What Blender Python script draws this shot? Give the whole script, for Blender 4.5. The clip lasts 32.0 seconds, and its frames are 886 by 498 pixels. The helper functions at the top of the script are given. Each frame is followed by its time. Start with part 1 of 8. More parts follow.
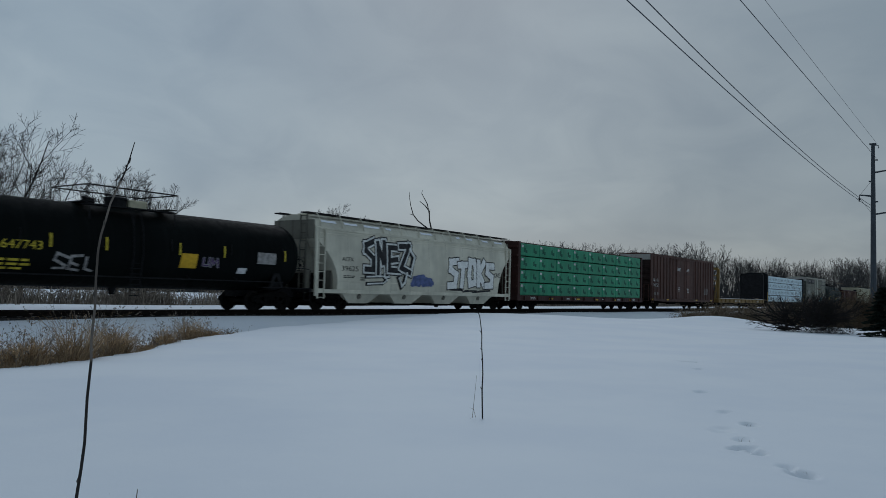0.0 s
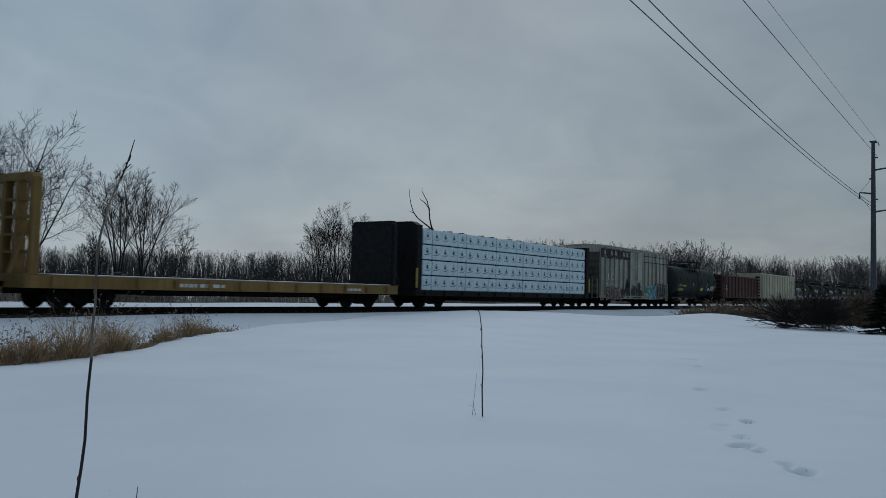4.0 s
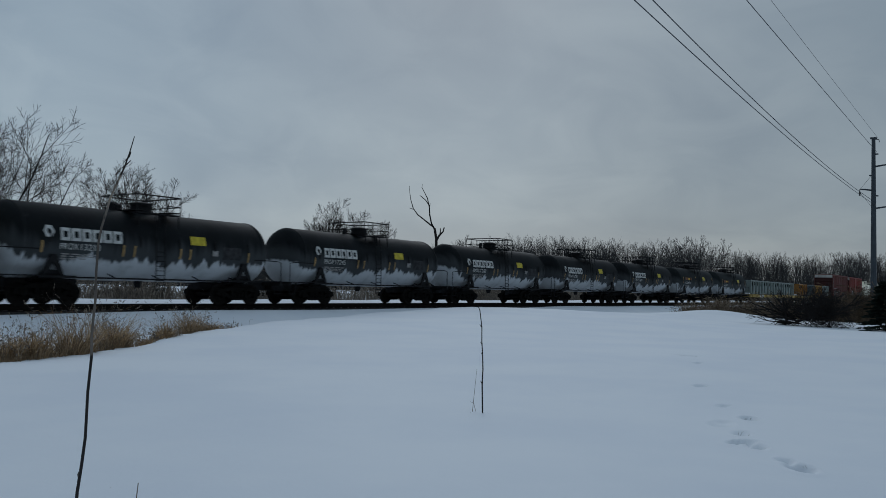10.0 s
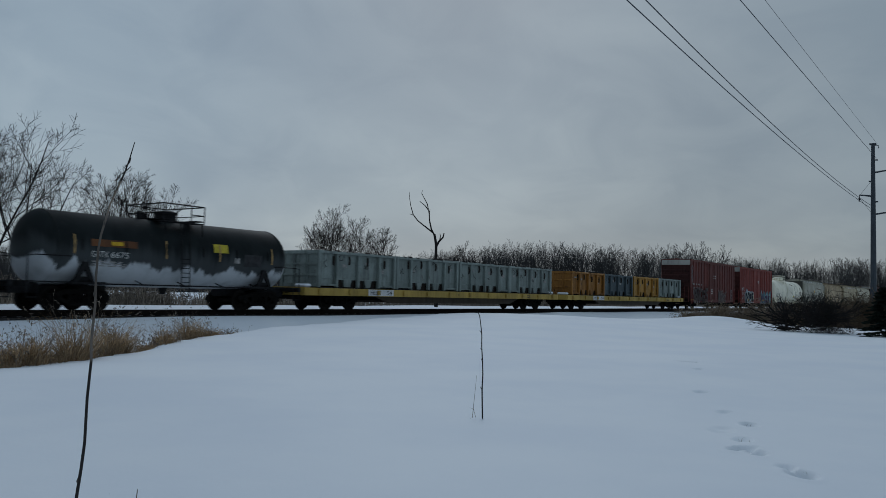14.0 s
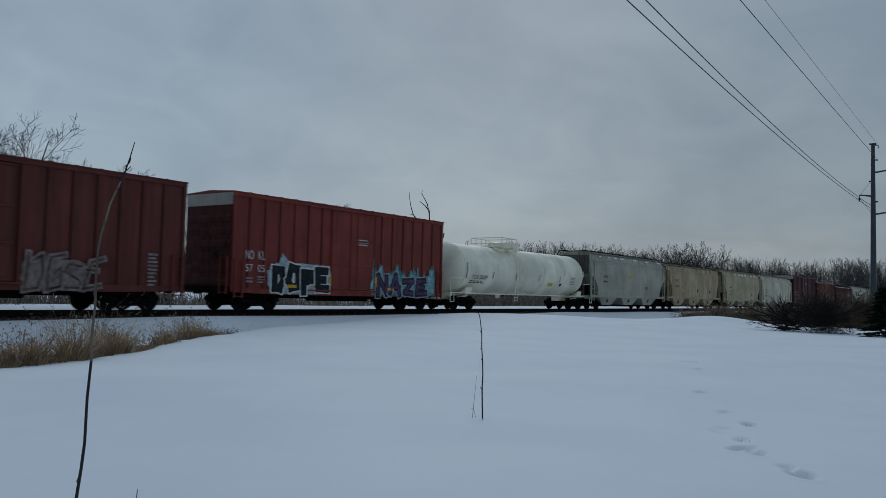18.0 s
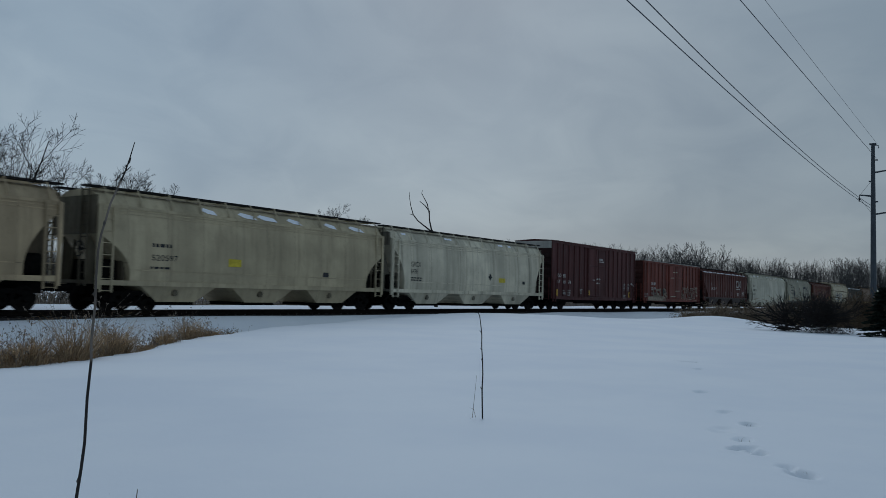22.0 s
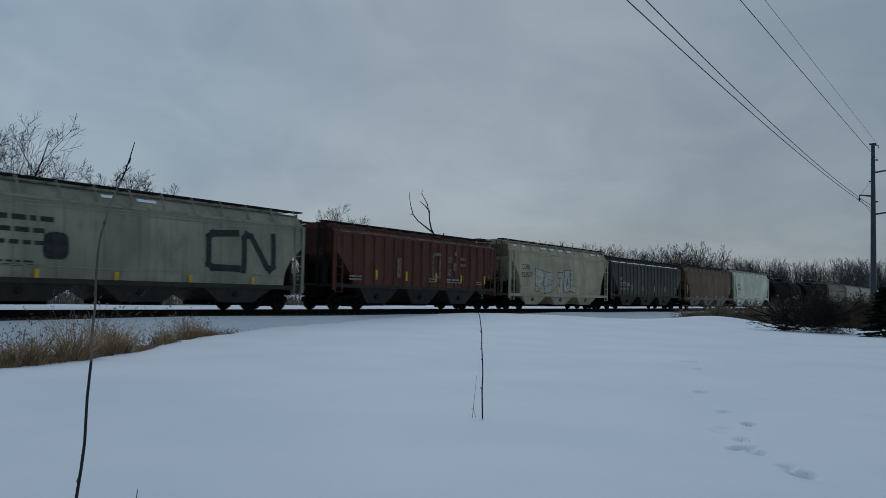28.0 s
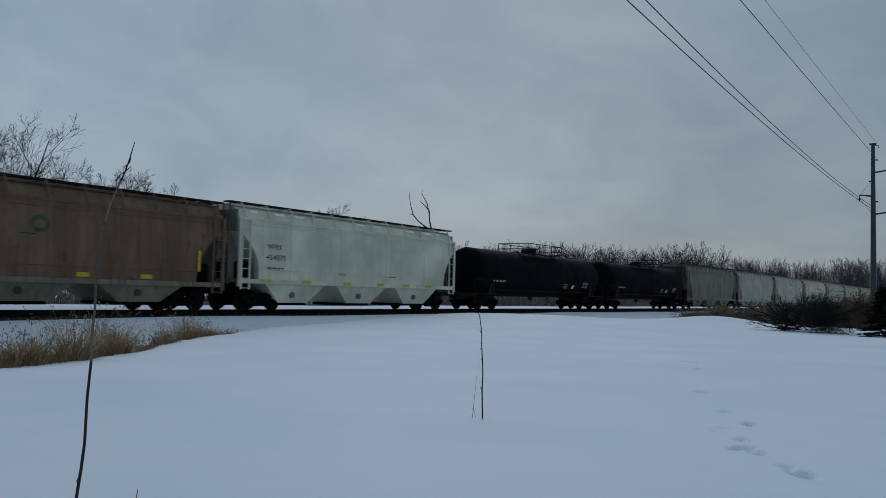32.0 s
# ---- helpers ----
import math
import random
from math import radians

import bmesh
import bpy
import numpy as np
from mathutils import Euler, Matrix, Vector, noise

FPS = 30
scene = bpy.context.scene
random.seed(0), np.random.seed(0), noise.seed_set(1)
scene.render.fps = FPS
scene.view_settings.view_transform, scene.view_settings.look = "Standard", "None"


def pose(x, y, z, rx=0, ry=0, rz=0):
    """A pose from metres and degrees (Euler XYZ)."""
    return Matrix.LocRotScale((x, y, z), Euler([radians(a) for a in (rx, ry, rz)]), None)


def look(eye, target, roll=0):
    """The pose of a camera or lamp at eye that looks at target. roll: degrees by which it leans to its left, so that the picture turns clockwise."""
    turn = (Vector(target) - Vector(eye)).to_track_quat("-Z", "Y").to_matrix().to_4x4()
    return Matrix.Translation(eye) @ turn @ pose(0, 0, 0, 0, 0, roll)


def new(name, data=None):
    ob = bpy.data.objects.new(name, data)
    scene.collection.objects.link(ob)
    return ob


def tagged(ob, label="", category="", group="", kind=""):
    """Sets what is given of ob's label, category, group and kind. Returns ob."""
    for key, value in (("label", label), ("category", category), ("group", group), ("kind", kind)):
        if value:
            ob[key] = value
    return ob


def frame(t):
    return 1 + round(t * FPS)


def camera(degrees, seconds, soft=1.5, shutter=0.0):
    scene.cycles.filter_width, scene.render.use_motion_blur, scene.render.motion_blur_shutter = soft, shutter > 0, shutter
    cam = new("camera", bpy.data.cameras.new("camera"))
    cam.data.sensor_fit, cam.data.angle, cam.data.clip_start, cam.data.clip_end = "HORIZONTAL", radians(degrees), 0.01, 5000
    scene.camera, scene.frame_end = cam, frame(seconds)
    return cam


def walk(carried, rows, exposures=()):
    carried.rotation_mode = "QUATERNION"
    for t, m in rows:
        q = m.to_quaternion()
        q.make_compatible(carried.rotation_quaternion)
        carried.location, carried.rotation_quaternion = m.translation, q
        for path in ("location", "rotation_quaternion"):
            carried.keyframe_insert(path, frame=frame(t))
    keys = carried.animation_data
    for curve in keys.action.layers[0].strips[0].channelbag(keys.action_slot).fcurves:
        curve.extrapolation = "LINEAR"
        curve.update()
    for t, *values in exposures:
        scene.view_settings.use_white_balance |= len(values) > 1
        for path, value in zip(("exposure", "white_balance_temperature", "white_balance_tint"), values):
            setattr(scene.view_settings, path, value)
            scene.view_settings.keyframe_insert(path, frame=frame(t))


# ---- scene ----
from itertools import product

# camera: a phone on a rest at the edge of a snowy field, dipping a little for a few seconds
EYE = (0.0, 0.0, 0.888)
YAW, PITCH, ROLL = -55.608, 3.136, 1.385
DIPS = [(0, 0), (3.0, 0), (3.5, -0.06), (5.5, -0.423), (7.0, -0.423), (7.5, -0.36), (8.0, -0.245), (8.5, -0.175),
        (9.0, -0.285), (9.5, -0.38), (10.0, -0.41), (10.5, -0.36), (11.0, -0.245), (11.5, -0.125), (12.0, 0), (32.0, 0)]


def aim(dip):
    p, y = radians(PITCH + dip), radians(YAW)
    ahead = Vector((-math.sin(y) * math.cos(p), math.cos(y) * math.cos(p), math.sin(p)))
    return look(EYE, Vector(EYE) + ahead, ROLL)


cam = camera(56.79, 32.0, soft=0.8, shutter=0.18)
walk(cam, [(t, aim(d)) for t, d in DIPS], [(0, 0, 6500, 10), (4, 0, 6500, 10), (8, 0, 6430, 10), (14, 0, 6430, 10), (19, 0, 6290, 10), (32, 0, 6270, 10)])

# ---- sky and light ----
SUN_AZ, SUN_EL = 58.0, 30.0


def make_sky():
    w = bpy.data.worlds.new("overcast")
    scene.world = w
    w.use_nodes = True
    nt = w.node_tree
    N, Lk = nt.nodes, nt.links
    N.clear()
    out, bg = N.new("ShaderNodeOutputWorld"), N.new("ShaderNodeBackground")
    sky = N.new("ShaderNodeTexSky")
    sky.sky_type, sky.sun_disc = "NISHITA", False
    sky.sun_elevation, sky.sun_rotation = radians(SUN_EL), radians(SUN_AZ)
    dim = N.new("ShaderNodeVectorMath")
    dim.operation = "SCALE"
    dim.inputs["Scale"].default_value = 0.1
    Lk.new(sky.outputs[0], dim.inputs[0])
    co, sep = N.new("ShaderNodeTexCoord"), N.new("ShaderNodeSeparateXYZ")
    Lk.new(co.outputs["Generated"], sep.inputs[0])
    rise = N.new("ShaderNodeValToRGB")
    rise.color_ramp.elements[0].position, rise.color_ramp.elements[0].color = 0.0, SKY_LOW
    rise.color_ramp.elements[1].position, rise.color_ramp.elements[1].color = 0.42, SKY_HIGH
    e = rise.color_ramp.elements.new(0.16)
    e.color = SKY_MID
    e = rise.color_ramp.elements.new(0.85)
    e.color = SKY_TOP
    Lk.new(sep.outputs["Z"], rise.inputs[0])
    # cloud sheet seen from below: the direction meets a plane overhead
    lift, over = N.new("ShaderNodeMath"), N.new("ShaderNodeMath")
    lift.operation, lift.inputs[1].default_value = "ADD", 0.36
    over.operation, over.inputs[0].default_value = "DIVIDE", 1.0
    flat = N.new("ShaderNodeVectorMath")
    flat.operation = "SCALE"
    Lk.new(sep.outputs["Z"], lift.inputs[0])
    Lk.new(lift.outputs[0], over.inputs[1])
    Lk.new(co.outputs["Generated"], flat.inputs[0])
    Lk.new(over.outputs[0], flat.inputs["Scale"])

    def sheet(scale, detail, rough, bend, lo, hi, dark, pale):
        nz = N.new("ShaderNodeTexNoise")
        nz.inputs["Scale"].default_value, nz.inputs["Detail"].default_value, nz.inputs["Roughness"].default_value = scale, detail, rough
        nz.inputs["Distortion"].default_value = bend
        Lk.new(flat.outputs[0], nz.inputs["Vector"])
        rp = N.new("ShaderNodeValToRGB")
        rp.color_ramp.interpolation = "EASE"
        rp.color_ramp.elements[0].position, rp.color_ramp.elements[0].color = lo, dark
        rp.color_ramp.elements[1].position, rp.color_ramp.elements[1].color = hi, pale
        Lk.new(nz.outputs["Fac"], rp.inputs[0])
        return rp

    broad = sheet(1.3, 3.0, 0.5, 0.5, 0.34, 0.66, (0.865, 0.885, 0.91, 1), (1.11, 1.095, 1.065, 1))
    small = sheet(4.0, 6.0, 0.55, 0.6, 0.32, 0.68, (0.92, 0.935, 0.95, 1), (1.065, 1.055, 1.04, 1))
    ramp = N.new("ShaderNodeVectorMath")
    ramp.operation = "MULTIPLY"
    Lk.new(broad.outputs[0], ramp.inputs[0])
    Lk.new(small.outputs[0], ramp.inputs[1])
    mul = N.new("ShaderNodeVectorMath")
    mul.operation = "MULTIPLY"
    Lk.new(rise.outputs[0], mul.inputs[0])
    Lk.new(ramp.outputs[0], mul.inputs[1])
    mix = N.new("ShaderNodeMix")
    mix.data_type = "RGBA"
    mix.inputs["Factor"].default_value = 0.94
    Lk.new(dim.outputs[0], mix.inputs["A"])
    # the cloud cover thickens towards the east
    east = N.new("ShaderNodeMapRange")
    for k, v in (("From Min", -1.0), ("From Max", 1.0), ("To Min", 0.0), ("To Max", 1.0)):
        east.inputs[k].default_value = v
    Lk.new(sep.outputs["X"], east.inputs["Value"])
    thick = N.new("ShaderNodeValToRGB")
    thick.color_ramp.interpolation = "EASE"
    for k, (at, v) in enumerate(((0.0, 0.77), (0.5, 0.84), (0.74, 1.08), (0.91, 0.93), (1.0, 0.73))):
        el = thick.color_ramp.elements[k] if k < 2 else thick.color_ramp.elements.new(at)
        el.position, el.color = at, (v, v, v, 1)
    Lk.new(east.outputs[0], thick.inputs[0])
    veil = N.new("ShaderNodeVectorMath")
    veil.operation = "SCALE"
    Lk.new(mul.outputs[0], veil.inputs[0])
    Lk.new(thick.outputs[0], veil.inputs["Scale"])
    Lk.new(veil.outputs[0], mix.inputs["B"])
    Lk.new(mix.outputs["Result"], bg.inputs[0])
    bg.inputs[1].default_value = 1.0
    Lk.new(bg.outputs[0], out.inputs[0])


SKY_LOW, SKY_MID, SKY_HIGH, SKY_TOP = (0.278, 0.34, 0.396, 1), (0.26, 0.328, 0.388, 1), (0.224, 0.293, 0.358, 1), (0.315, 0.412, 0.51, 1)
make_sky()
sun = new("sun", bpy.data.lights.new("sun", "SUN"))
sun.data.energy, sun.data.angle, sun.data.color = 0.5, radians(30), (0.95, 1.0, 1.06)
a, e = radians(SUN_AZ), radians(SUN_EL)
sun.matrix_basis = look((0, 0, 40), Vector((0, 0, 40)) - Vector((math.sin(a) * math.cos(e), math.cos(a) * math.cos(e), math.sin(e))))

# ---- materials ----
def lin(*rgb):
    return tuple(((c / 255) / 12.92 if c / 255 <= 0.04045 else ((c / 255 + 0.055) / 1.055) ** 2.4) for c in rgb) + (1,)


class Nodes:
    """A small hand for node trees."""

    def __init__(self, name):
        self.m = bpy.data.materials.new(name)
        self.m.use_nodes = True
        self.t = self.m.node_tree
        self.t.nodes.clear()
        self.out = self.t.nodes.new("ShaderNodeOutputMaterial")
        self.p = self.t.nodes.new("ShaderNodeBsdfPrincipled")
        self.t.links.new(self.p.outputs[0], self.out.inputs[0])
        co, info = self.t.nodes.new("ShaderNodeTexCoord"), self.t.nodes.new("ShaderNodeObjectInfo")
        add = self.t.nodes.new("ShaderNodeVectorMath")
        add.operation = "MULTIPLY_ADD"
        comb = self.t.nodes.new("ShaderNodeCombineXYZ")
        self.t.links.new(info.outputs["Random"], comb.inputs[0])
        self.t.links.new(info.outputs["Random"], comb.inputs[1])
        self.t.links.new(comb.outputs[0], add.inputs[0])
        add.inputs[1].default_value = (37.0, 11.0, 0.0)
        self.t.links.new(co.outputs["Object"], add.inputs[2])
        self.co, self.object_co, self.random = add.outputs[0], co.outputs["Object"], info.outputs["Random"]

    def noise(self, scale, detail=4.0, stretch=(1, 1, 1), rough=0.55, co=None):
        mp = self.t.nodes.new("ShaderNodeMapping")
        mp.inputs["Scale"].default_value = stretch
        self.t.links.new(co or self.co, mp.inputs[0])
        n = self.t.nodes.new("ShaderNodeTexNoise")
        n.inputs["Scale"].default_value, n.inputs["Detail"].default_value, n.inputs["Roughness"].default_value = scale, detail, rough
        self.t.links.new(mp.outputs[0], n.inputs["Vector"])
        return n.outputs["Fac"]

    def ramp(self, fac, lo, hi, a=0.0, b=1.0):
        r = self.t.nodes.new("ShaderNodeMapRange")
        r.interpolation_type = "SMOOTHSTEP"
        for k, v in (("From Min", lo), ("From Max", hi), ("To Min", a), ("To Max", b)):
            r.inputs[k].default_value = v
        self.t.links.new(fac, r.inputs["Value"])
        return r.outputs[0]

    def math(self, op, x, y):
        n = self.t.nodes.new("ShaderNodeMath")
        n.operation = op
        for i, v in enumerate((x, y)):
            if isinstance(v, (int, float)):
                n.inputs[i].default_value = v
            else:
                self.t.links.new(v, n.inputs[i])
        return n.outputs[0]

    def mix(self, fac, x, y):
        n = self.t.nodes.new("ShaderNodeMix")
        n.data_type = "RGBA"
        for k, v in (("Factor", fac), ("A", x), ("B", y)):
            if isinstance(v, (int, float, tuple)):
                n.inputs[k].default_value = v
            else:
                self.t.links.new(v, n.inputs[k])
        return n.outputs["Result"]

    def z(self, co=None):
        s = self.t.nodes.new("ShaderNodeSeparateXYZ")
        self.t.links.new(co or self.object_co, s.inputs[0])
        return s.outputs["Z"]

    def finish(self, colour, rough=0.7, metal=0.0, bump=None, depth=0.01, spec=0.5):
        p = self.p
        if isinstance(colour, tuple):
            p.inputs["Base Color"].default_value = colour
        else:
            self.t.links.new(colour, p.inputs["Base Color"])
        if isinstance(rough, (int, float)):
            p.inputs["Roughness"].default_value = rough
        else:
            self.t.links.new(rough, p.inputs["Roughness"])
        p.inputs["Metallic"].default_value = metal
        p.inputs["Specular IOR Level"].default_value = spec
        if bump is not None:
            b = self.t.nodes.new("ShaderNodeBump")
            b.inputs["Strength"].default_value, b.inputs["Distance"].default_value = 0.6, depth
            self.t.links.new(bump, b.inputs["Height"])
            self.t.links.new(b.outputs[0], p.inputs["Normal"])
        return self.m


def shade(c, k):
    return (c[0] * k, c[1] * k, c[2] * k, 1)


PAINTS = {}


def paint(name, colour, grime=(0.03, 0.025, 0.02, 1), dirt=0.5, rough=0.65, rust=0.0, fade=0.0, gloss=0.25, bands=0.3):
    """Weathered car paint: faded patches, grime that ran down, rust in spots."""
    PAINTS[name] = colour
    n = Nodes(name)
    c = n.mix(n.ramp(n.noise(0.5, 3), 0.3, 0.7), shade(colour, 0.78), shade(colour, 1.14))
    # riveted or welded sheets, each a little different, with a dark seam between
    sx = n.t.nodes.new("ShaderNodeSeparateXYZ")
    n.t.links.new(n.object_co, sx.inputs[0])
    cell = n.math("DIVIDE", sx.outputs["X"], 1.74)
    white = n.t.nodes.new("ShaderNodeTexWhiteNoise")
    white.noise_dimensions = "2D"
    comb = n.t.nodes.new("ShaderNodeCombineXYZ")
    n.t.links.new(n.math("FLOOR", cell, 0), comb.inputs[0])
    n.t.links.new(n.random, comb.inputs[1])
    n.t.links.new(comb.outputs[0], white.inputs["Vector"])
    c = n.mix(n.ramp(white.outputs["Value"], 0, 1, 0, 0.22), c, shade(colour, 0.55))
    c = n.mix(n.ramp(n.math("FRACT", cell, 0), 0.985, 0.995, 0, 0.45), c, grime)
    if fade:
        c = n.mix(n.ramp(n.noise(1.3, 5, (1, 1, 0.5)), 0.5, 0.75, 0, fade), c, shade((0.5, 0.5, 0.5), 0.9))
    streak = n.noise(1.0, 6, (4.5, 4.5, 0.28), 0.65)
    c = n.mix(n.ramp(streak, 0.48, 0.8, 0, dirt), c, grime)
    c = n.mix(n.ramp(n.noise(9, 5), 0.5, 0.85, 0, dirt * 0.5), c, grime)
    # blotches of old grime and scuffed, chalky patches
    c = n.mix(n.ramp(n.noise(0.9, 7, (1, 1, 0.7), 0.7), 0.52, 0.72, 0, min(0.75, dirt * 1.1)), c, shade(colour, 0.45))
    c = n.mix(n.ramp(n.noise(3.4, 8, (1, 1, 0.35), 0.72), 0.6, 0.74, 0, 0.3), c, tuple(min(0.8, v * 1.7 + 0.004) for v in colour[:3]) + (1,))
    # washed and sooty bands that run down the sheets
    c = n.mix(n.ramp(n.noise(1.0, 3, (1.1, 0.1, 0.07)), 0.42, 0.64, 0, bands), c, shade(colour, 0.5))
    c = n.mix(n.ramp(n.noise(1.0, 4, (3.0, 0.1, 0.05), 0.6), 0.56, 0.7, 0, bands * 0.7), c, grime)
    if rust:
        c = n.mix(n.ramp(n.noise(2.2, 8, (1, 1, 0.6), 0.7), 0.68 - 0.2 * rust, 0.74 - 0.12 * rust, 0, 0.9), c, (0.075, 0.028, 0.014, 1))
    return n.finish(c, n.ramp(streak, 0.3, 0.8, rough * 0.85, min(1, rough * 1.3)), 0, n.noise(3.0, 4), 0.012, gloss)


def plain(name, colour, rough=0.7, metal=0.0, var=0.25, scale=6.0, depth=0.004, spec=0.2):
    n = Nodes(name)
    f = n.noise(scale, 6)
    c = n.mix(n.ramp(f, 0.3, 0.7), shade(colour, 1 - var), shade(colour, 1 + var))
    return n.finish(c, rough, metal, f, depth, spec)


def frosted(name, colour, line, soft=0.16, cover=0.8):
    """Dark tank paint, white with hoar frost up to the level of the cold load, with ragged runs."""
    n = Nodes(name)
    base = n.mix(n.ramp(n.noise(0.8, 4), 0.3, 0.7), shade(colour, 0.8), shade(colour, 1.3))
    base = n.mix(n.ramp(n.noise(1.2, 6, (5, 5, 0.3)), 0.55, 0.8, 0, 0.16), base, (0.05, 0.05, 0.05, 1))
    edge = n.noise(1.0, 7, (2.6, 0.3, 0.22), 0.62)
    wave = n.noise(0.55, 3, (1, 0.2, 0.3))
    level = n.math("ADD", n.math("MULTIPLY", n.math("SUBTRACT", edge, 0.5), 1.5), n.math("MULTIPLY", n.math("SUBTRACT", wave, 0.5), 1.0))
    sx = n.t.nodes.new("ShaderNodeSeparateXYZ")
    n.t.links.new(n.object_co, sx.inputs[0])
    head = n.ramp(n.math("ABSOLUTE", sx.outputs["X"], 0), 5.2, 6.0, 0, 0.42)
    h = n.math("SUBTRACT", n.math("ADD", n.z(), level), head)
    thin = n.ramp(h, line + 0.65 + soft, line + 0.25 - soft, 0, 0.13)
    thick = n.ramp(h, line + soft * 0.45 - 0.12, line - soft * 0.45 - 0.12, 0, cover)
    c = n.mix(thin, base, (0.32, 0.34, 0.35, 1))
    c = n.mix(n.math("MULTIPLY", thick, n.ramp(n.noise(1.6, 5), 0.25, 0.55, 0.72, 1)), c, (0.74, 0.77, 0.8, 1))
    c = n.mix(n.ramp(n.noise(1.0, 6, (4, 4, 0.3)), 0.62, 0.8, 0, 0.22), c, (0.06, 0.055, 0.05, 1))
    return n.finish(c, n.ramp(thick, 0, 1, 0.65, 0.9), 0, n.noise(6, 4), 0.006, 0.07)


def snow_material(name):
    n = Nodes(name)
    big, fine = n.noise(0.35, 4, co=n.object_co), n.noise(14, 5, co=n.object_co)
    c = n.mix(n.ramp(big, 0.3, 0.7), (0.74, 0.77, 0.82, 1), (0.8, 0.82, 0.85, 1))
    c = n.mix(n.ramp(n.noise(3.2, 3, co=n.object_co), 0.77, 0.8, 0, 0.25), c, (0.5, 0.5, 0.48, 1))
    h = n.math("ADD", n.math("MULTIPLY", fine, 0.25), n.noise(1.6, 4, co=n.object_co))
    n.p.inputs["Subsurface Weight"].default_value = 0.0
    return n.finish(c, 0.75, 0, h, 0.012, 0.26)


def bark(name, colour, var=0.35):
    n = Nodes(name)
    f = n.noise(12, 5, (1, 1, 0.25))
    return n.finish(n.mix(n.ramp(f, 0.3, 0.7), shade(colour, 1 - var), shade(colour, 1 + var)), 0.9, 0, f, 0.01, 0.2)


def straw(name, dark, pale):
    n = Nodes(name)
    g = n.t.nodes.new("ShaderNodeNewGeometry")
    r = n.t.nodes.new("ShaderNodeMix")
    r.data_type = "RGBA"
    r.inputs["A"].default_value, r.inputs["B"].default_value = dark, pale
    n.t.links.new(g.outputs["Random Per Island"], r.inputs["Factor"])
    c = n.mix(n.ramp(n.noise(4, 4), 0.3, 0.7), r.outputs["Result"], shade(dark, 0.8))
    return n.finish(c, 0.9, 0, None, 0, 0.2)


SNOW = snow_material("snow")
STEEL = plain("dark_running_gear", (0.007, 0.0065, 0.006), 0.9, 0.0, 0.4, spec=0.04)
WHEEL = plain("wheel_steel", (0.012, 0.0105, 0.0095), 0.8, 0.1, 0.4, spec=0.08)
RAILSTEEL = plain("rail_steel", (0.014, 0.011, 0.0095), 0.9, 0.0, 0.3, spec=0.05)
TIMBER = bark("tie_timber", (0.016, 0.013, 0.012))
BALLAST = plain("ballast_stone", (0.028, 0.026, 0.025), 0.95, 0, 0.6, 18, 0.05)
BLACKIRON = plain("black_iron", (0.014, 0.014, 0.015), 0.7, 0.1, 0.3, spec=0.1)
WHITEMARK = plain("white_lettering", (0.5, 0.5, 0.48), 0.8, 0, 0.2)
GREYMARK = plain("worn_white_lettering", (0.26, 0.25, 0.24), 0.8, 0, 0.35)
BLACKMARK = plain("black_lettering", (0.03, 0.03, 0.032), 0.7, 0, 0.3)
YELLOW = plain("yellow_reflector", (0.55, 0.33, 0.02), 0.5, 0, 0.15)
YPLATE = plain("yellow_placard", (0.5, 0.4, 0.04), 0.6, 0, 0.2)
CREAMBOX = plain("cream_enamel", (0.5, 0.46, 0.33), 0.6, 0, 0.15)
WHITEPLATE = plain("white_placard", (0.55, 0.55, 0.55), 0.6, 0, 0.2)

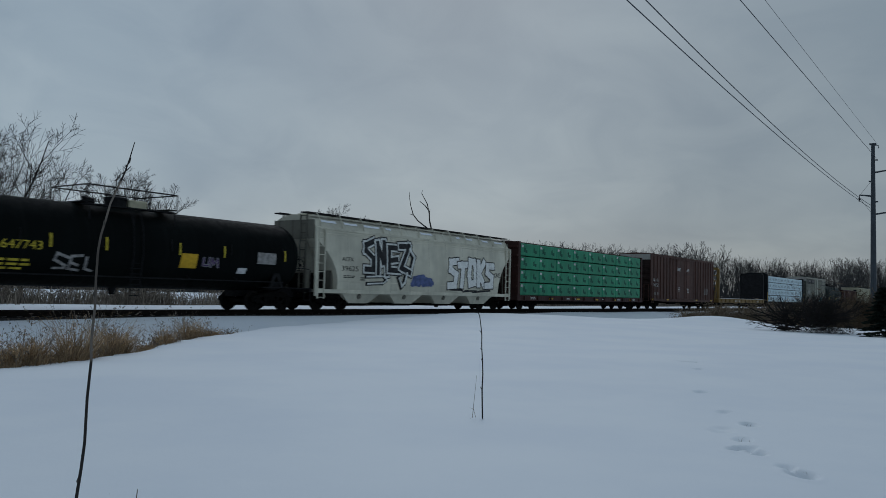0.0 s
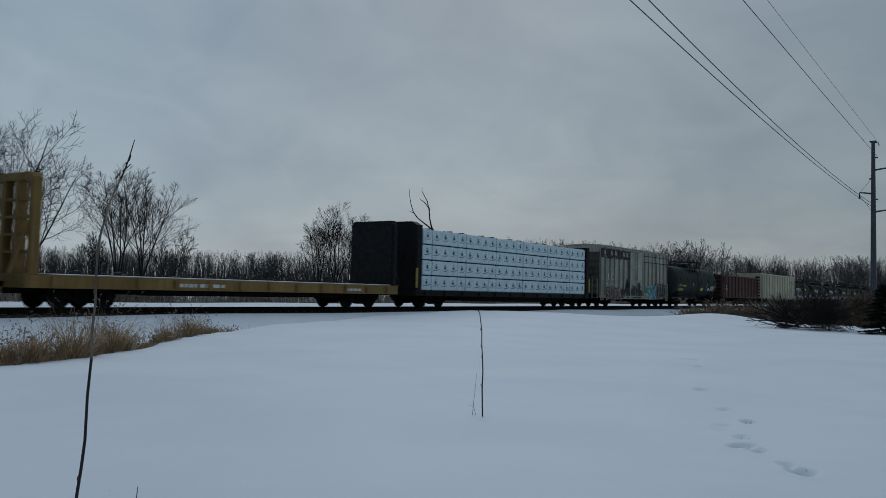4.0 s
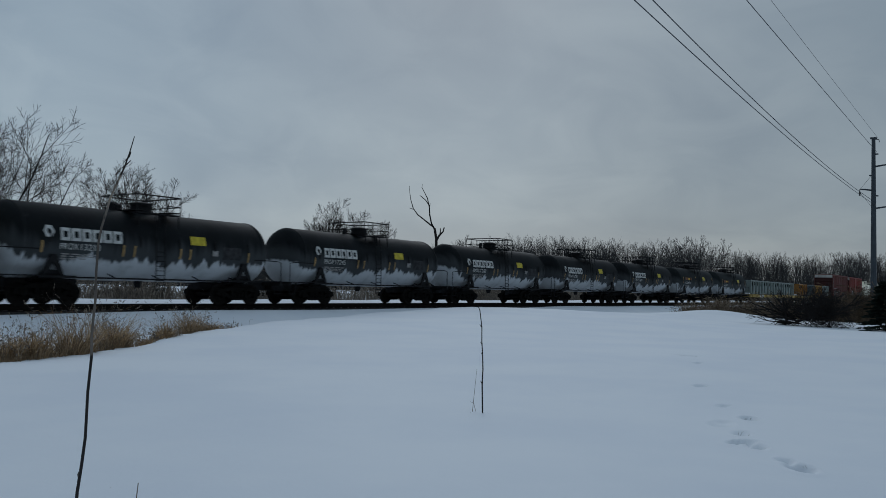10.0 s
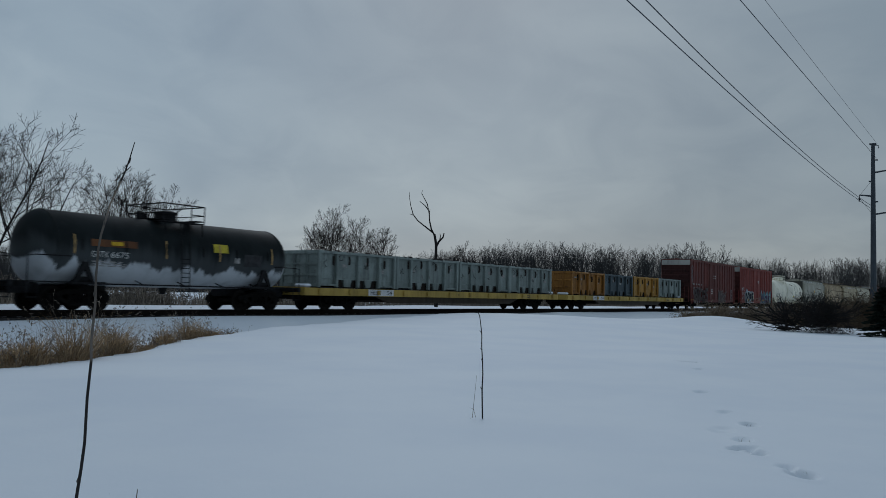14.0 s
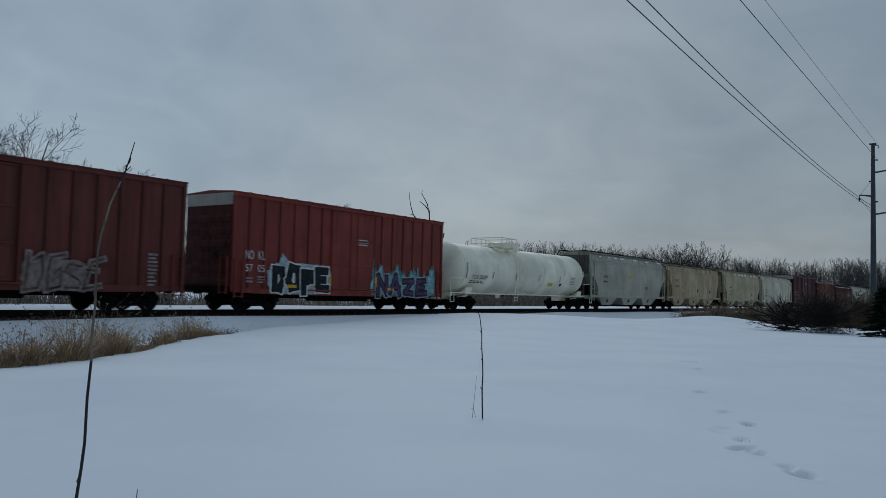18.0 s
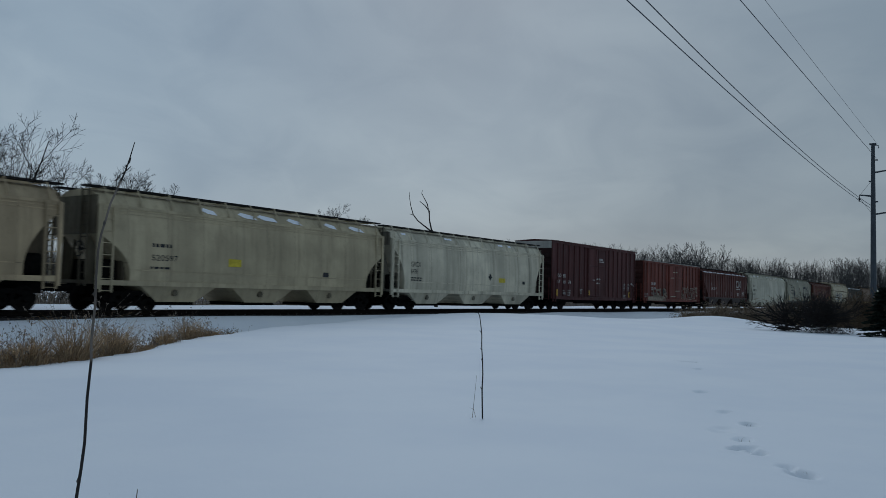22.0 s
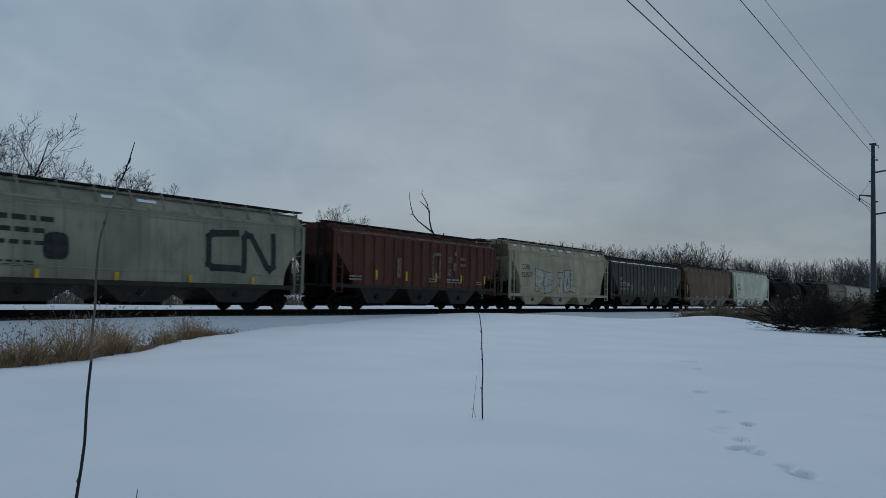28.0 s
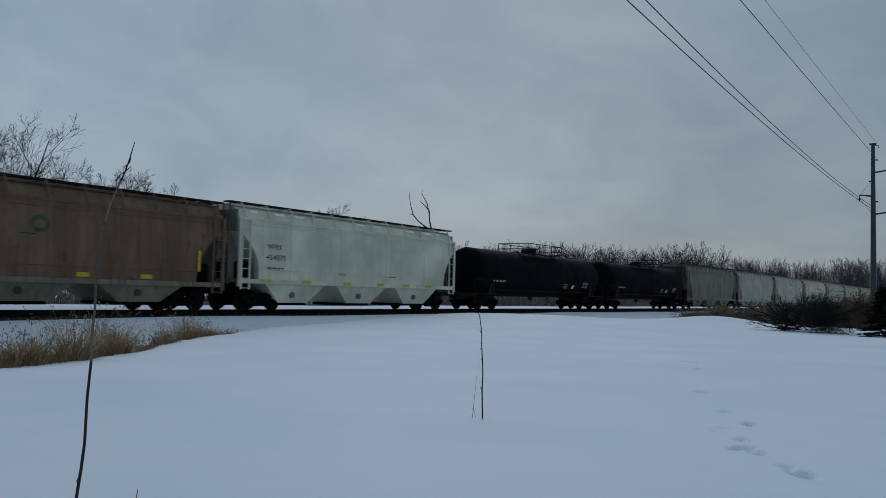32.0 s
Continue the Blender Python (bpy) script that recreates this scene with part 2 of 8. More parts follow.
# ---- mesh hand ----
class Mesh:
    def __init__(self):
        self.v, self.f = [], []

    def add(self, verts, faces):
        b = len(self.v)
        self.v += [tuple(p) for p in verts]
        self.f += [tuple(b + i for i in q) for q in faces]
        return self

    def box(self, x0, x1, y0, y1, z0, z1, bev=0.0):
        """A block with chamfered edges where bev is given."""
        if not bev:
            v = list(product((x0, x1), (y0, y1), (z0, z1)))
            return self.add(v, [(0, 1, 3, 2), (4, 6, 7, 5), (0, 4, 5, 1), (2, 3, 7, 6), (0, 2, 6, 4), (1, 5, 7, 3)])
        bm = bmesh.new()
        vs = [bm.verts.new(p) for p in product((x0, x1), (y0, y1), (z0, z1))]
        for q in [(0, 1, 3, 2), (4, 6, 7, 5), (0, 4, 5, 1), (2, 3, 7, 6), (0, 2, 6, 4), (1, 5, 7, 3)]:
            bm.faces.new([vs[i] for i in q])
        bmesh.ops.bevel(bm, geom=list(bm.edges), offset=bev, segments=1, affect="EDGES")
        bm.verts.index_update()
        self.add([p.co[:] for p in bm.verts], [[p.index for p in q.verts] for q in bm.faces])
        bm.free()
        return self

    def prism(self, poly, y0, y1, axis="y"):
        """A polygon in x and z (axis y) or y and z (axis x), drawn out along the axis."""
        n = len(poly)
        put = (lambda a, b, d: (a, d, b)) if axis == "y" else ((lambda a, b, d: (d, a, b)) if axis == "x" else (lambda a, b, d: (a, b, d)))
        v = [put(a, b, y0) for a, b in poly] + [put(a, b, y1) for a, b in poly]
        return self.add(v, [tuple(range(n))[::-1], tuple(range(n, 2 * n))] + [(i, (i + 1) % n, n + (i + 1) % n, n + i) for i in range(n)])

    def tube(self, pts, r, sides=6, r1=None, caps=True):
        """A round bar along points, tapering from r to r1."""
        pts = [Vector(p) for p in pts]
        b, k = len(self.v), len(pts)
        side = None
        for i, p in enumerate(pts):
            d = (pts[min(i + 1, k - 1)] - pts[max(i - 1, 0)]).normalized()
            if side is None:
                side = d.orthogonal().normalized()
            side = (side - d * side.dot(d)).normalized()
            up = d.cross(side)
            rr = r if r1 is None else r + (r1 - r) * i / (k - 1)
            for j in range(sides):
                q = 2 * math.pi * j / sides
                self.v.append(tuple(p + side * (rr * math.cos(q)) + up * (rr * math.sin(q))))
        for i in range(k - 1):
            for j in range(sides):
                c = b + i * sides
                self.f.append((c + j, c + (j + 1) % sides, c + sides + (j + 1) % sides, c + sides + j))
        if caps:
            self.f.append(tuple(b + j for j in range(sides))[::-1])
            self.f.append(tuple(b + (k - 1) * sides + j for j in range(sides)))
        return self

    def lathe(self, prof, n=24, axis="y", at=(0, 0, 0)):
        """A profile of (along, radius) turned round an axis."""
        b = len(self.v)
        for a, r in prof:
            for j in range(n):
                q = 2 * math.pi * j / n
                c, s = r * math.cos(q), r * math.sin(q)
                p = {"y": (c, a, s), "x": (a, c, s), "z": (c, s, a)}[axis]
                self.v.append((p[0] + at[0], p[1] + at[1], p[2] + at[2]))
        for i in range(len(prof) - 1):
            for j in range(n):
                c = b + i * n
                self.f.append((c + j, c + (j + 1) % n, c + n + (j + 1) % n, c + n + j))
        self.f.append(tuple(b + j for j in range(n))[::-1])
        self.f.append(tuple(b + (len(prof) - 1) * n + j for j in range(n)))
        return self

    def data(self, name, material, smooth=False):
        me = bpy.data.meshes.new(name)
        me.from_pydata(self.v, [], self.f)
        me.materials.append(material)
        bm = bmesh.new()
        bm.from_mesh(me)
        bmesh.ops.recalc_face_normals(bm, faces=bm.faces)
        if smooth:
            for fc in bm.faces:
                fc.smooth = True
            for ed in bm.edges:
                if len(ed.link_faces) == 2 and ed.calc_face_angle(0) > 0.6:
                    ed.smooth = False
        bm.to_mesh(me)
        bm.free()
        return me


def part(name, mesh, material, parent, label="", at=(0, 0, 0), smooth=False):
    """One mesh object under a thing or a part."""
    me = mesh if isinstance(mesh, bpy.types.Mesh) else mesh.data(name, material, smooth)
    ob = new(name, me)
    ob.parent, ob.location = parent, at
    if label:
        ob["label"] = label
    return ob


def thing(name, label, category, group="", at=(0, 0, 0)):
    ob = new(name)
    ob.empty_display_size = 0.2
    ob.location = at
    return tagged(ob, label, category, group)


def setting(name, mesh, material, label="", smooth=False):
    return tagged(new(name, mesh.data(name, material, smooth)), label, kind="structure")


# ---- lettering ----
WORDS = {}


def set_type(rows):
    """Outlines of words as flat meshes: key -> (verts, faces, width); one unit is the letter height."""
    made = []
    for key, text, grow, lean in rows:
        cu = bpy.data.curves.new(key, "FONT")
        cu.body, cu.size, cu.offset, cu.shear = text, 1.0, grow, lean
        cu.resolution_u = 3
        made.append((key, new(key, cu), cu))
    dg = bpy.context.evaluated_depsgraph_get()
    for key, ob, cu in made:
        me = bpy.data.meshes.new_from_object(ob.evaluated_get(dg))
        vs = [v.co[:2] for v in me.vertices]
        x0, x1 = min(v[0] for v in vs), max(v[0] for v in vs)
        y0 = min(v[1] for v in vs)
        hh = max(v[1] for v in vs) - y0
        WORDS[key] = ([((x - x0) / hh, (y - y0) / hh) for x, y in vs], [tuple(p.vertices) for p in me.polygons], (x1 - x0) / hh)
        bpy.data.objects.remove(ob)
        bpy.data.curves.remove(cu)
        bpy.data.meshes.remove(me)


def letters(mesh, key, x, z, h, where, squeeze=1.0):
    """Adds a word to a mesh: left end x, foot z, letter height h; where(x, z) gives the place on the car's near side."""
    vs, fs, _ = WORDS[key]
    return mesh.add([where(x + a * h * squeeze, z + b * h) for a, b in vs], fs)


def bars(mesh, rows, where):
    """Plain strips for small print: x, z, length, height."""
    for x, z, w, h in rows:
        mesh.add([where(x, z), where(x + w, z), where(x + w, z + h), where(x, z + h)], [(0, 1, 2, 3)])
    return mesh


def small_print(rng, x, z, w, h, lines):
    out, dz = [], h / lines
    for i in range(lines):
        c = x
        while c < x + w * (0.7 + 0.3 * rng.random()):
            l = w * (0.1 + 0.18 * rng.random())
            out.append((c, z + h - (i + 1) * dz + dz * 0.2, min(l, x + w - c), dz * 0.55))
            c += l + w * 0.06
    return out


# ---- the train ----
TRACK_Y, TRACK_Z = 28.36, -0.05


def bend(x):
    """Sideways run of the track: straight, then a slight curve and straight on, nearer to the field by 11.5 mm a metre."""
    return -0.0115 * (0.0 if x < 45 else (x - 45) ** 2 / 70 if x < 80 else x - 62.5)


def heading(x):
    """Turn of the track at x, degrees."""
    return -0.659 * min(1.0, max(0.0, (x - 45) / 35))


V0, A1, A2 = 19.7687, -0.0278, -0.0036


def travelled(t):
    """Metres run since the start; the train slows a little."""
    g = lambda u: V0 * u + A1 * u * u / 2 + A2 * u ** 3 / 6
    return g(t - 16) - g(-16)


MOVING = []


def rolling(ob, u, y=0.0, z=0.0):
    """Notes a thing of the train, u metres along the track at the start."""
    ob.location = (u, TRACK_Y + y, z)
    MOVING.append((ob, u, TRACK_Y + y, z))
    return ob


def wheel_mesh():
    prof = [(-0.07, 0.11), (-0.05, 0.12), (-0.03, 0.3), (-0.075, 0.36), (-0.075, 0.42), (0.045, 0.43), (0.05, 0.455), (0.075, 0.45), (0.075, 0.36), (0.03, 0.3), (0.05, 0.12), (0.07, 0.11)]
    return Mesh().lathe(prof, 28).data("wheel", WHEEL, True)


def side_frame_mesh():
    m = Mesh()
    top = [(-1.2, 0.42), (-1.18, 0.6), (-0.95, 0.66), (-0.5, 0.78), (0.5, 0.78), (0.95, 0.66), (1.18, 0.6), (1.2, 0.42), (1.02, 0.36), (0.9, 0.48), (0.5, 0.62), (-0.5, 0.62), (-0.9, 0.48), (-1.02, 0.36)]
    m.prism(top, -0.09, 0.09)
    m.prism([(-0.9, 0.5), (-0.42, 0.2), (0.42, 0.2), (0.9, 0.5), (0.72, 0.54), (0.34, 0.31), (-0.34, 0.31), (-0.72, 0.54)], -0.08, 0.08)
    for x in (-0.38, 0.38):
        m.box(x - 0.07, x + 0.07, -0.085, 0.085, 0.28, 0.66)
    for x in (-0.2, 0.0, 0.2):
        m.lathe([(0.3, 0.075), (0.34, 0.09), (0.38, 0.075), (0.42, 0.09), (0.46, 0.075), (0.5, 0.09), (0.54, 0.07)], 8, "z", (x, 0, 0))
    for x in (-0.89, 0.89):
        m.lathe([(-0.16, 0.1), (-0.14, 0.14), (0.1, 0.14)], 12, "y", (x, 0, 0.44))
    return m.data("side_frame", STEEL)


def bolster_mesh():
    m = Mesh().box(-0.22, 0.22, -1.05, 1.05, 0.46, 0.72, 0.03)
    for x in (-0.55, 0.55):
        m.box(x - 0.06, x + 0.06, -0.9, 0.9, 0.3, 0.44)
    return m.data("bolster", STEEL)


def axle_mesh():
    return Mesh().lathe([(-1.1, 0.07), (-0.8, 0.085), (0, 0.075), (0.8, 0.085), (1.1, 0.07)], 10).data("axle", WHEEL, True)


def shoe_mesh():
    return Mesh().prism([(-0.03, 0.2), (0.03, 0.22), (0.06, 0.5), (-0.02, 0.52)], -0.06, 0.06).data("brake_shoe", STEEL)


def coupler_mesh():
    m = Mesh().box(0, 0.45, -0.09, 0.09, 0.74, 0.94, 0.02)
    m.prism([(0.4, -0.16), (0.62, -0.18), (0.72, -0.05), (0.66, 0.08), (0.52, 0.16), (0.4, 0.16)], 0.7, 0.98, "z")
    m.tube([(0.05, -1.3, 0.9), (0.1, -0.5, 0.82), (0.3, -0.1, 0.98)], 0.014, 5)
    m.tube([(0.45, 0.14, 0.72), (0.5, 0.2, 0.5), (0.62, 0.22, 0.38)], 0.025, 6)
    return m.data("coupler", STEEL)


GEAR = dict(wheel=wheel_mesh(), side_frame=side_frame_mesh(), bolster=bolster_mesh(), axle=axle_mesh(), brake_shoe=shoe_mesh(), coupler=coupler_mesh())


def running_gear(car, half, inset):
    """Two trucks and two couplers under a car of that half length."""
    for s in (-1, 1):
        tr = part("truck", GEAR["bolster"], None, car, "four-wheel cast steel truck", (s * (half - inset), 0, 0))
        for y in (-1.02, 1.02):
            part("side_frame", GEAR["side_frame"], None, tr, "", (0, y, 0))
        for x in (-0.89, 0.89):
            part("axle", GEAR["axle"], None, tr, "", (x, 0, 0.43))
            for y in (-0.77, 0.77):
                w = part("wheel", GEAR["wheel"], None, tr, "", (x, y, 0.43))
                w.rotation_euler = (0, 0, 0 if y > 0 else math.pi)
        for x in (-0.4, 0.4):
            part("brake_shoe", GEAR["brake_shoe"], None, tr, "", (x, -0.77, 0.05))
        c = part("coupler", GEAR["coupler"], None, car, "knuckle coupler", (s * (half - 0.05), 0, 0))
        c.rotation_euler = (0, 0, 0 if s > 0 else math.pi)


LADDERS = {}


def ladder(car, x, y, z0, z1, w=0.42, material=None, face="y"):
    """A side or end ladder of round rungs and flat stiles."""
    material = material or BLACKIRON
    key = (round(z0, 2), round(z1, 2), w, face, material.name)
    if key not in LADDERS:
        m = Mesh()
        for s in (-w / 2, w / 2):
            if face == "y":
                m.box(s - 0.03, s + 0.03, -0.03, 0.03, z0, z1)
            else:
                m.box(-0.03, 0.03, s - 0.03, s + 0.03, z0, z1)
        k = int((z1 - z0) / 0.42)
        for i in range(k + 1):
            zz = z0 + 0.06 + i * (z1 - z0 - 0.12) / max(1, k)
            a, b = ((-w / 2, 0, zz), (w / 2, 0, zz)) if face == "y" else ((0, -w / 2, zz), (0, w / 2, zz))
            m.tube([a, b], 0.016, 5)
        LADDERS[key] = m.data("ladder", material)
    return part("ladder", LADDERS[key], None, car, "", (x, y, 0))


def brake_wheel(car, x, z, y=-0.6):
    m = Mesh()
    ring = [(0, 0.28 * math.cos(q), 0.28 * math.sin(q)) for q in [i * math.pi / 10 for i in range(21)]]
    m.tube(ring, 0.018, 5)
    for i in range(4):
        q = i * math.pi / 4
        m.tube([(0, -0.28 * math.cos(q), -0.28 * math.sin(q)), (0, 0.28 * math.cos(q), 0.28 * math.sin(q))], 0.012, 4)
    m.tube([(0, 0, 0), (0.14, 0, 0)], 0.05, 6)
    part("brake_wheel", m, BLACKIRON, car, "", (x, y, z))


def reflectors(car, xs, z, y, w=0.26, h=0.14, material=None):
    me = Mesh().box(-w / 2, w / 2, -0.004, 0.004, 0, h).data("reflector", material or YELLOW)
    for x in xs:
        part("reflector", me, None, car, "", (x, y, z))


def tagging(car, rng, x, z, w, h, y, fill, line, blobs=5, where=None):
    """Illegible sprayed letters: overlapping rounded slabs of colour with a dark outline."""
    where = where or (lambda a, b, o: (a, y - o, b))
    for i in range(blobs):
        out, ins = Mesh(), Mesh()
        cx, cw = x + (i + 0.5) * w / blobs, w / blobs * (1.05 + 0.3 * rng.random())
        lean, top = rng.uniform(-0.3, 0.3), h * rng.uniform(0.68, 1.0)
        ring = []
        n = 18
        wob = [1 + 0.16 * math.sin((2 + i % 3) * 2 * math.pi * k / n + i * 2.1) + rng.uniform(-0.16, 0.16) for k in range(n)]
        for k in range(n):
            q = 2 * math.pi * k / n
            a, b = math.cos(q), math.sin(q)
            a, b = math.copysign(abs(a) ** 0.6, a) * wob[k], math.copysign(abs(b) ** 0.6, b) * wob[k]
            ring.append((cx + a * cw * 0.5 + lean * b * top * 0.5, z + top / 2 + b * top * 0.46))
        cxx, czz = sum(p[0] for p in ring) / n, sum(p[1] for p in ring) / n
        lay = 0.0012 * i
        for mesh, k0, off in ((out, 1.1, 0.004 + lay), (ins, 0.84, 0.008 + lay)):
            v = [where(cxx, czz, off)] + [where(cxx + (p[0] - cxx) * k0, czz + (p[1] - czz) * k0, off) for p in ring]
            mesh.add(v, [(0, 1 + j, 1 + (j + 1) % n) for j in range(n)])
        # strokes inside the letter
        for _ in range(2):
            sx, sz = cxx + rng.uniform(-0.25, 0.25) * cw, czz + rng.uniform(-0.3, 0.25) * top
            ex, ez = sx + rng.uniform(-0.22, 0.22) * cw, sz + rng.uniform(0.12, 0.35) * top
            d = Vector((ez - sz, sx - ex)).normalized() * 0.03
            out.add([where(sx - d.x, sz - d.y, 0.0113 + lay), where(sx + d.x, sz + d.y, 0.0113 + lay), where(ex + d.x, ez + d.y, 0.0113 + lay), where(ex - d.x, ez - d.y, 0.0113 + lay)], [(0, 1, 2, 3)])
        letter = part("graffiti_letter", ins, fill, car, "sprayed graffiti letter")
        part("outline", out, line, letter, "sprayed outline")


GRIMY_SHADED = {}


def grimy_shaded(colour):
    """The same paint darkened by road grime and by the shade of ends and recesses, put into its colour."""
    if colour.name not in GRIMY_SHADED:
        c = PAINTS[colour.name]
        GRIMY_SHADED[colour.name] = paint("grimy_shaded_" + colour.name, tuple(0.3 * v + 0.004 for v in c[:3]), (0.012, 0.010, 0.009, 1), 0.85, 0.8)
    return GRIMY_SHADED[colour.name]


def boxcar(name, label, u, length, zb, ze, colour, ribs, door, end_white=True, roof=None, width=3.1, group="freight cars of the train"):
    """A ribbed steel boxcar: side sheets, posts, plug or sliding doors, ribbed ends, peaked roof."""
    car = thing(name, label, "boxcar", group)
    h, w = length / 2, width / 2
    part("body", Mesh().box(-h, h, -w + 0.07, w - 0.07, zb + 0.12, ze - 0.02, 0.02), colour, car)
    for s in (-1, 1):
        part("side_sill", Mesh().prism([(-h, zb + 0.26), (h, zb + 0.26), (h, zb + 0.08), (h * 0.62, zb), (-h * 0.62, zb), (-h, zb + 0.08)], s * (w - 0.065), s * (w - 0.012)), colour, car)
        part("top_chord", Mesh().box(-h, h, min(s * (w - 0.065), s * w), max(s * (w - 0.065), s * w), ze - 0.16, ze), colour, car)
    post = Mesh().prism([(-0.075, 0), (-0.055, 0.065), (0.055, 0.065), (0.075, 0)], zb + 0.26, ze - 0.16, "z").data("side_post", colour)
    # strip for each post's left foot: grime and contact shade painted together
    grime_line = Mesh().box(-0.03, 0.024, -0.003, 0.0, zb + 0.27, ze - 0.17).data("grime_line", grimy_shaded(colour))
    d0, d1 = door
    for i in range(ribs + 1):
        x = -h + 0.08 + (length - 0.16) * i / ribs
        if d0 - 0.12 < x < d1 + 0.12:
            continue
        for s in (-1, 1):
            p = part("side_post", post, None, car, "", (x, s * (w - 0.07), 0))
            p.rotation_euler = (0, 0, 0 if s > 0 else math.pi)
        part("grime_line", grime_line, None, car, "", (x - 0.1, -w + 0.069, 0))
    for s in (-1, 1):
        dm = Mesh().box(d0, d1, min(s * (w - 0.07), s * (w - 0.015)), max(s * (w - 0.07), s * (w - 0.015)), zb + 0.27, ze - 0.2, 0.012)
        dr = part("door", dm, colour, car, "ribbed steel door")
        for z in (0.0, 0.32, 0.64, 1.0):
            zz = zb + 0.3 + (ze - zb - 0.6) * z
            part("door_rib", Mesh().box(d0 + 0.03, d1 - 0.03, min(s * (w - 0.016), s * (w + 0.02)), max(s * (w - 0.016), s * (w + 0.02)), zz, zz + 0.09, 0.01), colour, dr)
        for x in (d0 + 0.05, d1 - 0.05, (d0 + d1) / 2 - 0.25, (d0 + d1) / 2 + 0.25):
            part("lock_rod", Mesh().tube([(x, s * (w + 0.03), zb + 0.3), (x, s * (w + 0.03), ze - 0.25)], 0.022, 6), colour, dr)
        for z in (zb + 0.2, ze - 0.18):
            part("door_track", Mesh().box(d0 - 1.6, d1 + 0.3, min(s * (w - 0.01), s * (w + 0.05)), max(s * (w - 0.01), s * (w + 0.05)), z, z + 0.07), colour, car)
    roofm = Mesh().prism([(-w - 0.03, ze - 0.015), (-w - 0.03, ze + 0.03), (0, ze + 0.12), (w + 0.03, ze + 0.03), (w + 0.03, ze - 0.015)], -h - 0.02, h + 0.02, "x")
    part("roof", roofm, roof or colour, car)
    rib = Mesh().prism([(-w - 0.02, ze + 0.025), (0, ze + 0.115), (w + 0.02, ze + 0.025), (w + 0.02, ze + 0.05), (0, ze + 0.15), (-w - 0.02, ze + 0.05)], -0.05, 0.05, "x").data("roof_rib", roof or colour)
    for i in range(1, ribs):
        part("roof_rib", rib, None, car, "", (-h + length * i / ribs, 0, 0))
    # end paint holds road grime plus the shade between coupled cars
    dirty = grimy_shaded(colour)
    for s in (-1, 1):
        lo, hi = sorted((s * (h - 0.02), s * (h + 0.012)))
        part("end_sheet", Mesh().box(lo, hi, -w + 0.06, w - 0.06, zb + 0.14, ze - 0.03), dirty, car, "end sheet dark with road grime and painted shade")
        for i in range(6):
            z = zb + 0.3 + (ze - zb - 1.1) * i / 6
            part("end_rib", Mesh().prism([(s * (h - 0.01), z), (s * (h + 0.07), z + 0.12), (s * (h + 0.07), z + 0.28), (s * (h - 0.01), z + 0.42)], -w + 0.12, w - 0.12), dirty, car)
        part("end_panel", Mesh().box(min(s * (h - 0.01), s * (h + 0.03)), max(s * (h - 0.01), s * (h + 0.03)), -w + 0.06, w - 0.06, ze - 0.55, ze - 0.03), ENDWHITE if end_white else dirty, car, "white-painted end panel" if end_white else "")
        ladder(car, s * (h - 0.35), -w - 0.03, zb - 0.15, zb + 1.5 if end_white else ze - 0.2, 0.44, colour)
        ladder(car, s * (h + 0.12), -w + 0.4, zb, zb + 1.6, 0.44, colour, "x")
        part("end_sill", Mesh().box(min(s * (h - 0.05), s * (h + 0.1)), max(s * (h - 0.05), s * (h + 0.1)), -w + 0.1, w - 0.1, zb + 0.1, zb + 0.32), STEEL, car)
    brake_wheel(car, -h - 0.22, zb + 1.7)
    part("underframe", Mesh().box(-h + 0.4, h - 0.4, -0.3, 0.3, 0.55, zb + 0.2).box(-h * 0.3, h * 0.25, -0.9, -0.5, 0.45, zb + 0.14, 0.05), STEEL, car)
    running_gear(car, h, 2.0)
    return rolling(car, u)


